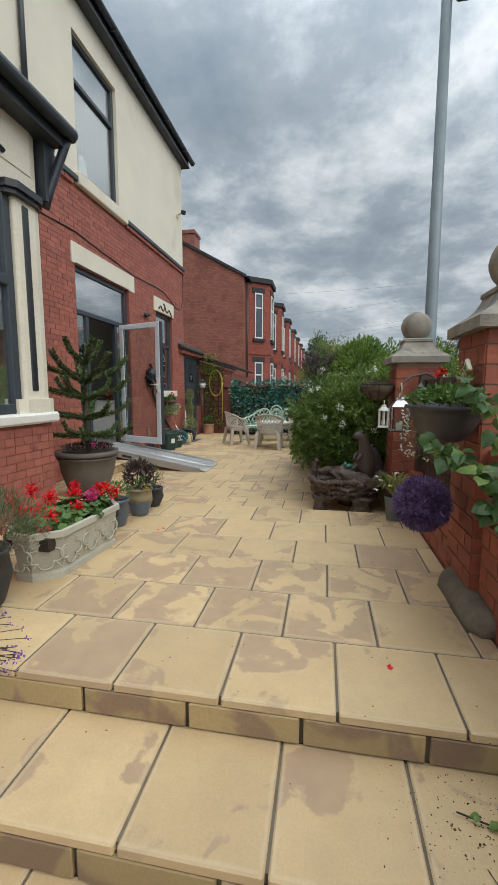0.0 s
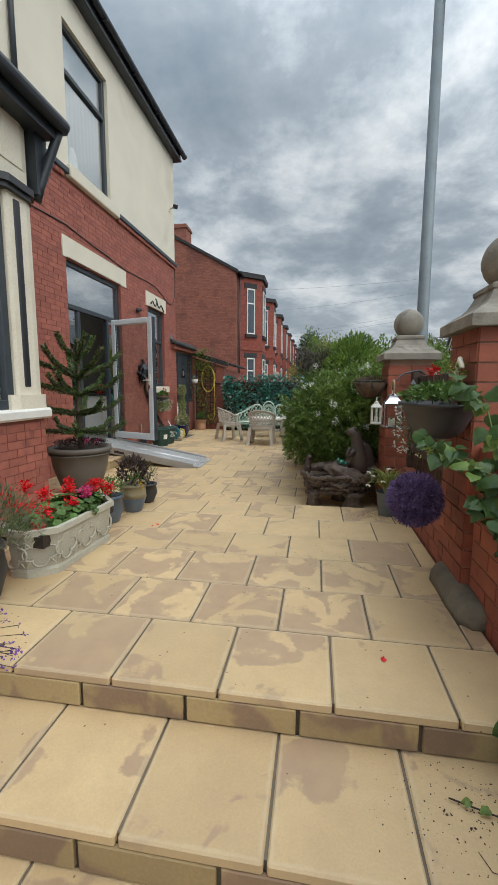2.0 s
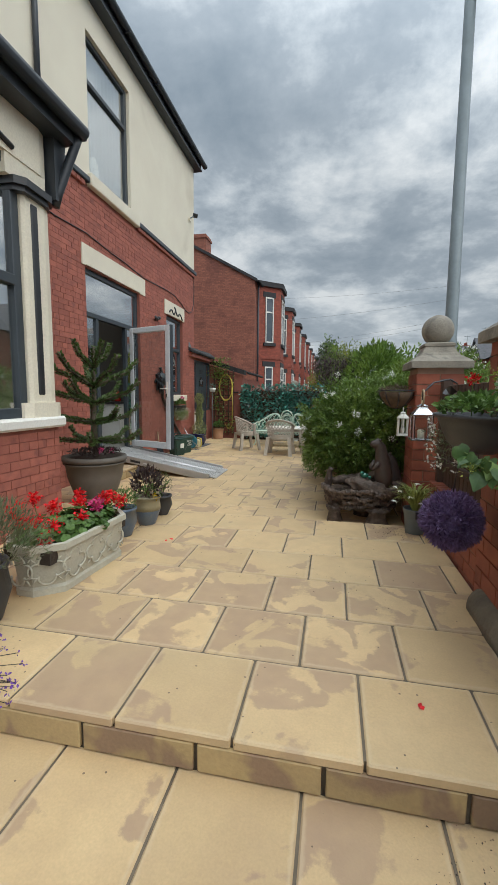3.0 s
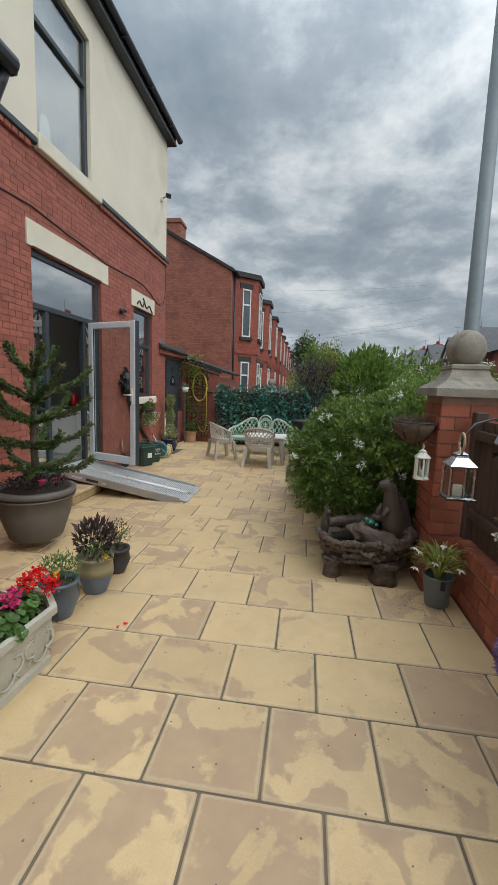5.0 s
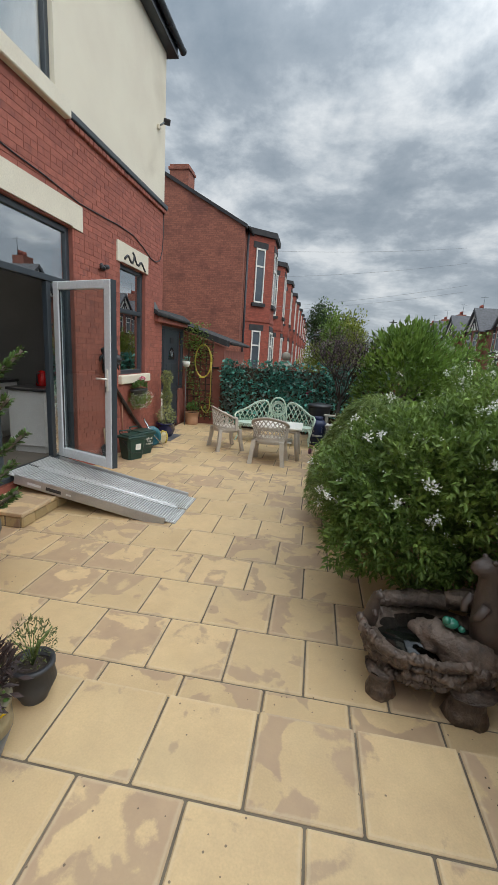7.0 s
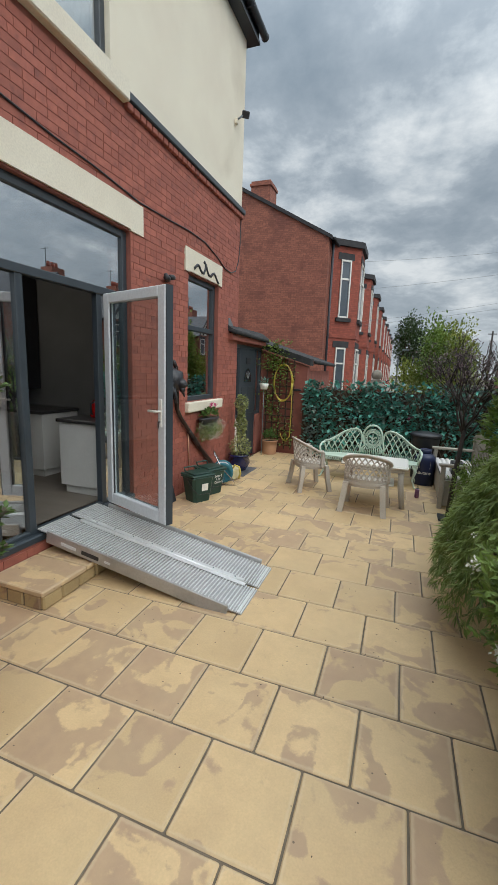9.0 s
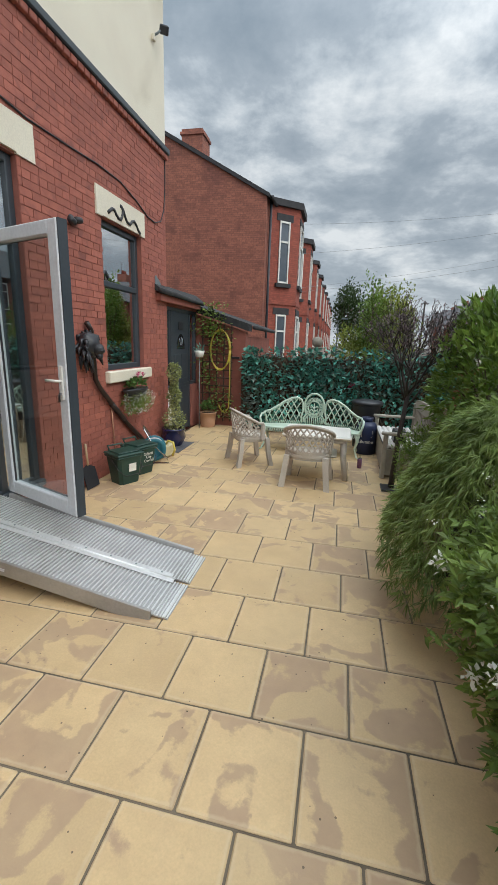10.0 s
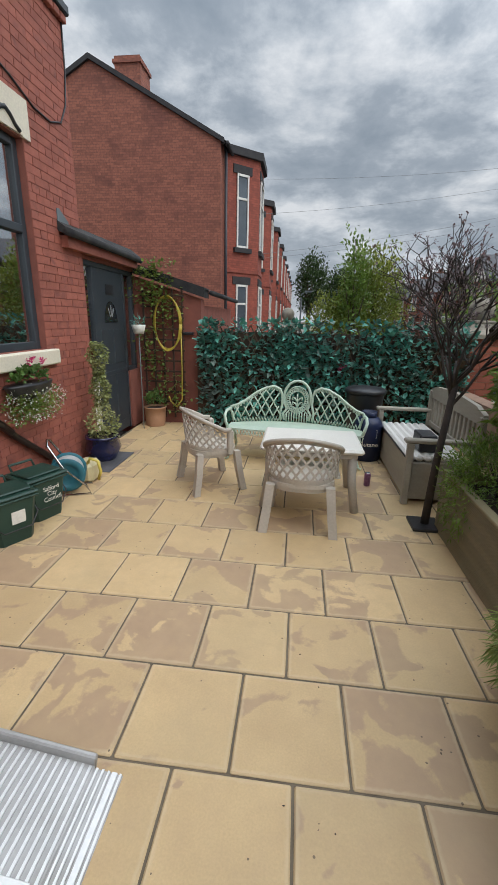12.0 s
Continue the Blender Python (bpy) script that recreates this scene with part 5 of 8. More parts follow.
# ---------------------------------------------------------------- plants
L_JASMINE = leaf_material("jasmine_leaf", (0.21, 0.30, 0.065), (0.10, 0.17, 0.04), through_light=0.35)
L_ACER = leaf_material("acer_leaf", (0.27, 0.35, 0.095), (0.14, 0.21, 0.06), through_light=0.4)
L_LAUREL = leaf_material("laurel_leaf", (0.20, 0.30, 0.06), (0.10, 0.18, 0.04), rough=0.3, through_light=0.35)
L_GERANIUM = leaf_material("geranium_leaf", (0.12, 0.21, 0.05), (0.07, 0.14, 0.035))
L_GREYGREEN = leaf_material("lavender_leaf", (0.17, 0.19, 0.10), (0.11, 0.12, 0.065))
L_OLIVE = leaf_material("small_mixed_leaf", (0.12, 0.14, 0.045), (0.07, 0.09, 0.03))
L_DARKRED = leaf_material("bronze_leaf", (0.07, 0.045, 0.04), (0.04, 0.03, 0.03))
L_ARAUCARIA = leaf_material("monkey_puzzle_scale", (0.105, 0.17, 0.045), (0.055, 0.105, 0.03), through_light=0.05)
L_VARIEGATED = leaf_material("variegated_ivy", (0.44, 0.45, 0.20), (0.18, 0.23, 0.065))
L_IVY = leaf_material("ivy_leaf", (0.24, 0.32, 0.07), (0.12, 0.18, 0.04))
L_FAUX = leaf_material("artificial_leaf", (0.13, 0.40, 0.32), (0.08, 0.27, 0.22), rough=0.5, through_light=0.12)
L_FAUXDARK = leaf_material("artificial_leaf_dark", (0.10, 0.23, 0.185), (0.13, 0.16, 0.14), rough=0.55, through_light=0.1)
L_YELLOW = leaf_material("golden_leaf", (0.30, 0.33, 0.06), (0.14, 0.20, 0.04))
L_FARTREE = leaf_material("far_tree_leaf", (0.06, 0.10, 0.03), (0.03, 0.06, 0.02))
M_PETALRED = leaf_material("red_petal", (0.78, 0.02, 0.025), (0.60, 0.012, 0.02), through_light=0.3)
M_PETALPINK = leaf_material("pink_petal", (0.70, 0.06, 0.22), (0.55, 0.04, 0.16), through_light=0.3)
M_PETALWHITE = leaf_material("white_petal", (0.82, 0.82, 0.76), (0.72, 0.73, 0.66), vary=0.1, through_light=0.3)
M_PETALYELLOW = leaf_material("yellow_petal", (0.80, 0.55, 0.02), (0.7, 0.45, 0.02), through_light=0.3)
M_PURPLE = leaf_material("purple_bristle", (0.25, 0.17, 0.34), (0.14, 0.09, 0.20), rough=0.7, through_light=0.1)
M_VIOLET = leaf_material("violet_petal", (0.20, 0.09, 0.42), (0.13, 0.06, 0.3), through_light=0.3)
M_BARK = material("grey_bark", (0.12, 0.09, 0.065), (0.07, 0.055, 0.04), rough=0.9, scale=14, bump=0.6, fine=60)
M_TWIG = material("dark_twig", (0.045, 0.035, 0.03), (0.03, 0.025, 0.022), rough=0.8, scale=14, bump=0.3)
M_STEMGREEN = material("green_stem", (0.14, 0.2, 0.05), (0.1, 0.15, 0.04), rough=0.6, scale=10, bump=0.1)
M_SOIL = material("pot_compost", (0.05, 0.036, 0.026), (0.03, 0.022, 0.016), rough=0.95, scale=20, bump=0.8, fine=60)
rng = np.random.default_rng(7)


def cloud_points(n, centre, radii, shell=0.55, lumps=0.28, seed=0, low=-1.0):
    """Places in an uneven crown: near the surface of a lumpy ellipsoid, above low (as a share of its height)."""
    r = np.random.default_rng(seed)
    out = []
    while len(out) < n:
        d = r.normal(size=3)
        d /= np.linalg.norm(d)
        if d[2] < low:
            continue
        v = Vector(d)
        k = 1 + lumps * (noise.noise(v * 2.1 + Vector((seed, 0, 0))) + 0.6 * noise.noise(v * 5.3 + Vector((0, seed, 0))))
        f = k * (1 - shell * r.random() ** 1.8)
        out.append((centre[0] + radii[0] * d[0] * f, centre[1] + radii[1] * d[1] * f, centre[2] + radii[2] * d[2] * f, *d))
    a = np.array(out)
    return a[:, :3], a[:, 3:]


def crown(parent, n, centre, radii, length, width, mat, seed=0, droop=0.0, up=0.35, spread=0.7, shell=0.55, lumps=0.28, low=-1.0, name="crown", label=""):
    p, d = cloud_points(n, centre, radii, shell, lumps, seed, low)
    ways = d + rng.normal(size=p.shape) * spread + (0, 0, up)
    ob = part(name, Shape().leaves(p, ways, length, width, 0.2, droop), mat, parent, label)
    ob["kind"] = "stuff"
    return ob


def flower_heads(shape, at, n, r, petal):
    """Clusters of small petals round each place."""
    at = np.repeat(np.asarray(at, float), n, axis=0)
    d = rng.normal(size=at.shape)
    d /= np.linalg.norm(d, axis=1, keepdims=True)
    shape.leaves(at + d * r * rng.random((len(at), 1)), d + rng.normal(size=at.shape) * 0.5 + (0, 0, 0.3), petal, petal * 0.8, 0.15)
    return shape


def limbs(parent, base, centre, radii, n, r0, mat, seed=0, stem="trunk"):
    rr = random.Random(seed)
    trunk = Shape().tube([base, (base[0] * 0.7 + centre[0] * 0.3 + 0.03, base[1] * 0.7 + centre[1] * 0.3, base[2] * 0.5 + centre[2] * 0.5), centre], [r0, r0 * 0.8, r0 * 0.55], 8)
    part(stem, trunk, mat, parent)
    fork = Vector(base).lerp(Vector(centre), 0.55)
    for k in range(n):
        d = Vector((rr.gauss(0, 1), rr.gauss(0, 1), rr.uniform(0.0, 1.0))).normalized()
        tip = Vector(centre) + Vector((d.x * radii[0], d.y * radii[1], d.z * radii[2])) * 0.85
        mid = fork.lerp(tip, 0.5) + Vector((0, 0, 0.08))
        part("limb", Shape().tube([fork, mid, tip], [r0 * 0.45, r0 * 0.25, r0 * 0.08], 6), mat, parent)


def pot(parent, r_top, r_foot, h, mat, rim=0.02, soil=True, belly=0.0, n=28, upper=None):
    prof = [(r_foot * 0.96, 0), (r_foot, 0.01), (r_foot + (r_top - r_foot) * 0.5 + belly, h * 0.5), (r_top * 0.97, h - rim * 1.6), (r_top + rim * 0.5, h - rim * 1.5), (r_top + rim * 0.5, h), (r_top - rim, h), (r_top - rim * 1.1, h - 0.035)]
    part("pot", Shape().lathe(prof, n=n), mat, parent)
    if upper:
        mid = r_foot + (r_top - r_foot) * 0.5 + belly
        part("glaze_band", Shape().lathe([(mid + 0.001, h * 0.52), (mid + (r_top * 0.97 - mid) * 0.5 + 0.003, h * 0.70), (r_top * 0.97 + 0.0025, h - rim * 1.7), (r_top + rim * 0.5 + 0.002, h - rim * 1.5), (r_top + rim * 0.5 + 0.002, h + 0.002), (r_top - rim, h + 0.002)], n=n), upper, parent, "buff glazed upper band")
    if soil:
        part("soil", Shape().lathe([(r_top - rim * 1.1, h - 0.045), (r_top - rim * 1.2, h - 0.03), (0.01, h - 0.022)], n=n), M_SOIL, parent)


# monkey puzzle tree in the large taupe pot
tree = thing("potted_monkey_puzzle", -2.43, 3.20, 0.0, label="young monkey puzzle tree in a large taupe pot", category="potted tree")
pot(tree, 0.35, 0.24, 0.48, material("taupe_clay", (0.15, 0.13, 0.11), (0.12, 0.105, 0.09), rough=0.7, scale=5, bump=0.1), rim=0.035, belly=0.02)
part("pot_band", Shape().lathe([(0.345, 0.39), (0.358, 0.395), (0.358, 0.405), (0.345, 0.41)], n=28), material("taupe_clay_band", (0.15, 0.13, 0.11), (0.12, 0.105, 0.09), rough=0.7, scale=5), tree)
part("trunk", Shape().tube([(0.02, 0, 0.44), (0.0, 0, 0.9), (0.02, 0.0, 1.25), (0.03, 0, 1.66)], [0.036, 0.032, 0.024, 0.012], 10), M_BARK, tree)
rr = random.Random(5)


def scaled_branch(parent, path, r, seed):
    """A branch covered all round with stiff pointed scales."""
    path = [Vector(p) for p in path]
    b = part("branch", Shape().tube(path, r, 6), M_BARK, parent)
    pts, ways = [], []
    q = np.random.default_rng(seed)
    for i in range(len(path) - 1):
        a, c = path[i], path[i + 1]
        d = (c - a).normalized()
        for k in range(int((c - a).length / 0.0017)):
            p = a.lerp(c, q.random())
            v = Vector(q.normal(size=3))
            v = (v - d * v.dot(d)).normalized()
            pts.append(p + v * 0.013)
            ways.append(v * 0.8 + d * 0.75)
    s = Shape().leaves(pts, ways, 0.038, 0.024, 0.1)
    ob = part("scale_cover", s, L_ARAUCARIA, b)
    ob["kind"] = "stuff"


for tier, (z, ln, n, rise) in enumerate(((0.66, 0.48, 5, 0.0), (0.88, 0.54, 5, 0.06), (1.10, 0.54, 5, 0.13), (1.30, 0.44, 5, 0.20), (1.52, 0.22, 4, 0.17))):
    for k in range(n):
        a = 2 * math.pi * (k / n) + tier * 0.7 + rr.uniform(-0.2, 0.2)
        l = ln * rr.uniform(1.0, 1.3)
        c, s = math.cos(a), math.sin(a)
        scaled_branch(tree, [(0.02 + c * 0.02, s * 0.02, z), (c * l * 0.4, s * l * 0.4, z + rise * 0.5), (c * l * 0.75, s * l * 0.75, z + rise * 0.8 + 0.02), (c * l, s * l, z + rise + 0.13)], 0.014, tier * 10 + k)
scaled_branch(tree, [(0.01, 0, 0.62), (0.0, 0, 0.9), (0.02, 0, 1.25), (0.03, 0, 1.76)], 0.02, 99)
crown(tree, 500, (0, 0, 0.5), (0.3, 0.3, 0.06), 0.04, 0.02, L_DARKRED, seed=3, name="underplanting", low=0.0)
fl = Shape()
flower_heads(fl, [(0.17, -0.14, 0.56), (0.2, 0.05, 0.54)], 30, 0.03, 0.025)
part("small_flowers", fl, M_PETALPINK, tree)

# geranium trough
M_TROUGH = material("cast_stone_cream", (0.48, 0.46, 0.37), (0.41, 0.385, 0.31), rough=0.8, scale=5, bump=0.2, fine=70)
trough = thing("geranium_trough", -1.39, 1.235, 0.0, rz=-4, label="pale cast stone trough with quatrefoil panels and red geraniums", category="planter")


def trough_ring(half_x, half_y, c, z):
    return [(-half_x + c, -half_y, z), (half_x - c, -half_y, z), (half_x, -half_y + c, z), (half_x, half_y - c, z), (half_x - c, half_y, z), (-half_x + c, half_y, z), (-half_x, half_y - c, z), (-half_x, -half_y + c, z)]


body = Shape()
K = 1.1
rings = [trough_ring(0.175, 0.41, 0.12, 0.0), trough_ring(0.175, 0.41, 0.12, 0.035), trough_ring(0.165, 0.40, 0.12, 0.05), trough_ring(0.185, 0.42, 0.125, 0.245), trough_ring(0.205, 0.44, 0.13, 0.255), trough_ring(0.205, 0.44, 0.13, 0.29), trough_ring(0.175, 0.41, 0.115, 0.29), trough_ring(0.17, 0.405, 0.115, 0.24)]
for ring in rings:
    body.v += [(a * K, b * 1.04, c * K) for a, b, c in ring]
body.f += [(r * 8 + k, r * 8 + (k + 1) % 8, r * 8 + 8 + (k + 1) % 8, r * 8 + 8 + k) for r in range(7) for k in range(8)] + [tuple(range(8))[::-1], tuple(56 + k for k in range(8))]
body.s = [False] * len(body.f)
part("trough", body, M_TROUGH, trough)


def quatrefoil(m):
    q = Shape()
    for k in range(4):
        a = k * math.pi / 2
        cx, cz = 0.05 * math.cos(a), 0.041 * math.sin(a)
        q.tube([(cx + 0.044 * math.cos(a + t), -0.001, cz + 0.040 * math.sin(a + t)) for t in [-1.85 + i * 0.37 for i in range(11)]], 0.006, 6)
    for sx, sz in ((-1, -1), (1, -1), (1, 1), (-1, 1)):
        q.tube([(sx * 0.055, 0.0, sz * 0.045), (sx * 0.078, 0.001, sz * 0.072)], [0.006, 0.003], 6)
    ob = part("quatrefoil", q, M_TROUGH, trough)
    ob.matrix_basis = Matrix.Scale(K, 4) @ m


for y in (-0.20, 0.0, 0.20):
    quatrefoil(pose(0.178, y, 0.148, 0, 5, 90))
quatrefoil(pose(0.115, -0.345, 0.148, 0, 0, 45) @ pose(0, 0, 0, -3))
quatrefoil(pose(0.115, 0.345, 0.148, 0, 0, 135) @ pose(0, 0, 0, -3))
quatrefoil(pose(-0.02, -0.405, 0.148, -3, 0, 0))
part("soil", Shape().box(-0.17, 0.17, -0.40, 0.40, 0.2, 0.285), M_SOIL, trough)
p, d = cloud_points(420, (0, 0, 0.31), (0.20, 0.42, 0.11), 0.6, 0.3, 11, -0.1)
gl = Shape()
for (px, py, pz), (dx, dy, dz) in zip(p, d):
    m = Matrix.Translation((px, py, pz)) @ Vector((dx * 0.8, dy * 0.8, 0.7 + dz)).to_track_quat("Z", "Y").to_matrix().to_4x4()
    r = rr.uniform(0.02, 0.036)
    ring = [m @ Vector((r * math.cos(t) * (1 + 0.12 * (k % 2)), r * math.sin(t) * (1 + 0.12 * (k % 2)), 0.006 * (k % 2))) for k, t in enumerate([i * 2 * math.pi / 10 for i in range(10)])]
    gl.add([m @ Vector((0, 0, -0.008))] + ring, [(0, 1 + k, 1 + (k + 1) % 10) for k in range(10)])
part("leaves", gl, L_GERANIUM, trough)["kind"] = "stuff"
heads = [(-0.10, -0.36, 0.50), (-0.02, -0.30, 0.42), (0.08, -0.27, 0.39), (-0.14, -0.18, 0.52), (0.02, -0.16, 0.36), (-0.05, -0.10, 0.46), (0.12, -0.05, 0.38), (0.02, 0.06, 0.45), (0.1, 0.16, 0.42), (-0.08, 0.2, 0.47), (0.06, 0.30, 0.44), (0.15, 0.38, 0.40), (0.02, 0.42, 0.42), (-0.15, -0.30, 0.42), (0.10, -0.36, 0.33)]
for k, hd in enumerate(heads):
    part("flower_head", flower_heads(Shape(), [hd], 90, 0.05, 0.028), M_PETALPINK if k in (8,) else M_PETALRED, trough)
    part("stalk", Shape().tube([(hd[0] * 0.6, hd[1] * 0.9, 0.26), hd], 0.003, 5), M_STEMGREEN, trough)

M_GLAZE = material("blue_to_buff_glaze", (0.06, 0.10, 0.17), (0.10, 0.12, 0.13), rough=0.35, scale=6, bump=0.06, third=(0.24, 0.21, 0.12), third_scale=3.5, third_mix=(0.55, 0.75), coat=0.4)
M_BUFFGLAZE = material("buff_glaze", (0.27, 0.235, 0.14), (0.20, 0.18, 0.115), rough=0.35, scale=9, bump=0.06, third=(0.10, 0.13, 0.16), third_scale=5, third_mix=(0.6, 0.8), coat=0.4)
M_DARKPOT = material("dark_plastic_pot", (0.03, 0.032, 0.036), (0.045, 0.045, 0.05), rough=0.5, scale=4, bump=0.05)


def small_pot(name, x, y, r, h, mat, label, leafmat, seed, plant_h, leaf=0.04):
    t = thing(name, x, y, 0.0, label=label, category="potted plant", group="small pots by the ramp")
    pot(t, r, r * 0.68, h, mat, rim=0.014, belly=0.025, upper=M_BUFFGLAZE if mat is M_GLAZE and h > 0.25 else None)
    crown(t, 420, (0, 0, h + plant_h * 0.35), (r * 1.1, r * 1.1, plant_h * 0.62), leaf, leaf * 0.35, leafmat, seed=seed, low=-0.5, up=0.8)
    for k in range(14):
        a, l = rr.uniform(0, 6.3), rr.uniform(0.5, 1.0)
        part("stem", Shape().tube([(0, 0, h - 0.03), (r * 0.5 * l * math.cos(a), r * 0.5 * l * math.sin(a), h + plant_h * 0.4), (r * 1.1 * l * math.cos(a), r * 1.1 * l * math.sin(a), h + plant_h * 0.8 * l)], 0.003, 4), M_STEMGREEN, t)
    return t


p1 = small_pot("glazed_pot", -1.395, 1.95, 0.115, 0.245, M_GLAZE, "blue glazed pot with ferny green foliage", L_GERANIUM, 21, 0.16, 0.03)
f = Shape()
flower_heads(f, [(0.05, -0.12, 0.33)], 16, 0.02, 0.022)
part("yellow_flower", f, M_PETALYELLOW, p1)
p2 = small_pot("glazed_pot", -1.335, 2.30, 0.12, 0.27, M_GLAZE, "buff rimmed blue pot with dark bronze leaves", L_DARKRED, 22, 0.26, 0.06)
crown(p2, 120, (0.05, -0.06, 0.30), (0.11, 0.1, 0.06), 0.03, 0.014, L_GERANIUM, seed=31, low=0)
f = Shape()
flower_heads(f, [(0.11, -0.08, 0.30), (0.12, -0.04, 0.26)], 16, 0.02, 0.022)
part("yellow_flower", f, M_PETALYELLOW, p2)
small_pot("dark_pot", -1.325, 2.62, 0.095, 0.20, M_DARKPOT, "dark pot with a small bushy heather", L_OLIVE, 23, 0.24, 0.022)

lav = thing("potted_lavender", -1.47, 0.51, 0.0, label="dark pot with grey-green lavender by the steps", category="potted plant")
pot(lav, 0.165, 0.13, 0.32, M_DARKPOT, rim=0.015, belly=0.03)
crown(lav, 3000, (0.02, 0.0, 0.46), (0.36, 0.26, 0.22), 0.05, 0.007, L_GREYGREEN, seed=41, low=-0.5, up=0.8, spread=0.5)
viol = thing("trailing_violet", -1.10, -0.08, -0.155, label="low pot of trailing stems with small violet flowers", category="potted plant")
pot(viol, 0.11, 0.09, 0.16, M_DARKPOT, rim=0.012)
vf = Shape()
for k in range(46):
    a = rr.uniform(-0.9, 1.4)
    l = rr.uniform(0.12, 0.34)
    tip = (l * math.cos(a), l * math.sin(a), 0.18 + rr.uniform(-0.04, 0.14))
    part("stem", Shape().tube([(0, 0, 0.14), (tip[0] * 0.5, tip[1] * 0.5, tip[2] + 0.05), tip], 0.0018, 4), M_TWIG, viol)
    flower_heads(vf, [tip], 5, 0.012, 0.014)
part("flowers", vf, M_VIOLET, viol)["kind"] = "stuff"

# big shrubs along the boundary
jas = thing("jasmine_bush", 0.90, 4.18, FAR, label="dense green mock orange bush with white blossom", category="bush")
limbs(jas, (0.1, 0.1, 0.0), (0.0, 0.0, 0.9), (0.7, 0.6, 0.7), 12, 0.05, M_BARK, 3)
def sprays(parent, n, centre, radii, length, width, mat, seed, lumps=0.3, per=9, low=-0.8):
    """Leaf rosettes at the shoot tips, opening outwards and up."""
    p, d = cloud_points(n, centre, radii, 0.14, lumps, seed, low)
    q = np.random.default_rng(seed + 500)
    axis = d + (0, 0, 0.15) + q.normal(size=d.shape) * 0.4
    axis /= np.linalg.norm(axis, axis=1, keepdims=True)
    pts, ways = [], []
    for k in range(per):
        v = q.normal(size=d.shape)
        v -= axis * np.sum(v * axis, axis=1, keepdims=True)
        v /= np.linalg.norm(v, axis=1, keepdims=True)
        pts.append(p - axis * (0.012 * k))
        ways.append(v * (0.55 + 0.09 * k) + axis * 0.75)
    ob = part("outer_foliage", Shape().leaves(np.concatenate(pts), np.concatenate(ways), length, width, 0.2), mat, parent)
    ob["kind"] = "stuff"


crown(jas, 9000, (0.0, 0.0, 0.86), (0.86, 0.72, 0.66), 0.058, 0.025, L_JASMINE, seed=1, lumps=0.22, shell=0.5, up=0.1)
sprays(jas, 1700, (0.0, 0.0, 0.88), (0.92, 0.77, 0.70), 0.056, 0.024, L_JASMINE, 1, 0.25)
sprays(jas, 520, (-0.38, -0.30, 0.72), (0.50, 0.42, 0.42), 0.056, 0.023, L_JASMINE, 2)
crown(jas, 3000, (0.42, 0.1, 1.22), (0.52, 0.6, 0.46), 0.058, 0.025, L_JASMINE, seed=4, lumps=0.3, shell=0.5, up=0.1)
sprays(jas, 640, (0.42, 0.1, 1.25), (0.58, 0.62, 0.5), 0.058, 0.024, L_JASMINE, 4)
sprays(jas, 420, (0.34, -0.48, 1.12), (0.5, 0.34, 0.38), 0.058, 0.024, L_JASMINE, 5, 0.35)
p, d = cloud_points(44, (0.0, -0.02, 0.9), (0.97, 0.83, 0.74), 0.05, 0.22, 1, -0.3)
keep = d[:, 1] < 0.35
part("blossom", flower_heads(Shape(), p[keep], 26, 0.038, 0.022), M_PETALWHITE, jas, "white star blossom")["kind"] = "stuff"
p, d = cloud_points(150, (0.0, -0.02, 0.9), (0.97, 0.84, 0.76), 0.05, 0.22, 1, -0.2)
part("buds", flower_heads(Shape(), p, 4, 0.02, 0.012), M_PETALWHITE, jas)["kind"] = "stuff"
jas2 = thing("jasmine_bush", 2.0, 5.2, -0.26, label="tall green bush with white blossom beyond the pillar", category="bush")
limbs(jas2, (0, 0, 0), (0, 0, 1.2), (0.6, 1.2, 0.7), 8, 0.05, M_BARK, 6)
crown(jas2, 6500, (0.0, 0.3, 1.25), (0.72, 1.65, 0.86), 0.06, 0.021, L_JASMINE, seed=8, lumps=0.3, shell=0.5)
sprays(jas2, 1500, (0.0, 0.3, 1.25), (0.76, 1.7, 0.9), 0.065, 0.022, L_JASMINE, 8)
p, d = cloud_points(70, (0, 0.3, 1.25), (0.78, 1.72, 0.92), 0.05, 0.3, 8, 0.0)
part("blossom", flower_heads(Shape(), p, 30, 0.055, 0.025), M_PETALWHITE, jas2, "white star blossom")["kind"] = "stuff"

acer = thing("weeping_acer", 0.74, 5.72, FAR, label="weeping green acer with fine cut leaves", category="bush")
limbs(acer, (0.2, 0.1, 0.0), (0.1, 0.0, 0.95), (0.7, 0.9, 0.4), 14, 0.045, M_BARK, 9)
q = np.random.default_rng(17)
pts, ways = [], []
for k in range(4600):
    a = q.uniform(0, 2 * math.pi)
    f = math.sqrt(q.random())
    lump = 1 + 0.16 * noise.noise(Vector((math.cos(a) * 2, math.sin(a) * 2, 3.1)))
    rx, ry = 0.86 * lump, 0.95 * lump
    z = 0.46 + (1.42 - 0.46) * (1 - f ** 3.0) + 0.10 * noise.noise(Vector((math.cos(a) * f * 3, math.sin(a) * f * 3, 0.7))) - q.random() ** 2 * 0.24
    base = np.array((rx * f * math.cos(a), ry * f * math.sin(a), z))
    out = np.array((math.cos(a), math.sin(a), -0.35 - 1.6 * f ** 3))
    out /= np.linalg.norm(out)
    turn = np.cross(out, q.normal(size=3))
    turn /= np.linalg.norm(turn)
    for j in range(11):
        fan = (j - 5) / 5 * 1.25
        pts.append(base + q.normal(size=3) * 0.006)
        ways.append(out * math.cos(fan) + turn * math.sin(fan) + q.normal(size=3) * 0.12 + (0, 0, -0.12))
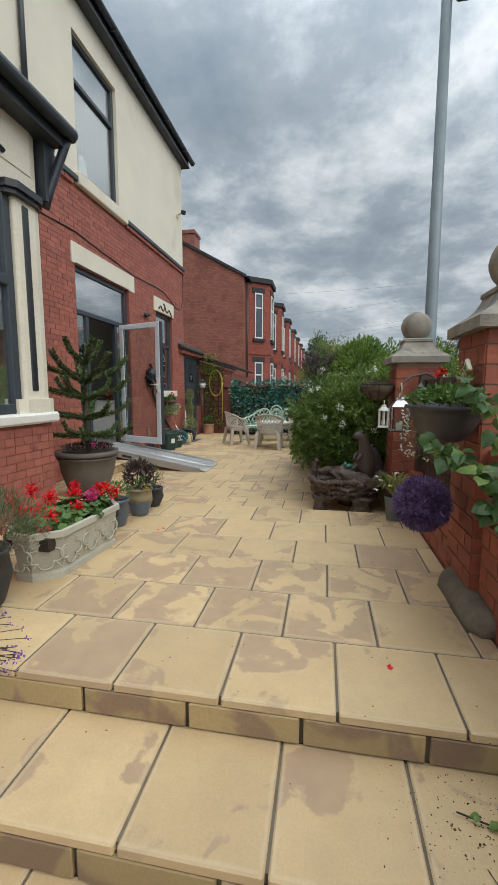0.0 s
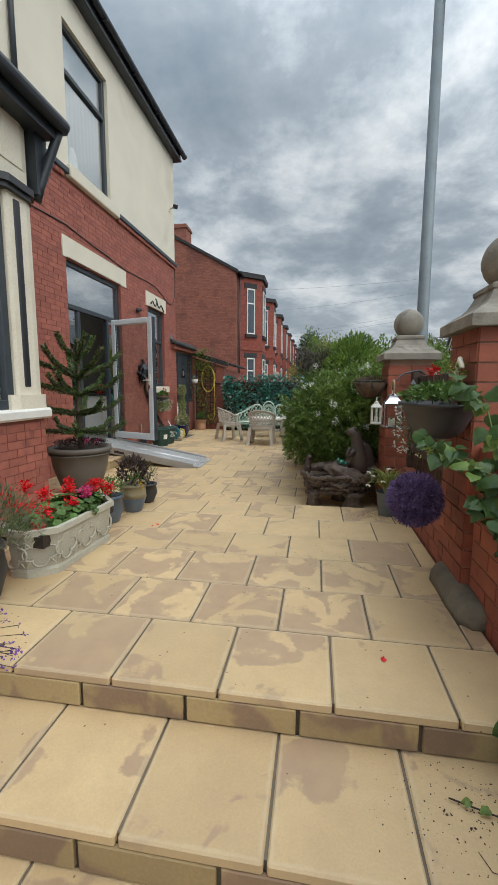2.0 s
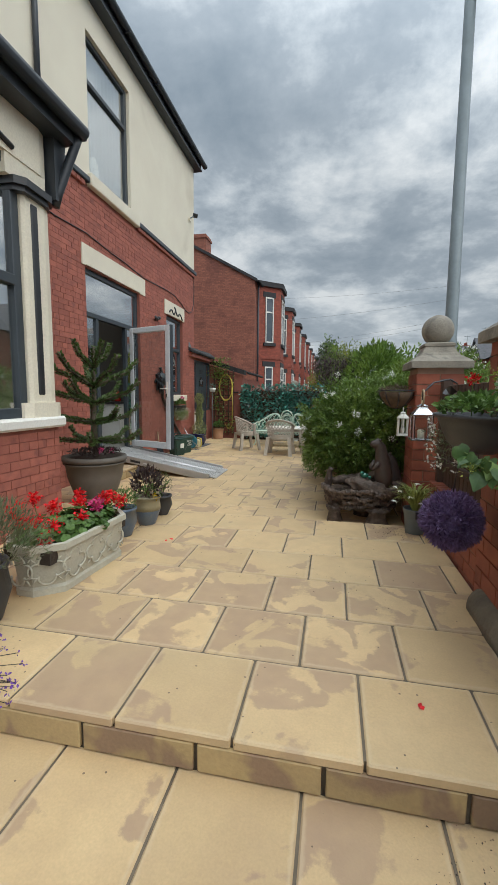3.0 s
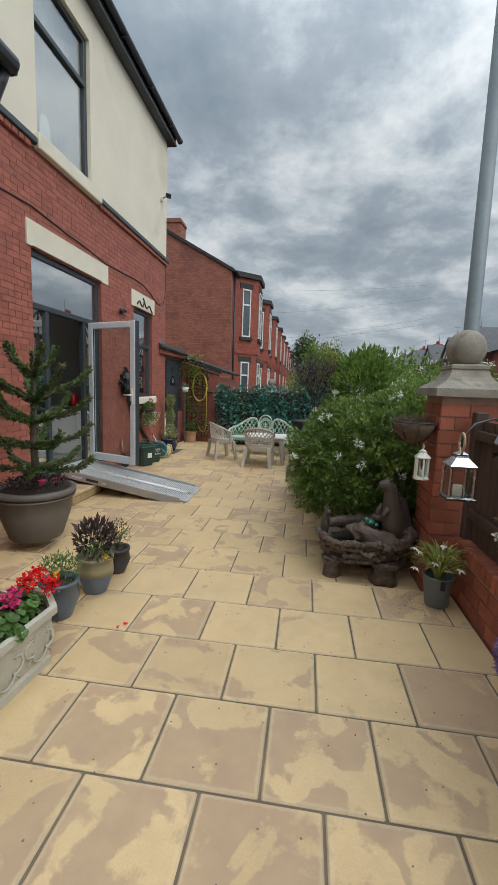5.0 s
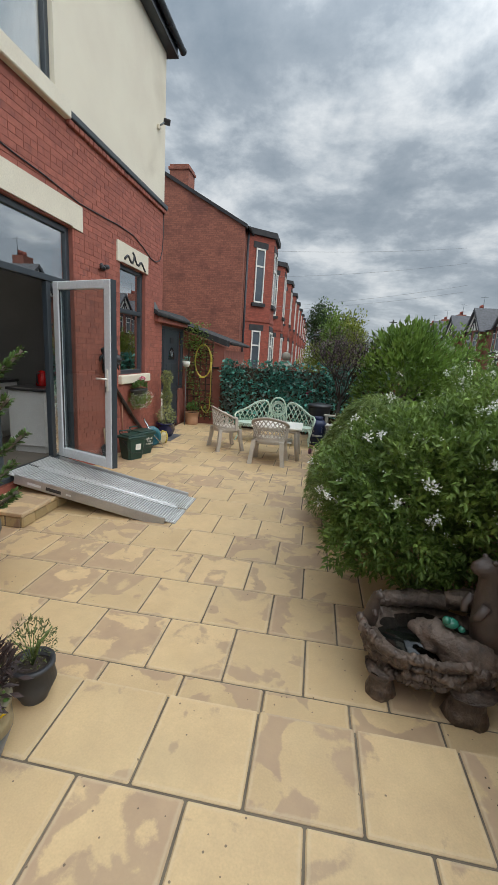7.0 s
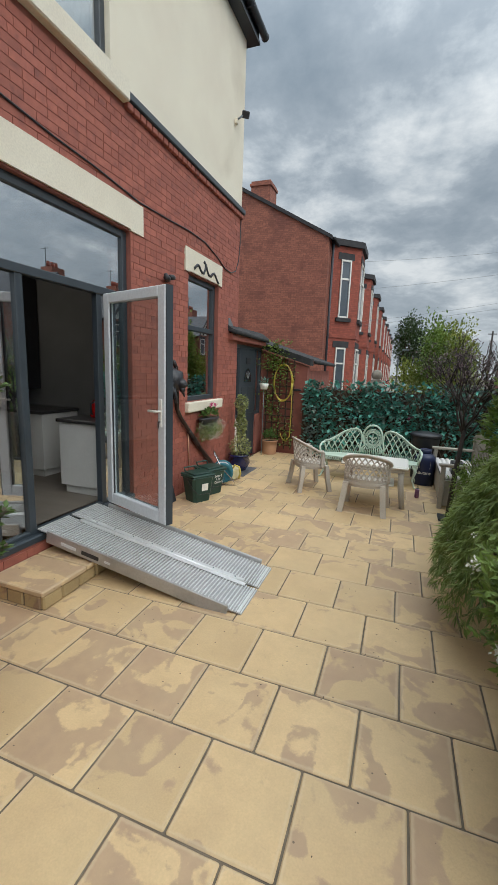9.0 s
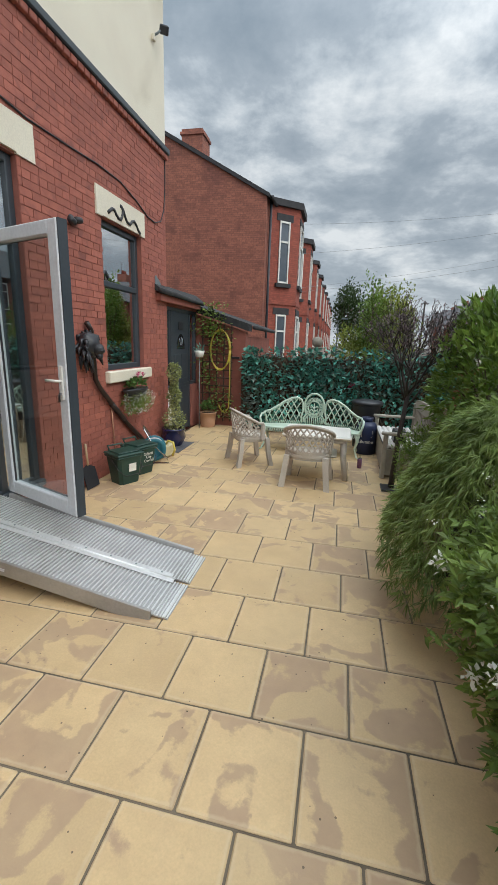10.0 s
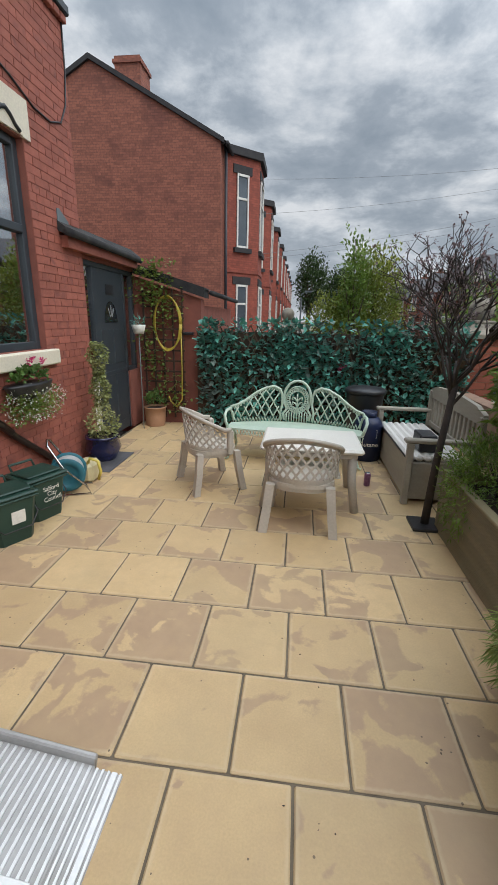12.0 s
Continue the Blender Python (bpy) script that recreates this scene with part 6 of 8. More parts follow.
part("foliage", Shape().leaves(pts, ways, 0.085, 0.0085, 0.1, 0.12), L_ACER, acer)["kind"] = "stuff"

laurel = thing("laurel_bush", 1.12, 7.55, FAR, label="tall glossy green laurel bush above the planter", category="bush")
limbs(laurel, (0.1, 0.0, 0.0), (0.0, 0.0, 1.4), (0.6, 0.6, 0.9), 12, 0.05, M_BARK, 12)
crown(laurel, 5200, (0.05, 0.0, 1.45), (0.68, 0.75, 0.86), 0.11, 0.048, L_LAUREL, seed=51, up=0.5, spread=0.6, lumps=0.22, shell=0.45)
crown(laurel, 800, (0.05, -0.1, 2.0), (0.4, 0.5, 0.36), 0.11, 0.045, L_LAUREL, seed=52, up=1.4, spread=0.4, lumps=0.4, shell=0.6)

planter = thing("decking_planter", 0.33, 5.95, FAR, label="ribbed decking wood planter with soil", category="planter")
plank = Shape()
for k in range(9):
    plank.prism([(0.0, 0.0 + 0.0135 * k), (-0.006, 0.003 + 0.0135 * k), (-0.006, 0.0105 + 0.0135 * k), (0.0, 0.0135 * (k + 1)), (0.026, 0.0135 * (k + 1)), (0.026, 0.0135 * k)], "y", 0, 2.05)
for k in range(4):
    part("plank", plank, M_DECK, planter).matrix_basis = pose(0, 0, 0.005 + 0.1245 * k)
    part("end_plank", Shape().box(0.03, 0.62, 2.02, 2.05, 0.005 + 0.1245 * k, 0.125 + 0.1245 * k), M_DECK, planter)
part("back_board", Shape().box(0.62, 0.65, 0, 2.05, 0, 0.5), M_DECK, planter)
part("top_rail", Shape().rbox(-0.01, 0.06, 0, 2.05, 0.502, 0.525, 0.005), M_DECK, planter)
part("soil", Shape().box(0.03, 0.62, 0.0, 2.02, 0.05, 0.42), M_SOIL, planter)
fern = thing("planter_shrub", 0.62, 7.72, FAR + 0.42, label="fresh green feathery shrub in the decking planter", category="bush")
limbs(fern, (0, 0, 0), (0, 0, 0.15), (0.25, 0.25, 0.2), 10, 0.012, M_TWIG, 15)
crown(fern, 3600, (-0.02, 0.0, 0.2), (0.36, 0.34, 0.27), 0.042, 0.014, L_LAUREL, seed=61, lumps=0.35, low=-0.6)
crown(fern, 700, (-0.28, -0.1, 0.0), (0.12, 0.25, 0.28), 0.042, 0.014, L_LAUREL, seed=62, lumps=0.3, droop=0.3)
pk = thing("picket_edging", 1.0, 6.9, FAR + 0.38, label="small white pointed picket edging in the planter", category="edging")
for k in range(6):
    part("picket", Shape().prism([(0.0, 0), (0.075, 0), (0.075, 0.22), (0.0375, 0.27), (0.0, 0.22)], "x", 0, 0.018), M_CREAM, pk).matrix_basis = pose(0, 0.10 * k, 0)
part("rail", Shape().box(0.018, 0.035, 0, 0.58, 0.08, 0.12), M_CREAM, pk)
dol = thing("mirror_ornament", 0.78, 7.12, FAR + 0.42, label="polished steel leaping fish garden ornament", category="ornament")
part("figure", Shape().tube([(0, -0.06, 0.02), (0.0, -0.02, 0.16), (0.0, 0.05, 0.24), (0, 0.13, 0.22), (0, 0.17, 0.14)], [0.02, 0.045, 0.055, 0.04, 0.012], 12), M_CHROME, dol)
part("base", Shape().ball((0, 0, 0.05), 0.075, 16, 10), M_CHROME, dol)

# artificial blossom tree
faux = thing("artificial_blossom_tree", 0.25, 8.02, FAR, label="dark artificial light-up blossom tree on a square base", category="artificial tree")
part("base", Shape().rbox(-0.12, 0.12, -0.12, 0.12, 0, 0.03, 0.006), M_BLACK, faux)
part("trunk", Shape().tube([(0, 0, 0.02), (0.02, 0, 0.6), (0.065, 0, 1.2)], [0.036, 0.03, 0.025], 8), M_TWIG, faux)
M_BUD = material("dusky_pink_blossom", (0.22, 0.16, 0.17), (0.16, 0.11, 0.12), rough=0.6, bump=0.0)
rt = random.Random(77)
buds = []
tw = [Shape() for _ in range(9)]


def grow(s, p, d, l, r, depth):
    q = p + d * l
    mid = p.lerp(q, 0.5) + Vector((rt.gauss(0, 0.02), rt.gauss(0, 0.02), rt.gauss(0, 0.01)))
    s.tube([p, mid, q], [r, r * 0.85, r * 0.7], 5)
    if depth == 0:
        buds.append(tuple(q))
        return
    for _ in range(3 if depth > 1 else 2):
        dd = (d + Vector((rt.gauss(0, 0.5), rt.gauss(0, 0.5), rt.gauss(0.18, 0.3)))).normalized()
        grow(s, q, dd, l * rt.uniform(0.62, 0.9), r * 0.66, depth - 1)
        if depth <= 2:
            buds.append(tuple(mid))


for k, s in enumerate(tw):
    a = 2 * math.pi * k / 9
    grow(s, Vector((0.035 + 0.004 * k, 0, 1.0 + 0.028 * k)), Vector((math.cos(a) * 0.45 + 0.14, math.sin(a) * 0.6, 0.95)).normalized(), 0.36, 0.014, 4)
    part("branch", s, M_TWIG, faux)
part("blossoms", flower_heads(Shape(), buds, 5, 0.012, 0.018), M_BUD, faux, "small dusky blossoms")["kind"] = "stuff"

# artificial ivy screen
screen = thing("ivy_screen", 0, 10.86, FAR, label="expanding trellis screen of artificial teal ivy leaves", category="screen")
lat = Shape()
for k in range(36):
    x = -2.5 + 0.115 * k
    lat.bar((max(x, -2.26), 0, 0.05 + max(0, -2.26 - x) * 2.2), (min(x + 0.68, 1.45), 0, 1.55 if x + 0.68 < 1.45 else 1.55 - (x + 0.68 - 1.45) * 2.2), 0.018, 0.006, (0, 1, 0))
    lat.bar((min(x + 0.68, 1.45), 0.008, 0.05), (max(x, -2.26), 0.008, 1.55), 0.018, 0.006, (0, 1, 0))
part("trellis", lat, material("weathered_willow", (0.19, 0.13, 0.09), (0.12, 0.085, 0.06), rough=0.85, scale=9, bump=0.3), screen)
for k in range(5):
    part("post", Shape().rbox(-0.03, 0.03, 0.03, 0.08, 0, 1.5, 0.006), M_WOODFENCE, screen).matrix_basis = pose(-2.2 + 0.9 * k, 0, 0)
q = np.random.default_rng(5)
for mat, n, sd in ((L_FAUX, 2900, 1), (L_FAUXDARK, 1900, 2)):
    x = q.uniform(-2.33, 1.5, n * 2)
    z = q.uniform(0.10, 1.63, n * 2)
    w = np.array([0.5 + 0.5 * noise.noise(Vector((a * 1.6, b * 2.2, sd * 9.0))) for a, b in zip(x, z)])
    sel = np.argsort(-(w + q.random(n * 2) * 0.7))[:n]
    pts = np.stack([x[sel], q.uniform(-0.07, 0.02, n), z[sel]], 1)
    ways = np.stack([q.normal(size=n) * 0.7, -0.35 - 0.5 * q.random(n), q.normal(size=n) * 0.6 + 0.15], 1)
    part("leaves", Shape().leaves(pts, ways, 0.112, 0.07, 0.12), mat, screen)["kind"] = "stuff"
part("pink_flower", flower_heads(Shape(), [(-0.28, -0.09, 1.0), (-0.22, -0.09, 1.02)], 20, 0.04, 0.03), M_PETALPINK, screen)
structure("yard_fence", Shape().box(-2.4, 1.5, 10.95, 11.0, -0.3, 1.35), M_WOODFENCE, "dark timber fence behind the ivy screen", "fence")

# climbing ivy on a trellis, tan pot
trel = thing("wall_trellis", -3.28, 11.06, FAR, label="brown timber trellis with climbing green ivy", category="trellis")
for k in range(5):
    part("upright", Shape().box(0.02 + 0.15 * k, 0.045 + 0.15 * k, -0.02, 0.0, 0.1, 2.05), M_WOODFENCE, trel)
for k in range(12):
    part("crosspiece", Shape().box(0.0, 0.67, -0.035, -0.0205, 0.18 + 0.16 * k, 0.205 + 0.16 * k), M_WOODFENCE, trel)
q = np.random.default_rng(9)
zz = np.concatenate([q.uniform(0.2, 1.9, 420), q.uniform(1.8, 2.45, 420)])
xx = np.concatenate([0.30 + 0.2 * np.sin(zz[:420] * 4) + q.normal(size=420) * 0.13, 0.20 + q.normal(size=420) * 0.17])
part("ivy", Shape().leaves(np.stack([xx, q.uniform(-0.12, -0.03, 840), zz], 1), np.stack([q.normal(size=840), -np.ones(840) * 0.6, q.normal(size=840) * 0.6], 1), 0.06, 0.05, 0.1), L_IVY, trel)["kind"] = "stuff"
tan = thing("tan_pot", -3.07, 10.88, FAR, label="tan clay pot with small green plant under the trellis", category="potted plant")
pot(tan, 0.17, 0.145, 0.30, material("tan_clay", (0.48, 0.27, 0.16), (0.42, 0.23, 0.14), rough=0.7, scale=5, bump=0.1), rim=0.012)
crown(tan, 320, (0, 0, 0.38), (0.15, 0.15, 0.16), 0.05, 0.025, L_GERANIUM, seed=71, low=-0.3, up=0.8)

ivy = thing("variegated_ivy_column", -3.12, 9.17, FAR, label="column of variegated ivy in a glossy blue pot", category="potted plant")
pot(ivy, 0.185, 0.14, 0.29, material("cobalt_glaze", (0.012, 0.016, 0.085), (0.01, 0.012, 0.05), rough=0.2, scale=4, bump=0.03, coat=0.6), rim=0.018, belly=0.045)
n = 2300
zz = rng.uniform(0.26, 1.35, n)
rad = 0.075 + 0.11 * np.clip((0.75 - zz) / 0.5, 0, 1) + 0.03 * np.sin(zz * 17)
an = rng.uniform(0, 2 * math.pi, n)
pts = np.stack([np.cos(an) * rad * rng.uniform(0.5, 1.15, n) + 0.02, np.sin(an) * rad * rng.uniform(0.5, 1.15, n), zz], 1)
part("ivy", Shape().leaves(pts, np.stack([np.cos(an), np.sin(an), rng.normal(size=n) * 0.5 - 0.2], 1) + rng.normal(size=(n, 3)) * 0.5, 0.038, 0.03, 0.1), L_VARIEGATED, ivy)["kind"] = "stuff"
solid("slate_base", Shape().rbox(-3.34, -2.86, 8.75, 9.45, FAR, FAR + 0.012, 0.004), M_SLATE, "dark slate tile under the blue pot", "tile")
bpy.data.objects["variegated_ivy_column"].location.z = FAR + 0.012

# hanging half basket under the small window
hb = thing("wall_basket", W, 8.13, 0.70, label="black wall trough with pink geranium and white trailing flowers", category="wall planter")
part("trough", Shape().lathe([(0.06, 0.12), (0.13, 0.16), (0.16, 0.24), (0.165, 0.25)], (0.12, 0, 0), 20, sx=0.7, sy=1.9), M_BLACK, hb)
part("bracket", Shape().bar((0.005, -0.2, 0.22), (0.1, -0.2, 0.22), 0.02, 0.006).bar((0.005, 0.2, 0.22), (0.1, 0.2, 0.22), 0.02, 0.006), M_BLACK, hb)
crown(hb, 260, (0.12, 0.0, 0.30), (0.1, 0.22, 0.09), 0.045, 0.035, L_GERANIUM, seed=81, low=-0.2, name="geranium_leaves")
for at in ((0.16, -0.02, 0.44), (0.14, 0.05, 0.45), (0.12, 0.22, 0.42)):
    part("pink_head", flower_heads(Shape(), [at], 34, 0.03, 0.022), M_PETALPINK, hb)
crown(hb, 1500, (0.14, 0.02, 0.07), (0.12, 0.38, 0.16), 0.03, 0.02, L_IVY, seed=82, name="trailing_leaves", shell=0.9)
p, d = cloud_points(330, (0.16, 0.02, 0.07), (0.15, 0.42, 0.18), 0.4, 0.2, 83, -1)
part("white_flowers", flower_heads(Shape(), p, 3, 0.008, 0.014), M_PETALWHITE, hb)["kind"] = "stuff"

# white flowering plant in a galvanised bucket
bk = thing("bucket_plant", 1.11, 2.60, 0.0, label="galvanised bucket with strappy leaves and white flowers", category="potted plant")
part("bucket", Shape().lathe([(0.075, 0), (0.078, 0.004), (0.102, 0.215), (0.108, 0.22), (0.108, 0.226), (0.098, 0.226), (0.09, 0.19)], n=24), M_STEEL, bk)
part("handle_ear", Shape().rbox(-0.015, 0.015, -0.112, -0.1, 0.15, 0.215, 0.003), M_BLACK, bk)
part("soil", Shape().lathe([(0.092, 0.185), (0.01, 0.19)], n=20), M_SOIL, bk)
n = 150
an = rng.uniform(0, 6.28, n)
blades = Shape()
for a in an:
    l, h = rng.uniform(0.10, 0.24), rng.uniform(0.14, 0.30)
    c, s = math.cos(a), math.sin(a)
    w = 0.007
    ts = [0, 0.3, 0.6, 0.85, 1.0]
    row = [(c * l * t * t ** 0.5 + 0.02 * c, s * l * t * t ** 0.5 + 0.02 * s, 0.19 + h * (1.6 * t - 0.85 * t * t * t)) for t in ts]
    vs = []
    for t, (x, y, z) in zip(ts, row):
        k = w * (1 - t ** 3)
        vs += [(x - s * k, y + c * k, z), (x + s * k, y - c * k, z)]
    blades.add(vs, [(2 * i, 2 * i + 1, 2 * i + 3, 2 * i + 2) for i in range(4)])
part("blades", blades, leaf_material("strappy_leaf", (0.36, 0.38, 0.11), (0.22, 0.27, 0.07)), bk)["kind"] = "stuff"
for a, l, z in ((3.4, 0.2, 0.43), (3.0, 0.14, 0.38), (4.2, 0.15, 0.36), (5.2, 0.18, 0.34), (5.9, 0.22, 0.37), (4.6, 0.08, 0.47), (0.3, 0.2, 0.42), (3.7, 0.24, 0.32), (5.0, 0.1, 0.30)):
    c = (l * math.cos(a), l * math.sin(a), z)
    d = np.stack([np.cos(np.arange(6) * 1.047), np.sin(np.arange(6) * 1.047), np.full(6, -0.5)], 1)
    part("white_flower", Shape().leaves(np.repeat([c], 6, 0), d, 0.04, 0.016, 0.1), M_PETALWHITE, bk)


# ---------------------------------------------------------------- far houses, trees, wires
def street_house(x, y):
    h = thing("street_house", x, y, -0.3, label="red brick house with a timbered gable across the street", category="house", group="houses across the street")
    part("wall", Shape().box(0, 7, 0, 7.0, 0, 5.3), M_FARBRICK, h)
    part("roof", Shape().prism([(-0.3, 5.2), (3.5, 7.6), (7.3, 5.2)], "y", 0, 7.0), M_SLATE, h)
    g = part("gable", Shape().prism([(1.0, 5.3), (5.0, 5.3), (3.0, 7.2)], "x", -0.55, 2.5), M_WHITE, h, "white timbered gable")
    part("gable_roof", Shape().prism([(0.7, 5.1), (3.0, 7.35), (5.3, 5.1), (5.0, 5.1), (3.0, 7.1), (1.0, 5.1)], "x", -0.75, 2.6), M_SLATE, h)
    part("bay", Shape().box(-0.5, 0, 1.2, 4.8, 0, 5.3), M_FARBRICK, h)
    for a, b in (((-0.57, 3.0, 5.3), (-0.57, 3.0, 7.0)), ((-0.57, 2.1, 5.3), (-0.57, 2.9, 6.3)), ((-0.57, 3.9, 5.3), (-0.57, 3.1, 6.3))):
        part("timber", Shape().bar(a, b, 0.14, 0.04, (1, 0, 0)), M_SOOT, g)
    for z, hh in ((0.9, 1.6), (3.3, 1.6)):
        far_window(h, pose(-0.5, 2.1, z, 0, 0, 90), 1.0, hh)
        far_window(h, pose(-0.5, 3.9, z, 0, 0, 90), 1.0, hh)
        far_window(h, pose(0.0, 6.0, z, 0, 0, 90), 0.9, hh)
    c = part("chimney", Shape().box(3.0, 4.0, 6.3, 7.5, 6.5, 8.6), M_FARBRICK, h)
    for k in range(3):
        part("chimney_pot", Shape().lathe([(0.14, 8.6), (0.11, 9.0)], (3.5, 6.5 + 0.35 * k, 0), 8), M_OFAR, c)
    part("aerial", Shape().tube([(3.5, 6.3, 8.6), (3.5, 6.3, 9.9)], 0.03, 5).tube([(3.1, 6.3, 9.8), (3.9, 6.3, 9.8)], 0.02, 5), M_STEEL, c)
    return h


one = street_house(14.5, 20)
for k in range(1, 9):
    copy_thing(one, pose(14.5, 20 + 7.0 * k, -0.3))
for k in range(1, 4):
    copy_thing(one, pose(14.5, 20 - 7.0 * k, -0.3))
pole = thing("telegraph_pole", 9.5, 62, -0.3, label="dark wooden telegraph pole along the street", category="pole")
part("pole", Shape().tube([(0, 0, 0), (0, 0, 7.6)], [0.14, 0.10], 8), M_TWIG, pole)
part("crossbar", Shape().box(-0.5, 0.5, -0.05, 0.05, 7.2, 7.3), M_TWIG, pole)
slim = thing("street_lamp", -0.9, 36, -0.3, label="distant grey street lamp", category="street lamp")
part("column", Shape().tube([(0, 0, 0), (0, 0, 3.6), (0.3, 0, 3.75)], [0.07, 0.05, 0.04], 8), M_STEEL, slim)
part("lamp_head", Shape().rbox(0.2, 0.7, -0.12, 0.12, 3.7, 3.82, 0.03), M_STEEL, slim)


def far_tree(name, x, y, z0, centre_z, radii, n, leaf, mat, seed, label, r0=0.18, lumps=0.4):
    t = thing(name, x, y, z0, label=label, category="tree")
    limbs(t, (0, 0, 0), (0, 0, centre_z), radii, 9, r0, M_BARK, seed)
    for k in range(3):
        off = (rr.uniform(-0.35, 0.35) * radii[0], rr.uniform(-0.35, 0.35) * radii[1], centre_z + rr.uniform(-0.25, 0.3) * radii[2])
        crown(t, n // 3, off, tuple(r * rr.uniform(0.7, 0.9) for r in radii), leaf, leaf * 0.5, mat, seed=seed + k, lumps=lumps, shell=0.6)
    return t


far_tree("street_tree", -0.35, 37, -0.3, 3.9, (1.35, 1.3, 2.3), 4200, 0.22, L_FARTREE, 101, "tall dark green street tree")
far_tree("street_tree", 2.0, 41, -0.3, 3.7, (1.5, 1.3, 1.9), 3600, 0.24, L_FARTREE, 111, "rounded dark green street tree")
far_tree("golden_shrub", -0.05, 14.6, -0.2, 1.35, (0.75, 0.7, 0.95), 6500, 0.085, L_YELLOW, 121, "golden green privet shrub beyond the screen", 0.05)
far_tree("golden_shrub", 0.75, 14.9, -0.2, 2.0, (0.7, 0.7, 1.45), 9000, 0.085, L_YELLOW, 131, "tall golden green privet beyond the screen", 0.06, 0.4)
far_tree("green_shrub", 0.25, 14.2, -0.2, 2.3, (0.36, 0.36, 1.25), 1800, 0.10, L_LAUREL, 141, "upright green laurel shoots beyond the screen", 0.05, 0.6)
far_tree("hedge_shrub", 1.9, 8.3, -0.26, 1.35, (0.75, 1.7, 1.15), 9000, 0.085, L_LAUREL, 151, "broad green hedge outside the boundary wall", 0.05, 0.35)
far_tree("hedge_shrub", 2.4, 13.2, -0.26, 1.3, (0.8, 1.5, 1.2), 4500, 0.09, L_JASMINE, 161, "dark green hedge along the street", 0.05, 0.35)
M_WIRE = material("overhead_wire", (0.24, 0.25, 0.26), rough=0.7, bump=0.0)
for k, (z0, z1, x0, x1) in enumerate(((6.5, 7.3, -3.5, 6.5), (5.3, 6.6, -3.2, 6.6), (3.9, 5.6, -3.0, 6.8), (3.75, 5.3, -3.0, 6.8))):
    path = [(x0 + (x1 - x0) * t, 22 + 2 * t, z0 + (z1 - z0) * t - 0.5 * t * (1 - t)) for t in [i / 14 for i in range(15)]]
    solid("overhead_wire", Shape().tube(path, 0.005, 4), M_WIRE, "thin dark overhead wire across the street", "wire", group="overhead wires")

# ---------------------------------------------------------------- rock fountain with otters
M_ROCK = material("brown_resin_rock", (0.15, 0.105, 0.078), (0.065, 0.047, 0.037), rough=0.55, scale=22, bump=1.0, fine=55, third=(0.27, 0.20, 0.155), third_scale=13, third_mix=(0.55, 0.75))
M_OTTER = material("brown_resin_figure", (0.085, 0.06, 0.048), (0.06, 0.043, 0.036), rough=0.5, scale=8, bump=0.3, fine=70)
ft = thing("rock_fountain", 0.68, 3.30, FAR, label="brown resin rock and log pool fountain", category="fountain")


def log(a, b, r, seed, bend=0.03):
    q = random.Random(seed)
    a, b = Vector(a), Vector(b)
    pts, rs = [], []
    for k in range(28):
        t = k / 27
        pts.append(a.lerp(b, t) + Vector((q.uniform(-1, 1) * 0.003, q.uniform(-1, 1) * 0.003, bend * math.sin(t * 3.14) + q.uniform(-1, 1) * 0.003)))
        rs.append(r * (0.75 + 0.25 * math.sin(t * 3.14)) * q.uniform(0.85, 1.12))
    return Shape().tube(pts, rs, 12).rough(0.010, 30).rough(0.005, 80)


for k in range(40):
    row = k // 10
    a0 = math.pi * (0.93 + 1.18 * (k % 10) / 9) + 0.13 * (row % 2)
    a1 = a0 + 0.5
    rx, ry = 0.41 - 0.022 * row, 0.305 - 0.02 * row
    z = 0.335 - 0.055 * row
    part("log", log((rx * math.cos(a0), ry * math.sin(a0), z + 0.018 * math.sin(k * 2.1)), (rx * math.cos(a1), ry * math.sin(a1), z + 0.018 * math.cos(k * 1.7)), (0.024, 0.030, 0.020, 0.027)[k % 4], k, 0.012), M_ROCK, ft)
part("bowl", Shape().lathe([(0.20, 0.12), (0.28, 0.16), (0.345, 0.26), (0.375, 0.32), (0.34, 0.335), (0.29, 0.30), (0.05, 0.26)], (0, 0, 0), 40, sx=1.0, sy=0.76).rough(0.012, 18), M_ROCK, ft)
part("back_rim", log((-0.30, 0.22, 0.36), (0.36, 0.22, 0.40), 0.055, 31).tube([(0.1, 0.2, 0.44), (0.25, 0.2, 0.46), (0.4, 0.16, 0.4)], [0.05, 0.065, 0.05], 9), M_ROCK, ft)
part("foot", Shape().lathe([(0.085, 0), (0.07, 0.05), (0.06, 0.1), (0.10, 0.16)], (-0.27, -0.12, 0), 20).rough(0.014, 20), M_ROCK, ft)
part("foot", Shape().lathe([(0.12, 0), (0.10, 0.06), (0.085, 0.12), (0.14, 0.17)], (0.16, -0.20, 0), 20, sy=0.8).rough(0.014, 20), M_ROCK, ft)
part("foot", Shape().lathe([(0.11, 0), (0.1, 0.1), (0.12, 0.16)], (0.05, 0.18, 0), 20).rough(0.014, 20), M_ROCK, ft)
ledge_line = [(-0.14, -0.10, 0.44), (-0.06, -0.16, 0.42), (0.06, -0.20, 0.38), (0.18, -0.20, 0.34), (0.30, -0.16, 0.36), (0.40, -0.06, 0.42)]
ledge_r = [0.035, 0.07, 0.09, 0.085, 0.07, 0.045]
fine_line = [Vector(a).lerp(Vector(b), t / 5) for a, b in zip(ledge_line, ledge_line[1:]) for t in range(5)] + [Vector(ledge_line[-1])]
fine_r = [a + (b - a) * t / 5 for a, b in zip(ledge_r, ledge_r[1:]) for t in range(5)] + [ledge_r[-1]]
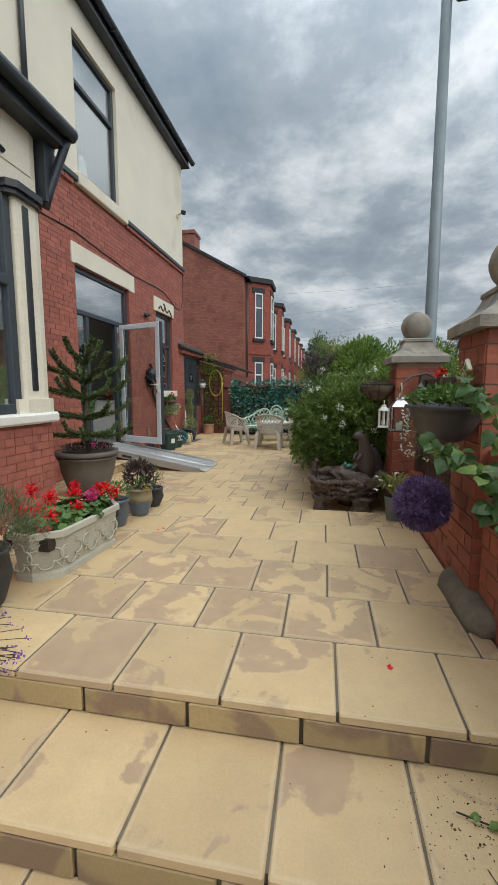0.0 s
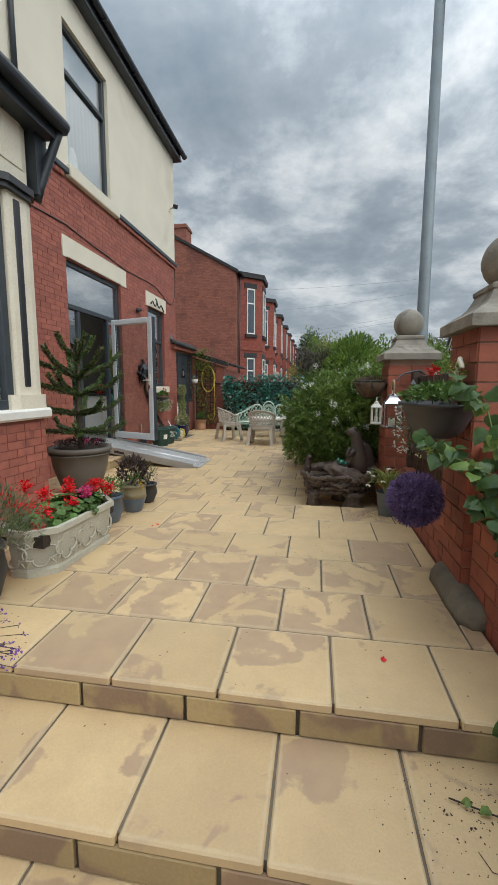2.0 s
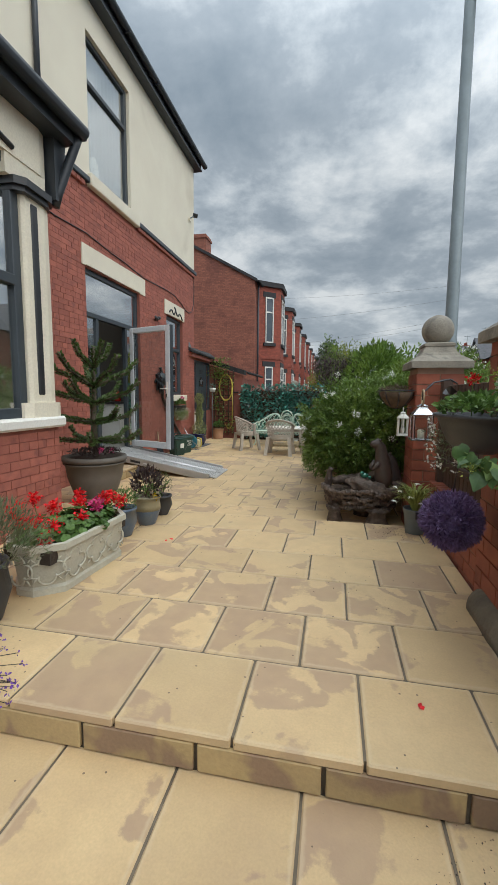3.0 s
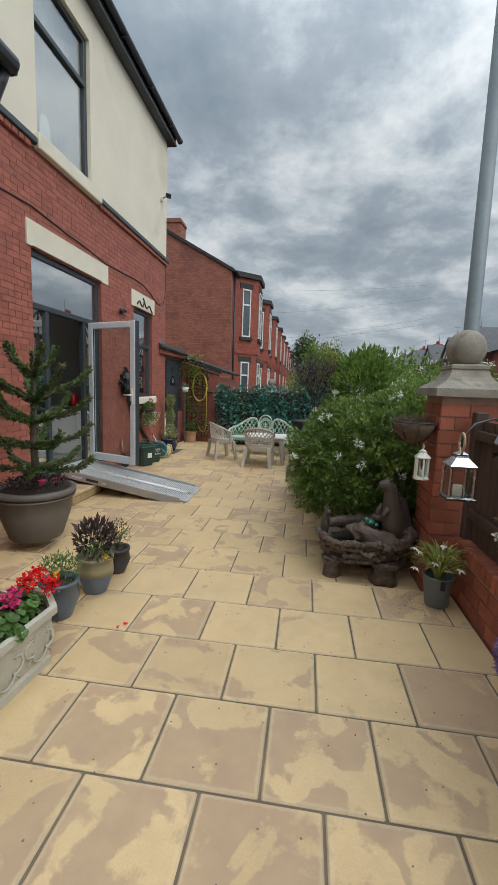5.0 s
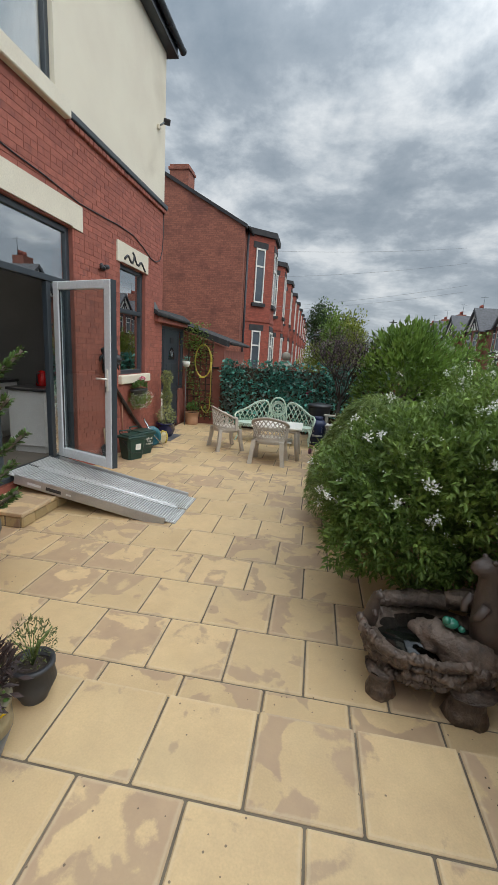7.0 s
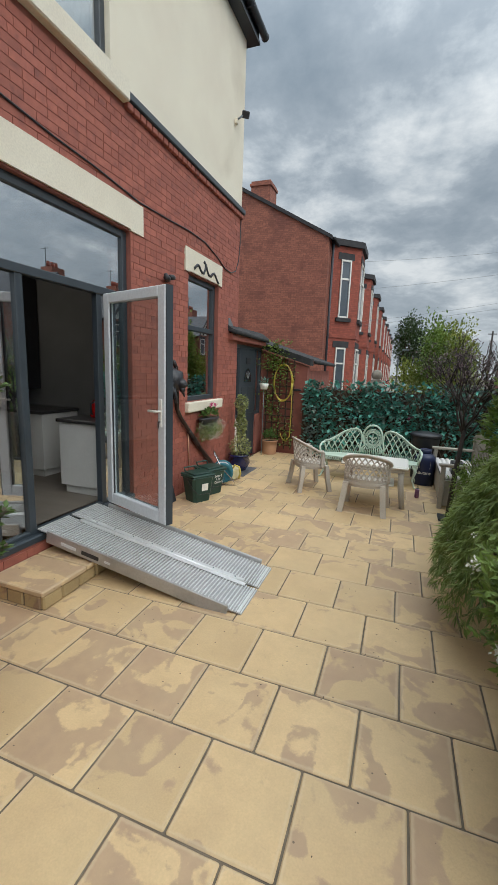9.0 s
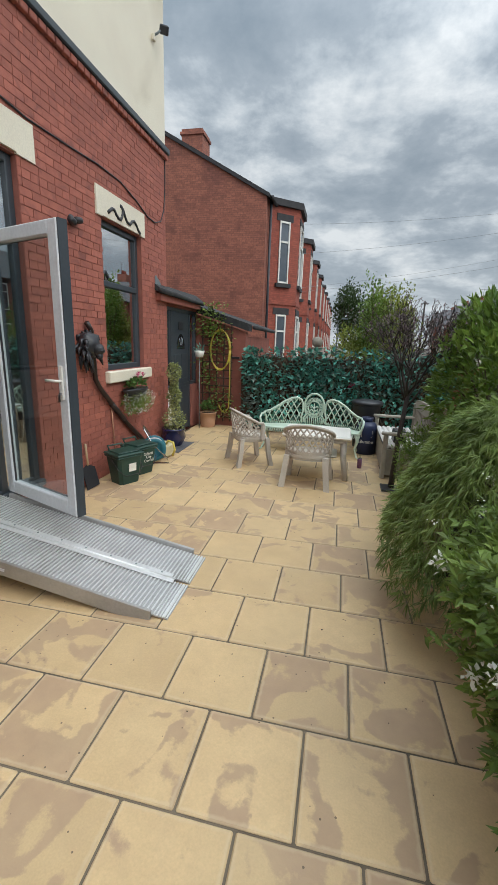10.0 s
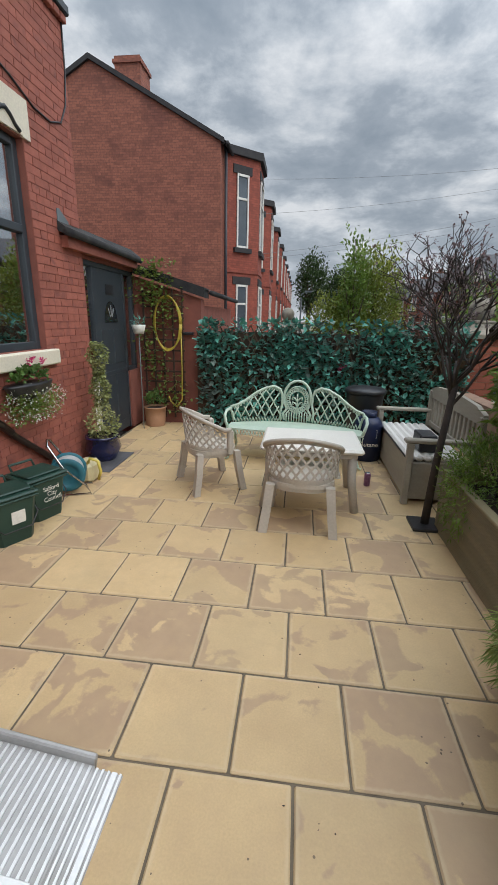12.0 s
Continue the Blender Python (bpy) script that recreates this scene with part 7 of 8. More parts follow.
ledge_rock = Shape().tube(fine_line, fine_r, 20).rough(0.034, 11).rough(0.012, 40)
part("rock_ledge", ledge_rock, M_ROCK, ft)
M_WATER = material("dark_pool_water", (0.012, 0.014, 0.012), rough=0.05, bump=0.03, fine=12)
part("water", Shape().lathe([(0.30, 0.298), (0.30, 0.302), (0.01, 0.303)], (0, 0, 0), 24, sy=0.76), M_WATER, ft)


def otter(x, y, z, rz, s, label, lean=0.0):
    o = Shape()
    o.tube([(0, 0.04, 0.0), (0.0, 0.03, 0.10), (0.0, 0.015, 0.22), (0.0, 0.0, 0.32), (0, -0.015, 0.38), (0, -0.05, 0.415), (0, -0.09, 0.405), (0, -0.105, 0.395)], [0.075, 0.085, 0.075, 0.058, 0.052, 0.05, 0.034, 0.018], 14)
    o.tube([(0.05, -0.04, 0.24), (0.055, -0.075, 0.19), (0.03, -0.09, 0.165)], [0.024, 0.02, 0.014], 8)
    o.tube([(-0.05, -0.04, 0.24), (-0.055, -0.075, 0.19), (-0.03, -0.09, 0.165)], [0.024, 0.02, 0.014], 8)
    o.ball((0.035, -0.03, 0.45), 0.014, 8, 6).ball((-0.035, -0.03, 0.45), 0.014, 8, 6)
    o.tube([(0, 0.09, 0.03), (0.03, 0.16, 0.02), (0.08, 0.2, 0.02)], [0.04, 0.025, 0.01], 8)
    ob = solid("otter_statue", o, M_OTTER, label, "statue")
    ob.matrix_basis = pose(x, y, z, 0, lean, rz) @ Matrix.Diagonal((s, s, s, 1))


otter(0.86, 3.15, 0.29, -75, 1.08, "brown resin otter figure standing on the fountain")
otter(1.00, 3.34, 0.16, -100, 1.0, "brown resin otter figure crouching behind on the fountain")
otter(0.34, 3.29, 0.22, 40, 0.5, "small brown resin otter figure on the rim")
fr = Shape().ball((0, 0, 0.03), 0.035, 10, 8, squash=(1.2, 1, 0.8)).ball((-0.03, -0.02, 0.055), 0.022, 8, 6).ball((0.05, -0.02, 0.015), 0.018, 8, 6)
ob = solid("frog_ornament", fr, material("green_glaze", (0.03, 0.20, 0.13), (0.02, 0.12, 0.09), rough=0.2, bump=0.0, coat=0.5), "small glossy green frog ornament on the rock", "ornament")
ob.location = (0.70, 3.14, 0.37)

# ---------------------------------------------------------------- lanterns, baskets, hanging things on the boundary
def lantern(name, x, y, z, w, h, mat, label, roof_r, sides, hang):
    t = thing(name, x, y, z, label=label, category="lantern")
    s2 = math.sqrt(2) if sides == 4 else 1.0
    tn = math.pi / sides
    part("base", Shape().lathe([(w * 0.62 * s2, 0), (w * 0.62 * s2, 0.012), (w * 0.5 * s2, 0.02)], n=sides, smooth=False, turn=tn), mat, t)
    part("roof", Shape().lathe([(roof_r * s2, h), (roof_r * s2, h + 0.008), (roof_r * 0.45 * s2, h + w * 0.42), (roof_r * 0.40 * s2, h + w * 0.50), (roof_r * 0.46 * s2, h + w * 0.56), (0.004, h + w * 0.72)], n=sides, smooth=False, turn=tn), mat, t)
    for k in range(sides):
        a = tn + 2 * math.pi * k / sides
        r = w * 0.5 * s2
        part("corner_post", Shape().bar((r * math.cos(a), r * math.sin(a), 0.018), (r * math.cos(a), r * math.sin(a), h), 0.012, 0.012, (math.cos(a), math.sin(a), 0)), mat, t)
        b = a + 2 * math.pi / sides
        pa, pb = Vector((r * math.cos(a), r * math.sin(a), 0)) * 0.97, Vector((r * math.cos(b), r * math.sin(b), 0)) * 0.97
        g = part("pane", Shape().add([pa + Vector((0, 0, 0.02)), pb + Vector((0, 0, 0.02)), pb + Vector((0, 0, h)), pa + Vector((0, 0, h))], [(0, 1, 2, 3)]), M_CLEAR, t)
        g.visible_shadow = False
    part("candle", Shape().lathe([(w * 0.2, 0.02), (w * 0.2, 0.02 + h * 0.3), (w * 0.17, 0.025 + h * 0.3)], n=12), M_CREAM, t)
    top = h + w * 0.70
    part("ring", Shape().tube([(0, hang * 0.30 * math.cos(a), top + hang * 0.35 + hang * 0.42 * math.sin(a)) for a in [i * math.pi / 8 for i in range(17)]], hang * 0.055, 6), M_TANWOOD if sides == 4 else mat, t)
    return t


M_TANWOOD = material("tan_cane", (0.42, 0.30, 0.18), (0.33, 0.23, 0.14), rough=0.6, bump=0.1)
M_LANTERNWHITE = material("white_lantern_metal", (0.74, 0.74, 0.68), (0.66, 0.66, 0.6), rough=0.45, bump=0.04)
lantern("white_lantern", 1.015, 2.92, 0.845, 0.095, 0.165, M_LANTERNWHITE, "small white metal lantern hanging under the basket", 0.062, 6, 0.05)
lantern("steel_lantern", 1.055, 2.27, 0.87, 0.135, 0.20, M_CHROME, "polished steel lantern with a cane loop handle", 0.078, 4, 0.14)
hook = solid("shepherd_hook", Shape().tube([(1.36, 2.5, 1.33), (1.28, 2.4, 1.36), (1.14, 2.32, 1.33), (1.055, 2.27, 1.25), (1.05, 2.26, 1.19)], 0.007, 6), M_BLACK, "black iron hook on the timber screen", "hook")
wb = Shape().tube([(1.09, 2.92, 1.12), (1.03, 2.92, 1.10), (1.015, 2.92, 1.02)], 0.004, 5)
solid("lantern_hook", wb, M_BLACK, "thin wire hook holding the white lantern", "hook")
M_COIR = material("brown_coir_liner", (0.13, 0.085, 0.05), (0.085, 0.055, 0.035), rough=0.95, scale=18, bump=0.9, fine=60)


def coir_basket(x, y, z, r, label):
    t = thing("hanging_basket", x, y, z, label=label, category="hanging basket")
    part("liner", Shape().lathe([(0.04, -r * 0.95), (r * 0.55, -r * 0.75), (r * 0.88, -r * 0.35), (r, 0.0), (r * 0.9, 0.0), (r * 0.8, -r * 0.2)], n=18), M_COIR, t)
    for k in range(8):
        a = 2 * math.pi * k / 8
        part("wire", Shape().tube([(r * 1.02 * math.cos(a) * f, r * 1.02 * math.sin(a) * f, zz * r) for f, zz in ((1.0, 0.02), (0.9, -0.36), (0.57, -0.77), (0.05, -0.98))], 0.004, 5), M_BLACK, t)
    part("rim_wire", Shape().tube([(r * 1.03 * math.cos(a), r * 1.03 * math.sin(a), 0.015) for a in [i * math.pi / 12 for i in range(25)]], 0.005, 5), M_BLACK, t)
    crown(t, 500, (0, 0, 0.0), (r * 0.95, r * 0.95, 0.05), 0.05, 0.006, leaf_material("dry_stems", (0.16, 0.11, 0.07), (0.09, 0.065, 0.045)), seed=int(x * 100), low=-0.1, name="dry_stems", spread=1.2)


coir_basket(0.965, 3.05, 1.26, 0.165, "coir lined basket with dry plants on the brick pillar")
coir_basket(1.40, 10.9, 1.05, 0.17, "coir lined basket hanging on the far pillar")
tub = thing("fence_trough", 1.09, 1.08, 0.94, label="dark plastic trough with a red geranium on the pillar", category="wall planter")
part("trough", Shape().lathe([(0.05, 0), (0.075, 0.04), (0.095, 0.12), (0.105, 0.17), (0.118, 0.175), (0.118, 0.19), (0.1, 0.19), (0.092, 0.16)], n=28, sx=1.75, sy=2.9), M_DARKPOT, tub)
part("butterfly_mark", Shape().tube([(-0.09, -0.17, 0.08), (-0.06, -0.21, 0.11), (-0.02, -0.23, 0.09), (-0.05, -0.2, 0.06), (-0.09, -0.17, 0.08)], 0.006, 5), M_BLACK, tub)
part("soil", Shape().lathe([(0.09, 0.155), (0.01, 0.165)], n=20, sx=1.7, sy=2.8), M_SOIL, tub)
crown(tub, 620, (0, -0.02, 0.21), (0.17, 0.28, 0.08), 0.034, 0.036, L_GERANIUM, seed=201, low=-0.1, name="geranium_leaves")
part("red_head", flower_heads(Shape(), [(0.0, 0.12, 0.37)], 46, 0.03, 0.022), M_PETALRED, tub)
part("stalk", Shape().tube([(0, 0.1, 0.17), (0, 0.12, 0.36)], 0.003, 5), M_STEMGREEN, tub)
crown(tub, 420, (-0.08, 0.25, 0.02), (0.10, 0.14, 0.17), 0.03, 0.01, L_GREYGREEN, seed=202, name="trailing_leaves", shell=0.9)
p, d = cloud_points(40, (-0.08, 0.25, 0.02), (0.12, 0.16, 0.19), 0.3, 0.2, 203)
part("white_flowers", flower_heads(Shape(), p, 6, 0.012, 0.02), M_PETALWHITE, tub)["kind"] = "stuff"
part("handle", Shape().tube([(0.08, 0.02, 0.17), (0.09, 0.0, 0.38), (0.09, -0.04, 0.43), (0.09, -0.08, 0.38)], 0.014, 7), M_CREAM, tub, "white floral hook handle")
crown(tub, 60, (0.09, -0.02, 0.36), (0.03, 0.05, 0.06), 0.025, 0.02, L_YELLOW, seed=205, name="hook_leaves")
bf = solid("butterfly_ornament", Shape().leaves([(1.20, 2.05, 1.22), (1.20, 2.05, 1.22), (1.2, 2.05, 1.20), (1.2, 2.05, 1.20)], [(-0.2, 0.8, 0.8), (-0.2, -0.7, 0.8), (-0.2, 0.8, -0.5), (-0.2, -0.7, -0.5)], 0.12, 0.07).tube([(1.2, 2.05, 1.12), (1.2, 2.05, 1.26)], 0.008, 6).tube([(1.2, 2.05, 1.2), (1.37, 2.05, 1.2)], 0.005, 5), M_BLACK, "dark metal butterfly on the timber screen", "ornament")
ballp = thing("purple_topiary_ball", 1.01, 1.13, 0.55, label="purple artificial lavender topiary ball hanging under the trough", category="ornament")
part("core", Shape().ball((0, 0, 0), 0.135, 16, 10), M_PURPLE, ballp)
d = rng.normal(size=(6500, 3))
d /= np.linalg.norm(d, axis=1, keepdims=True)
part("bristles", Shape().leaves(d * (0.13 + 0.012 * rng.random((6500, 1))), d + rng.normal(size=d.shape) * 0.75, 0.036, 0.011, 0.1), M_PURPLE, ballp)["kind"] = "stuff"
part("cord", Shape().tube([(0, 0, 0.15), (0.03, 0, 0.42)], 0.003, 5), M_BLACK, ballp)

climb = thing("climbing_hydrangea", 1.285, 0.56, -0.2, label="broad-leaved green climber on the brick pillar", category="climber")
n = 150
stems = [[(0.0, -0.15, 0.0), (0.02, -0.05, 0.6), (-0.03, 0.0, 1.0), (-0.32, 0.12, 1.13)], [(0.03, 0.0, 0.1), (0.02, 0.05, 0.9), (-0.08, 0.12, 1.3), (-0.24, 0.18, 1.5)], [(0.02, -0.1, 0.1), (0.0, 0.1, 0.8), (-0.10, 0.12, 1.05), (-0.36, 0.2, 1.18)], [(0.03, -0.2, 0.1), (0.0, -0.2, 1.0), (-0.06, -0.1, 1.5)], [(0.03, -0.25, 0.2), (-0.04, -0.1, 0.8), (-0.12, 0.05, 0.92)]]
M_HYDRANGEA = leaf_material("hydrangea_leaf", (0.075, 0.135, 0.04), (0.04, 0.085, 0.027), rough=0.38)
M_HYDRANGEA_YOUNG = leaf_material("young_hydrangea_leaf", (0.17, 0.24, 0.06), (0.10, 0.17, 0.04), rough=0.4)


def heart_leaf(mat):
    """A broad pointed leaf, one unit long, hollow along the midrib and drooping at the tip."""
    edge = ((0.0, 0.0), (0.22, -0.06), (0.40, 0.08), (0.44, 0.28), (0.36, 0.52), (0.2, 0.76), (0.0, 1.0))
    s = Shape()
    mid = [(0, 0, 0), (0, 0.28, 0.03), (0, 0.52, 0.01), (0, 0.76, -0.07), (0, 1.0, -0.2)]
    for side in (-1, 1):
        rim = [(side * x, y, 0.10 * x - 0.2 * y * y + 0.05 * math.sin(9 * y + side)) for x, y in edge[1:-1]]
        s.add([*mid, *rim], [f[::side] for f in ((0, 1, 6, 5), (1, 7, 6), (1, 2, 8, 7), (2, 3, 9, 8), (3, 4, 9))], True)
    return s.mesh("leaf", mat)


HEART, YOUNG_HEART = heart_leaf(M_HYDRANGEA), heart_leaf(M_HYDRANGEA_YOUNG)


def hang_leaf(parent, at, size, mesh):
    d = Vector((rr.gauss(-0.55, 0.45), rr.gauss(-0.35, 0.5), rr.gauss(-0.45, 0.4))).normalized()
    face = Vector((rr.gauss(-0.5, 0.4), rr.gauss(-0.6, 0.4), 0.8))
    x = d.cross(face).normalized()
    m = Matrix((x, d, x.cross(d))).transposed().to_4x4()
    piece("leaf", mesh, parent, Matrix.Translation(at) @ m @ Matrix.Scale(size, 4))


for st in stems:
    part("stem", Shape().tube(st, [0.008, 0.006, 0.004, 0.003][:len(st)], 6), M_STEMGREEN, climb)
    for a, b in zip(st[1:], st[2:]):
        for k in range(17):
            at = Vector(a).lerp(Vector(b), rr.random()) + Vector((rr.gauss(0, 0.02), rr.gauss(0, 0.03), rr.gauss(0, 0.02)))
            hang_leaf(climb, at, rr.uniform(0.055, 0.10), HEART if rr.random() < 0.72 else YOUNG_HEART)
for at in ((-0.25, 0.18, 1.52), (-0.33, 0.13, 1.10)):
    part("flower_cluster", flower_heads(Shape(), [at], 40, 0.04, 0.010), L_YELLOW, climb)
low_ivy = thing("creeping_ivy", 1.14, -0.06, TREAD, label="creeping green plant at the end of the step", category="plant")
for k in range(46):
    hang_leaf(low_ivy, Vector((max(-0.03, rr.gauss(0.03, 0.04)), max(-0.3, min(0.1, rr.gauss(-0.04, 0.13))), max(0.06, min(0.32, rr.gauss(0.18, 0.09))))), rr.uniform(0.05, 0.085), HEART if rr.random() < 0.8 else YOUNG_HEART)
for k, tip in enumerate(((-0.05, -0.1, 0.16), (0.02, 0.12, 0.3), (0.05, -0.28, 0.2), (0.0, -0.22, 0.08))):
    part("stem", Shape().tube([(0.12, 0.02 * k, 0.0), (0.09, tip[1] * 0.6, tip[2] * 0.7), tip], 0.003, 5), M_STEMGREEN, low_ivy)
runner = [Vector((0.08, -0.14, 0.03)), Vector((-0.02, -0.13, 0.018)), Vector((-0.12, -0.09, 0.012)), Vector((-0.26, -0.05, 0.012))]
part("runner", Shape().tube(runner, 0.003, 5), M_TWIG, low_ivy)
for k in range(14):
    at = runner[k % 3].lerp(runner[k % 3 + 1], rr.random())
    hang_leaf(low_ivy, at + Vector((0, 0, 0.014)), rr.uniform(0.018, 0.032), YOUNG_HEART)
for line in (((-0.22, -0.2), (-0.2, -0.25), (-0.15, -0.26), (-0.12, -0.32)), ((-0.06, -0.1), (-0.02, -0.16), (0.02, -0.17))):
    part("dry_runner", Shape().tube([(x, y, 0.003) for x, y in line], 0.0012, 5), M_TWIG, low_ivy)


def litter(name, n, x0, x1, y0, y1, z, size, label, seed, mat):
    q = np.random.default_rng(seed)
    s = Shape()
    for _ in range(n):
        x, y, r = q.normal((x0 + x1) / 2, (x1 - x0) / 4), q.normal((y0 + y1) / 2, (y1 - y0) / 4), size * q.uniform(0.3, 1.2)
        if not (x0 < x < x1 and y0 < y < y1):
            continue
        s.ball((x, y, z + r * 0.15), r, 6, 4, 0.4, (q.uniform(0.6, 1.4), q.uniform(0.6, 1.4), 0.4))
    solid(name, s, mat, label, "debris", kind="stuff")


litter("soil_crumbs", 230, 0.60, 1.24, -0.39, 0.06, TREAD + 0.001, 0.0026, "dark crumbs of soil and leaf litter on the step", 1, M_SOIL)
litter("dry_leaf_bits", 90, 0.85, 1.24, -0.36, 0.04, TREAD + 0.001, 0.0042, "brown dry leaf bits on the step", 9, M_COIR)
litter("soil_crumbs", 170, 0.75, 1.15, 2.38, 2.74, 0.001, 0.0036, "dark crumbs of spilled soil on the paving", 2, M_SOIL)
litter("leaf_crumbs", 26, 0.15, 1.1, 0.9, 1.9, 0.001, 0.004, "small brown leaf fragments on the paving", 3, M_COIR)
litter("leaf_crumbs", 60, -2.5, 0.9, 3.0, 8.0, FAR + 0.001, 0.0035, "small dark leaf fragments on the paving", 4, M_SOIL)
for x, y, rz in ((0.73, 0.36, 20), (-0.94, 1.92, 70), (-0.98, 1.88, 10)):
    s = Shape().leaves([(0, 0, 0.002), (0, 0.004, 0.003)], [(1, 0.1, 0.06), (0.8, 0.7, 0.08)], 0.026, 0.02, 0.1)
    ob = solid("fallen_petal", s, M_PETALRED, "fallen red geranium petal on the paving", "petal", group="fallen petals")
    ob.matrix_basis = pose(x, y, 0.002, 0, 0, rz)

# ---------------------------------------------------------------- things along the house wall
M_BINGREEN = material("dark_green_plastic", (0.018, 0.055, 0.04), (0.012, 0.04, 0.03), rough=0.45, scale=5, bump=0.08)
def caddy(x, y, rz, label):
    c = thing("food_caddy", x, y, FAR, rz=rz, label=label, category="bin", group="green food caddies")
    b = Shape()
    w0, w1, d0, d1, h = 0.135, 0.175, 0.12, 0.15, 0.36
    rg = []
    for t, z in ((0, 0), (0.04, 0.012), (0.9, 0.31), (1.0, h)):
        w, d = w0 + (w1 - w0) * t, d0 + (d1 - d0) * t
        cc = 0.035
        rg += [(-w + cc, -d, z), (w - cc, -d, z), (w, -d + cc, z), (w, d - cc, z), (w - cc, d, z), (-w + cc, d, z), (-w, d - cc, z), (-w, -d + cc, z)]
    b.add(rg, [(r * 8 + k, r * 8 + (k + 1) % 8, r * 8 + 8 + (k + 1) % 8, r * 8 + 8 + k) for r in range(3) for k in range(8)] + [tuple(range(8))[::-1], tuple(24 + k for k in range(8))])
    part("body", b, M_BINGREEN, c)
    part("rim", Shape().rbox(-0.185, 0.185, -0.16, 0.16, 0.33, 0.355, 0.01), M_BINGREEN, c)
    part("lid", Shape().rbox(-0.19, 0.19, -0.165, 0.165, 0.357, 0.385, 0.012).rbox(-0.15, 0.15, -0.12, 0.12, 0.385, 0.405, 0.012), M_BINGREEN, c)
    part("lid_handle", Shape().tube([(-0.10, 0.16, 0.37), (-0.10, 0.20, 0.43), (0.10, 0.20, 0.43), (0.10, 0.16, 0.37)], 0.012, 6), M_BINGREEN, c)
    part("carry_handle", Shape().tube([(-0.178, 0.0, 0.31), (-0.17, -0.13, 0.2), (-0.1, -0.165, 0.12), (0.1, -0.165, 0.12), (0.17, -0.13, 0.2), (0.178, 0.0, 0.31)], 0.005, 6), M_BLACK, c)
    return c


c1 = caddy(-3.0, 7.32, 62, "dark green lidded food caddy with a white label")
part("label", Shape().box(-0.05, 0.05, -0.1260, -0.1215, 0.17, 0.27), M_WHITE, c1, "white paper label").matrix_basis = pose(0.02, 0.0, 0.0, 5)
c2 = caddy(-3.0, 7.72, 68, "dark green lidded council food caddy with lettering")
t = new("lettering", text_mesh("Salford\nCity\nCouncil", 0.052, M_WHITE))
t.parent, t.matrix_basis = c2, pose(0.02, -0.150, 0.255, 85, 0, 0)

reel = thing("hose_reel", -3.02, 8.22, FAR, rz=25, label="steel framed hose reel with a teal drum", category="hose reel")
M_TEAL = material("teal_plastic", (0.03, 0.17, 0.22), (0.02, 0.12, 0.16), rough=0.4, bump=0.05)
part("frame", Shape().tube([(-0.16, -0.12, 0.01), (0.2, -0.14, 0.01), (0.16, -0.14, 0.1), (-0.02, -0.14, 0.28), (-0.14, -0.1, 0.5), (-0.15, 0.0, 0.53), (-0.14, 0.1, 0.5), (-0.02, 0.14, 0.28), (0.16, 0.14, 0.1), (0.2, 0.14, 0.01), (-0.16, 0.12, 0.01)], 0.011, 7), M_CHROME, reel, "bright steel tube frame")
for y in (-0.1, 0.1):
    part("drum_side", Shape().lathe([(0.16, -0.008), (0.165, 0.0), (0.16, 0.008), (0.10, 0.01), (0.1, -0.01)], n=22), M_TEAL, reel).matrix_basis = pose(0.0, y, 0.2, 90, 0, 0)
coil = Shape()
for k in range(9):
    coil.tube([(0.13 * math.cos(a), -0.085 + 0.021 * k, 0.2 + 0.13 * math.sin(a)) for a in [i * math.pi / 10 for i in range(21)]], 0.010, 6)
part("hose", coil, material("grey_hose", (0.45, 0.45, 0.44), (0.4, 0.4, 0.39), rough=0.4, bump=0.02), reel)
can = thing("pressure_washer", -2.98, 8.52, FAR, label="cream and yellow plastic pressure washer by the wall", category="tool")
M_CREAMPL = material("cream_plastic", (0.62, 0.55, 0.33), (0.55, 0.48, 0.28), rough=0.4, bump=0.04)
part("body", Shape().rbox(-0.1, 0.1, -0.12, 0.12, 0.0, 0.22, 0.04), M_CREAMPL, can)
part("handle", Shape().tube([(0.04, -0.08, 0.2), (0.08, -0.09, 0.27), (0.16, -0.09, 0.25), (0.18, -0.08, 0.14), (0.14, -0.06, 0.04)], 0.016, 7), material("yellow_plastic", (0.62, 0.5, 0.10), (0.55, 0.44, 0.08), rough=0.4, bump=0.03), can, "yellow handle")
M_BROWNPIPE = material("dark_brown_pipe", (0.03, 0.018, 0.014), (0.02, 0.013, 0.011), rough=0.35, bump=0.04)
solid("waste_pipe", Shape().tube([(W + 0.05, 7.16, 1.78), (W + 0.05, 7.24, 1.7), (W + 0.05, 7.27, 1.14), (W + 0.05, 7.36, 1.02), (W + 0.05, 7.95, 0.5), (W + 0.05, 8.75, -0.09)], 0.030, 8).tube([(W + 0.05, 7.6, 0.80), (W + 0.05, 7.9, 0.55)], 0.036, 8), M_BROWNPIPE, "dark brown waste pipe slanting down the brick wall", "pipe")
solid("copper_pipe", Shape().tube([(W + 0.03, 7.62, 0.86), (W + 0.03, 7.66, 0.3), (W + 0.03, 7.68, 0.02)], 0.009, 6), material("copper", (0.48, 0.25, 0.16), (0.4, 0.2, 0.12), rough=0.4, metal=0.6, bump=0.02), "thin copper pipe on the brick wall", "pipe")
shovel = thing("hand_shovel", -3.22, 6.98, FAR, rz=80, label="dark shovel leaning against the brick wall", category="shovel")
part("blade", Shape().prism([(-0.1, 0.0), (0.1, 0.02), (0.11, 0.24), (0.0, 0.29), (-0.09, 0.25)], "y", -0.006, 0.006), M_BLACK, shovel).matrix_basis = pose(0, 0, 0, -18)
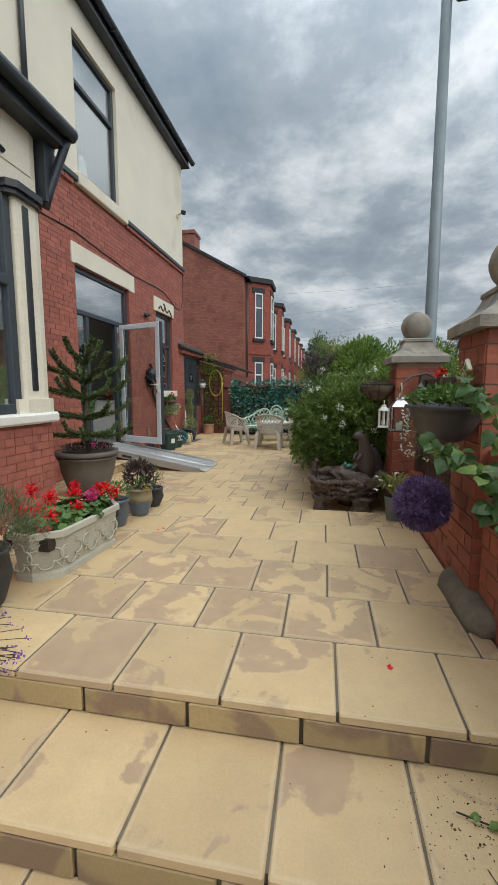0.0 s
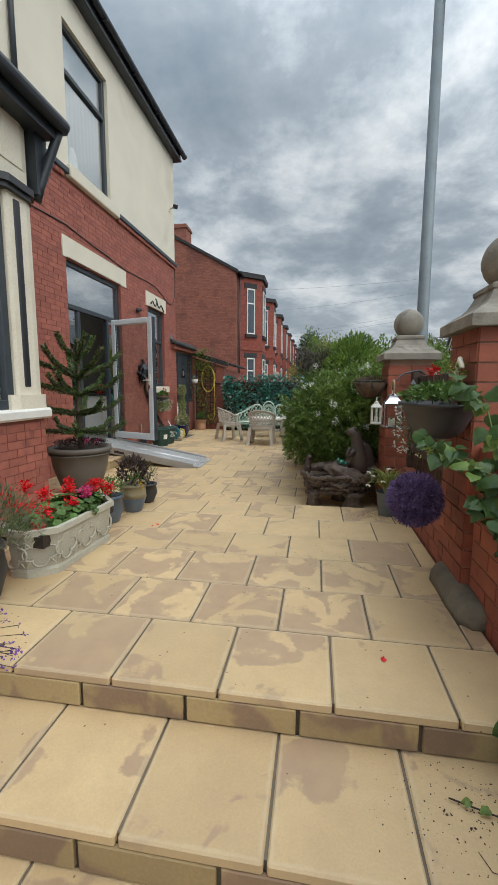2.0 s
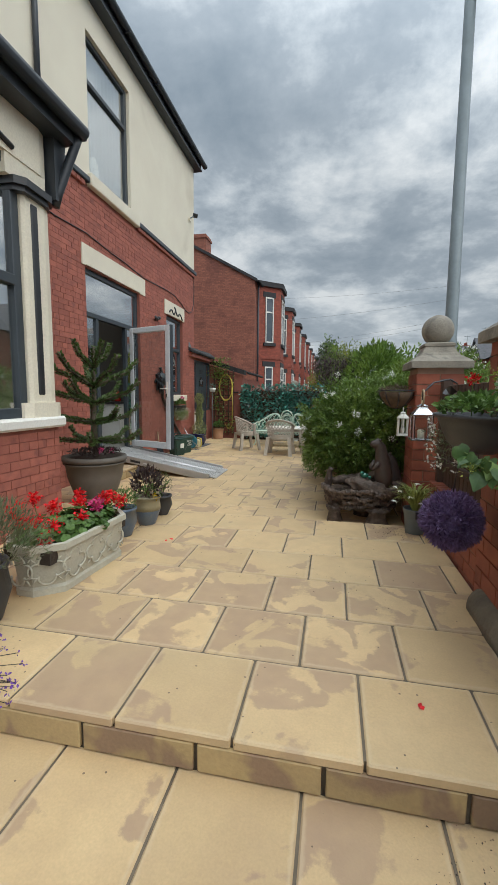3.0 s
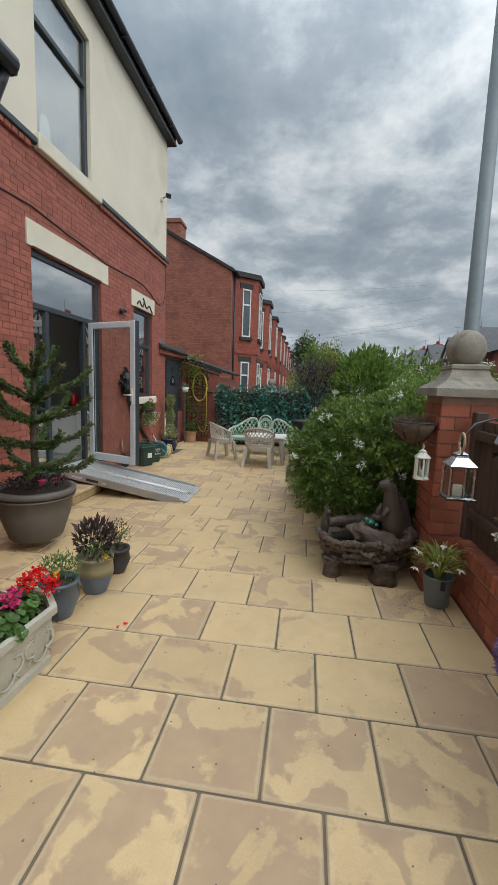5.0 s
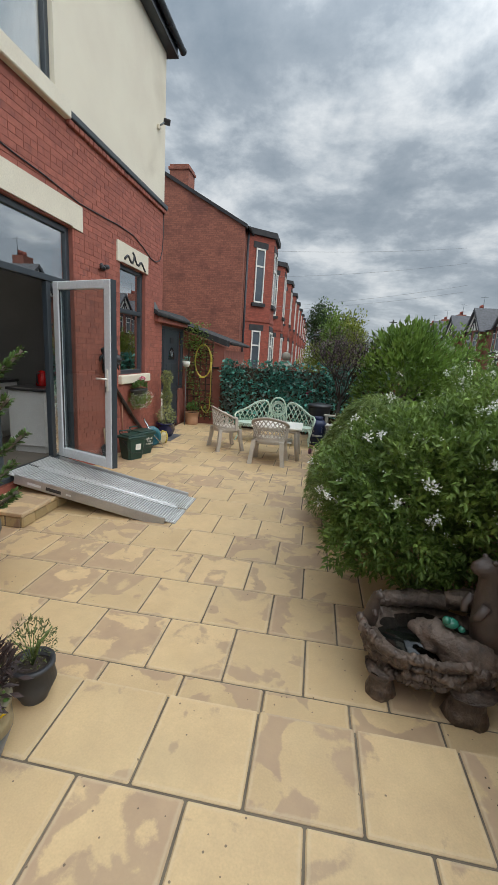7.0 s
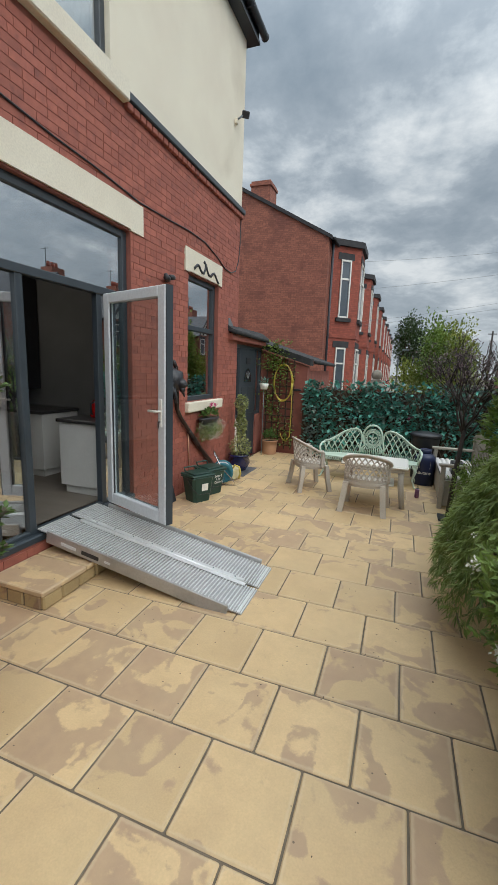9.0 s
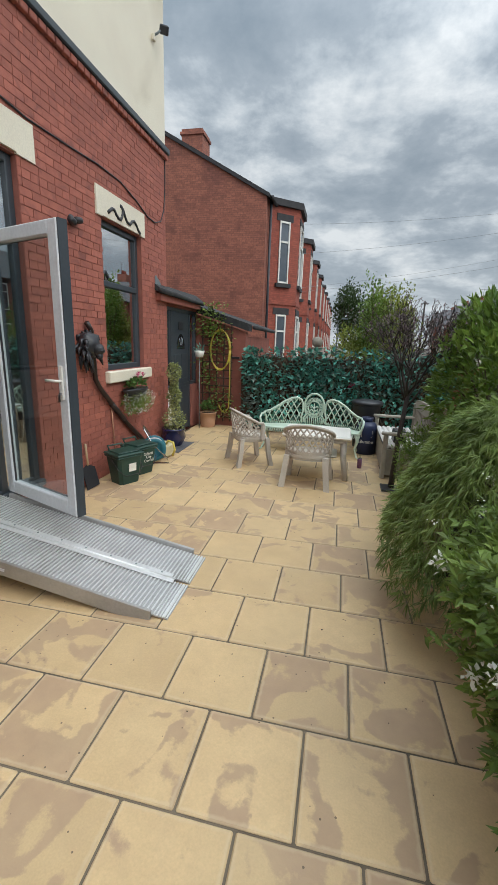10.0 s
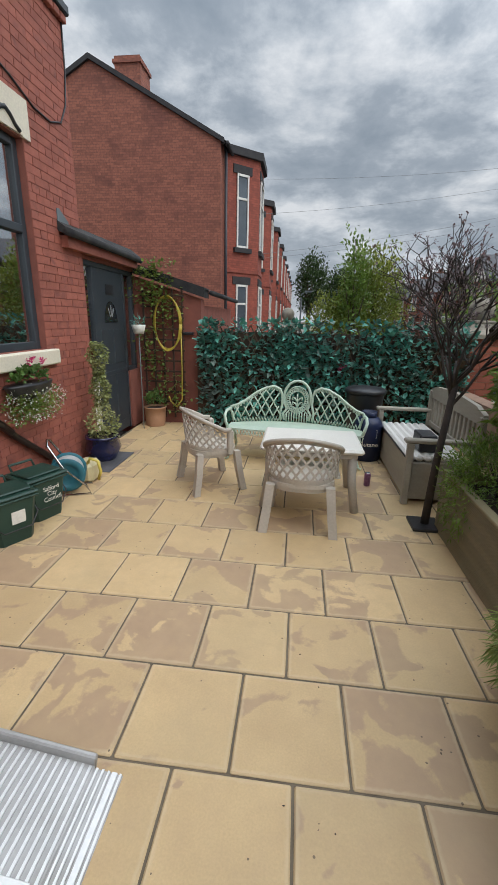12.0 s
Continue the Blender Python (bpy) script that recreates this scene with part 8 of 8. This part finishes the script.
part("shaft", Shape().tube([(0, 0.07, 0.27), (0.02, 0.11, 0.52)], 0.014, 6), M_TANWOOD, shovel)

lion = Shape()
mane = [(rr.gauss(0, 1), rr.gauss(0, 1), rr.gauss(0, 1)) for _ in range(70)]
lion.ball((0.10, 0.0, 0.24), 0.13, 18, 12, 0.15, (0.9, 1.0, 1.15))
lion.ball((0.20, 0.0, 0.20), 0.075, 14, 10, 0.1, (1.1, 0.85, 0.9)).ball((0.255, 0, 0.19), 0.035, 10, 8, 0.05, (1, 1.2, 0.8)).ball((0.22, 0, 0.13), 0.04, 10, 8, 0.05)
for v in mane:
    d = Vector(v).normalized()
    if d.x > 0.55:
        continue
    b0 = Vector((0.09, 0, 0.24)) + Vector((d.x * 0.09, d.y * 0.12, d.z * 0.14))
    lion.tube([b0, b0 + d * 0.05 + Vector((0, 0, -0.03)), b0 + d * 0.075 + Vector((0.01, 0, -0.09))], [0.026, 0.022, 0.006], 6)
ob = solid("animal_head_plaque", lion, M_BLACK, "black cast animal head mounted on the brick wall", "wall ornament")
ob.matrix_basis = pose(W + 0.005, 7.10, 1.29)
wl2 = thing("wall_light", W, 7.06, 2.80, label="black twin spot wall light by the patio doors", category="wall light")
part("plate", Shape().lathe([(0.055, 0), (0.05, 0.02), (0.02, 0.03)], n=16), M_BLACK, wl2).matrix_basis = pose(0, 0, 0, 0, 90, 0)
part("spot", Shape().lathe([(0.022, 0), (0.034, 0.02), (0.034, 0.09), (0.03, 0.1)], n=14), M_BLACK, wl2).matrix_basis = pose(0.05, 0.0, 0.0, -80, 20, 0)
part("spot", Shape().lathe([(0.022, 0), (0.034, 0.02), (0.034, 0.09), (0.03, 0.1)], n=14), M_BLACK, wl2).matrix_basis = pose(0.05, 0.0, -0.03, 80, 30, 0)
fl2 = thing("floodlight", W + 0.014, 9.1, 5.58, label="dark security floodlight on the rendered wall", category="floodlight")
part("bracket", Shape().tube([(0.012, 0, 0), (0.08, 0.0, 0.02), (0.12, 0.02, 0.06)], 0.014, 6), M_STEEL, fl2)
part("head", Shape().rbox(-0.06, 0.06, -0.035, 0.035, -0.05, 0.05, 0.012), M_BLACK, fl2).matrix_basis = pose(0.16, 0.05, 0.08, 25, 10, 20)
part("box", Shape().rbox(0.01, 0.05, -0.03, 0.03, -0.06, 0.02, 0.006), M_CREAM, fl2)
cab = [(2.6, 3.55), (3.3, 3.60), (3.9, 3.56), (4.6, 3.60), (5.3, 3.54), (5.8, 3.52), (6.5, 3.46), (7.1, 3.48), (7.6, 3.51), (8.1, 3.50), (8.55, 3.40), (8.85, 3.30), (9.1, 3.29), (9.3, 3.36), (9.42, 3.55), (9.47, 3.85), (9.48, 4.3)]
solid("wall_cable", Shape().tube([(W + 0.014, y, z) for y, z in cab], 0.009, 6), M_BLACK, "sagging black cable along the brick wall", "cable")

hose = Shape()
for k in range(3):
    hose.tube([(-2.86 + (0.215 - 0.012 * k) * math.cos(a), 11.0 - 0.012 * k, 1.44 + (0.37 + 0.015 * k) * math.sin(a) + FAR * 0) for a in [i * math.pi / 14 for i in range(29)]], 0.011, 6)
hose.tube([(-2.66, 11.0, 1.4), (-2.655, 11.0, 0.8), (-2.66, 10.98, 0.3), (-2.74, 10.96, 0.18), (-2.84, 10.97, 0.26), (-2.87, 10.98, 0.34)], 0.011, 6)
solid("yellow_hose", hose, material("yellow_hose", (0.55, 0.42, 0.06), (0.48, 0.36, 0.05), rough=0.4, bump=0.02), "coiled yellow garden hose hanging on the trellis", "hose")
solid("hose_bracket", Shape().rbox(-2.72, -2.48, 11.04, 11.1, 1.28, 1.32, 0.006), M_BLACK, "black bracket on the brick wall", "bracket")
hang = thing("peg_basket", -3.17, 10.62, 1.36, label="white basket with green pegs on a thin pole", category="basket")
part("basket", Shape().lathe([(0.07, -0.06), (0.085, 0.0), (0.10, 0.06), (0.095, 0.06), (0.08, 0.0)], n=18), M_WHITE, hang)
crown(hang, 60, (0, 0, 0.1), (0.09, 0.09, 0.07), 0.07, 0.012, L_FAUX, seed=401, name="pegs")
part("pole", Shape().tube([(0, 0, -0.06), (-0.0, 0, -1.47)], 0.008, 6), M_STEEL, hang)

# ---------------------------------------------------------------- kitchen behind the open door
M_UNIT = material("white_gloss_unit", (0.72, 0.72, 0.70), (0.68, 0.68, 0.66), rough=0.25, bump=0.02)
M_TOP = material("dark_worktop", (0.035, 0.034, 0.036), (0.05, 0.048, 0.05), rough=0.3, bump=0.03)


def unit(name, x0, x1, y0, y1, label):
    u = thing(name, (x0 + x1) / 2, (y0 + y1) / 2, 0.16, label=label, category="kitchen unit")
    w, d = (x1 - x0) / 2, (y1 - y0) / 2
    part("carcass", Shape().rbox(-w, w, -d, d, 0.1, 0.86, 0.004), M_UNIT, u)
    part("plinth", Shape().box(-w + 0.04, w - 0.04, -d + 0.04, d - 0.04, 0.0, 0.1), M_UNIT, u)
    part("worktop", Shape().rbox(-w - 0.02, w + 0.02, -d - 0.03, d + 0.02, 0.862, 0.902, 0.006), M_TOP, u, "dark stone worktop")


unit("kitchen_island", -4.24, -3.70, 6.12, 7.15, "white kitchen unit with a dark worktop by the door")
unit("kitchen_counter", -7.0, -4.9, 6.5, 7.15, "white kitchen counter with a dark worktop")
unit("kitchen_counter", -7.95, -7.35, 3.6, 6.4, "white back counter with a dark worktop")
kettle = thing("red_kettle", -3.95, 6.45, 1.065, label="glossy red kettle on the worktop", category="kettle")
part("body", Shape().lathe([(0.075, 0), (0.085, 0.02), (0.075, 0.14), (0.05, 0.2), (0.02, 0.22)], n=20), material("red_enamel", (0.5, 0.015, 0.015), (0.4, 0.01, 0.01), rough=0.2, bump=0.0), kettle)
part("handle", Shape().tube([(0, -0.05, 0.19), (0, -0.11, 0.17), (0, -0.11, 0.06), (0, -0.08, 0.04)], 0.012, 6), M_BLACK, kettle)
toaster = solid("black_toaster", Shape().rbox(-6.05, -5.75, 6.7, 6.95, 1.067, 1.3, 0.04), M_BLACK, "black toaster on the kitchen counter", "toaster")
shelves = thing("kitchen_shelves", -7.0, 7.0, 1.25, label="white open shelves with small ornaments", category="shelves")
for z in (0.25, 0.65, 1.05):
    part("shelf", Shape().box(-0.7, 0.7, 0.0, 0.19, z, z + 0.03), M_UNIT, shelves)
part("side", Shape().box(-0.73, -0.7, 0, 0.19, 0.0, 1.3).box(0.7, 0.73, 0, 0.19, 0, 1.3), M_UNIT, shelves)
for k in range(5):
    o = solid("shelf_ornament", Shape().lathe([(0.03, 0), (0.05, 0.05), (0.03, 0.1), (0.045, 0.14)], n=12), M_STEEL if k % 2 else M_BLACK, "small dark vase on the kitchen shelf", "ornament", group="shelf ornaments")
    o.location = (-7.45 + 0.28 * k, 7.09, 1.532 + 0.4 * (k % 2))
solid("tall_dark_unit", Shape().rbox(-6.9, -5.6, 6.62, 7.18, 1.3, 2.9, 0.01), M_BLACK, "dark wall units above the kitchen counter", "kitchen unit")
curtain = Shape()
n = 40
xs = [(W - 0.16 + 0.018 * math.sin(k * 1.7), 4.82 + 1.2 * k / n) for k in range(n + 1)]
curtain.add([(a, b, z) for z in (4.5, 6.45) for a, b in xs], [(k, k + 1, n + 2 + k, n + 1 + k) for k in range(n)], True)
solid("net_curtain", curtain, leaf_material("net_fabric", (0.40, 0.43, 0.45), (0.32, 0.35, 0.37), rough=0.9, vary=0.0, through_light=0.5), "pale grey net curtain in the upper window", "curtain")
ob = solid("white_vase", Shape().lathe([(0.06, 0), (0.09, 0.06), (0.12, 0.22), (0.09, 0.36), (0.04, 0.42)], n=18), M_WHITE, "white vase on the upper window sill", "vase")
ob.location = (W - 0.125, 5.12, 4.50)
ob.scale = (0.28, 1, 1)

# ---------------------------------------------------------------- bricks and paving, piece by piece
def brick_skin(parent, bricks, place, size, mat_one, mat_all, near, proud=0.006, limit=300):
    """Bricks proud of a mortar face. place(u, v): matrix of a brick's lower corner; near(u, v): the stretch built brick by brick."""
    meshes, rest, made = {}, Shape(), 0
    for u0, u1, v0, v1 in bricks:
        w, h = round(u1 - u0, 3), round(v1 - v0, 3)
        if near(u0, v0) and made < limit:
            if (w, h) not in meshes:
                meshes[w, h] = Shape().box(-0.012, proud, 0, w, 0, h).mesh("brick", mat_one)
            j = random.uniform(-0.0015, 0.0015)
            piece("brick", meshes[w, h], parent, place(u0, v0) @ pose(j, 0, 0))
            made += 1
        else:
            m, j = place(u0, v0), random.uniform(-0.0015, 0.0015)
            s = Shape().box(-0.012, proud + j, 0, w, 0, h)
            rest.add([m @ Vector(p) for p in s.v], s.f)
    if rest.v:
        ob = part("bricks", rest, mat_all, parent)
        ob["kind"] = "stuff"


def face_x(at):
    return lambda u, v: pose(at, u, v)


def face_ny(at):
    return lambda u, v: pose(u, at, v, 0, 0, -90)


brick_skin(wall_front, courses(2.0, 9.5, -0.33, LEDGE - 0.07, [DOOR, WIN, (4.48, 6.56, 3.125, 3.43), (7.53, 8.73, 2.965, 3.27), (7.57, 8.76, 1.06, 1.21), (2.0, 2.25, -0.4, 3.7)]),
           face_x(W), None, M_BRICK, M_BRICKS, lambda u, v: u > 6.5 and 0.2 < v < 2.4)
brick_skin(bay, courses(-1.5, BY - 0.006, -0.33, 0.9, []), face_x(B - 0.006), None, M_BRICK, M_BRICKS, lambda u, v: u > 0.6 and v > -0.1, limit=120)
brick_skin(bay, courses(W, B - 0.006, -0.33, 0.9, []), lambda u, v: pose(u + 0.0, BY - 0.006, v, 0, 0, 90) @ pose(0, -0.0, 0) @ Matrix.Diagonal((1, -1, 1, 1)), None, M_BRICK, M_BRICKS, lambda u, v: False)

brick_skin(wall_low, courses(1.2, 2.9, -0.1, 0.33, [], course=0.103, joint=0.01, headers=0), lambda u, v: pose(1.286, u, v) @ Matrix.Diagonal((-1, 1, 1, 1)), None, M_OBRICK1, M_OBRICK, lambda u, v: True, limit=80)
brick_skin(wall_low, courses(-4.0, 0.94, -0.33, 0.9, [], course=0.103, joint=0.01, headers=0), lambda u, v: pose(1.286, u, v) @ Matrix.Diagonal((-1, 1, 1, 1)), None, M_OBRICK1, M_OBRICK, lambda u, v: False)
P = 0.46


def slab(w, d, t=0.04):
    return Shape().rbox(-w / 2, w / 2, -d / 2, d / 2, -t, 0, 0.006).mesh("slab", M_SLAB)


SLABS = {}


def lay(parent, x0, x1, y0, y1, z, phase):
    """One row of slabs between x0 and x1; joints fall at phase plus whole slabs."""
    n = math.floor((x0 - phase) / P)
    a = phase + n * P
    while a < x1 - 0.02:
        s, e = max(a, x0), min(a + P, x1)
        if e - s > 0.06:
            key = (round(e - s - 0.011, 3), round(y1 - y0 - 0.011, 3))
            if key not in SLABS:
                SLABS[key] = slab(*key)
            tilt = random.uniform(-0.12, 0.12)
            piece("slab", SLABS[key], parent, pose((s + e) / 2, (y0 + y1) / 2, z + random.uniform(-0.001, 0.001), tilt, random.uniform(-0.12, 0.12), random.uniform(-0.15, 0.15)))
        a += P


EAST = 1.27
terrace_near = structure("terrace_near", Shape().box(W, EAST, 0.085, 2.77, -0.42, -0.009), M_GROUT, "buff riven paving of the upper terrace", "paving")
NEAR_LINES = (0.056, 0.526, 0.97, 1.43, 1.87, 2.322, 2.787)
for y0, y1, phase in zip(NEAR_LINES, NEAR_LINES[1:], (0.045, 0.248, 0.013, 0.233, 0.006, 0.228)):
    lay(terrace_near, W + 0.01, EAST, y0, y1, 0.0, phase)
terrace_far = structure("terrace_far", Shape().box(W, EAST + 0.3, 2.77, 11.4, -0.42, FAR - 0.009), M_GROUT, "buff riven paving of the lower terrace", "paving")
for r in range(-3, 16):
    y0, y1 = 3.974 + r * 0.4685, 3.974 + (r + 1) * 0.4685
    base = (0.187 if r % 2 else 0.402) - 0.0435 * (y0 - 3.54 if r % 2 else y0 - 4.0)
    lay(terrace_far, W + 0.01, EAST + 0.3, max(y0, 2.785), min(y1, 11.3), FAR, base)
steps = structure("steps", Shape().box(-3.3, EAST, -0.375, 0.085, -0.42, TREAD - 0.009), M_GROUT, "buff paved step with stone risers", "steps")
lay(steps, -3.3, EAST, -0.402, 0.083, TREAD, -0.163)
path_low = structure("path_lower", Shape().box(-3.3, EAST + 0.3, -4.2, -0.365, -0.42, LOW - 0.009), M_GROUT, "buff paving below the steps", "paving")
for r in range(8):
    lay(path_low, -3.3, EAST + 0.2, -0.375 - (r + 1) * P, -0.375 - r * P, LOW, (0.0, 0.23)[r % 2])
riser = Shape().rbox(-0.222, 0.222, -0.02, 0.0, 0, 0.108, 0.004).mesh("riser_stone", M_RISER)
for k in range(10):
    piece("riser_stone", riser, steps, pose(-3.1 + k * P + 0.02, 0.08, TREAD + 0.006))
    piece("riser_stone", riser, steps, pose(-3.1 + k * P + 0.27, -0.378, LOW + 0.006))
back_edge = Shape().box(W, EAST, 2.77, 2.777, FAR, -0.04)
part("riser_face", back_edge, M_RISER, terrace_near)
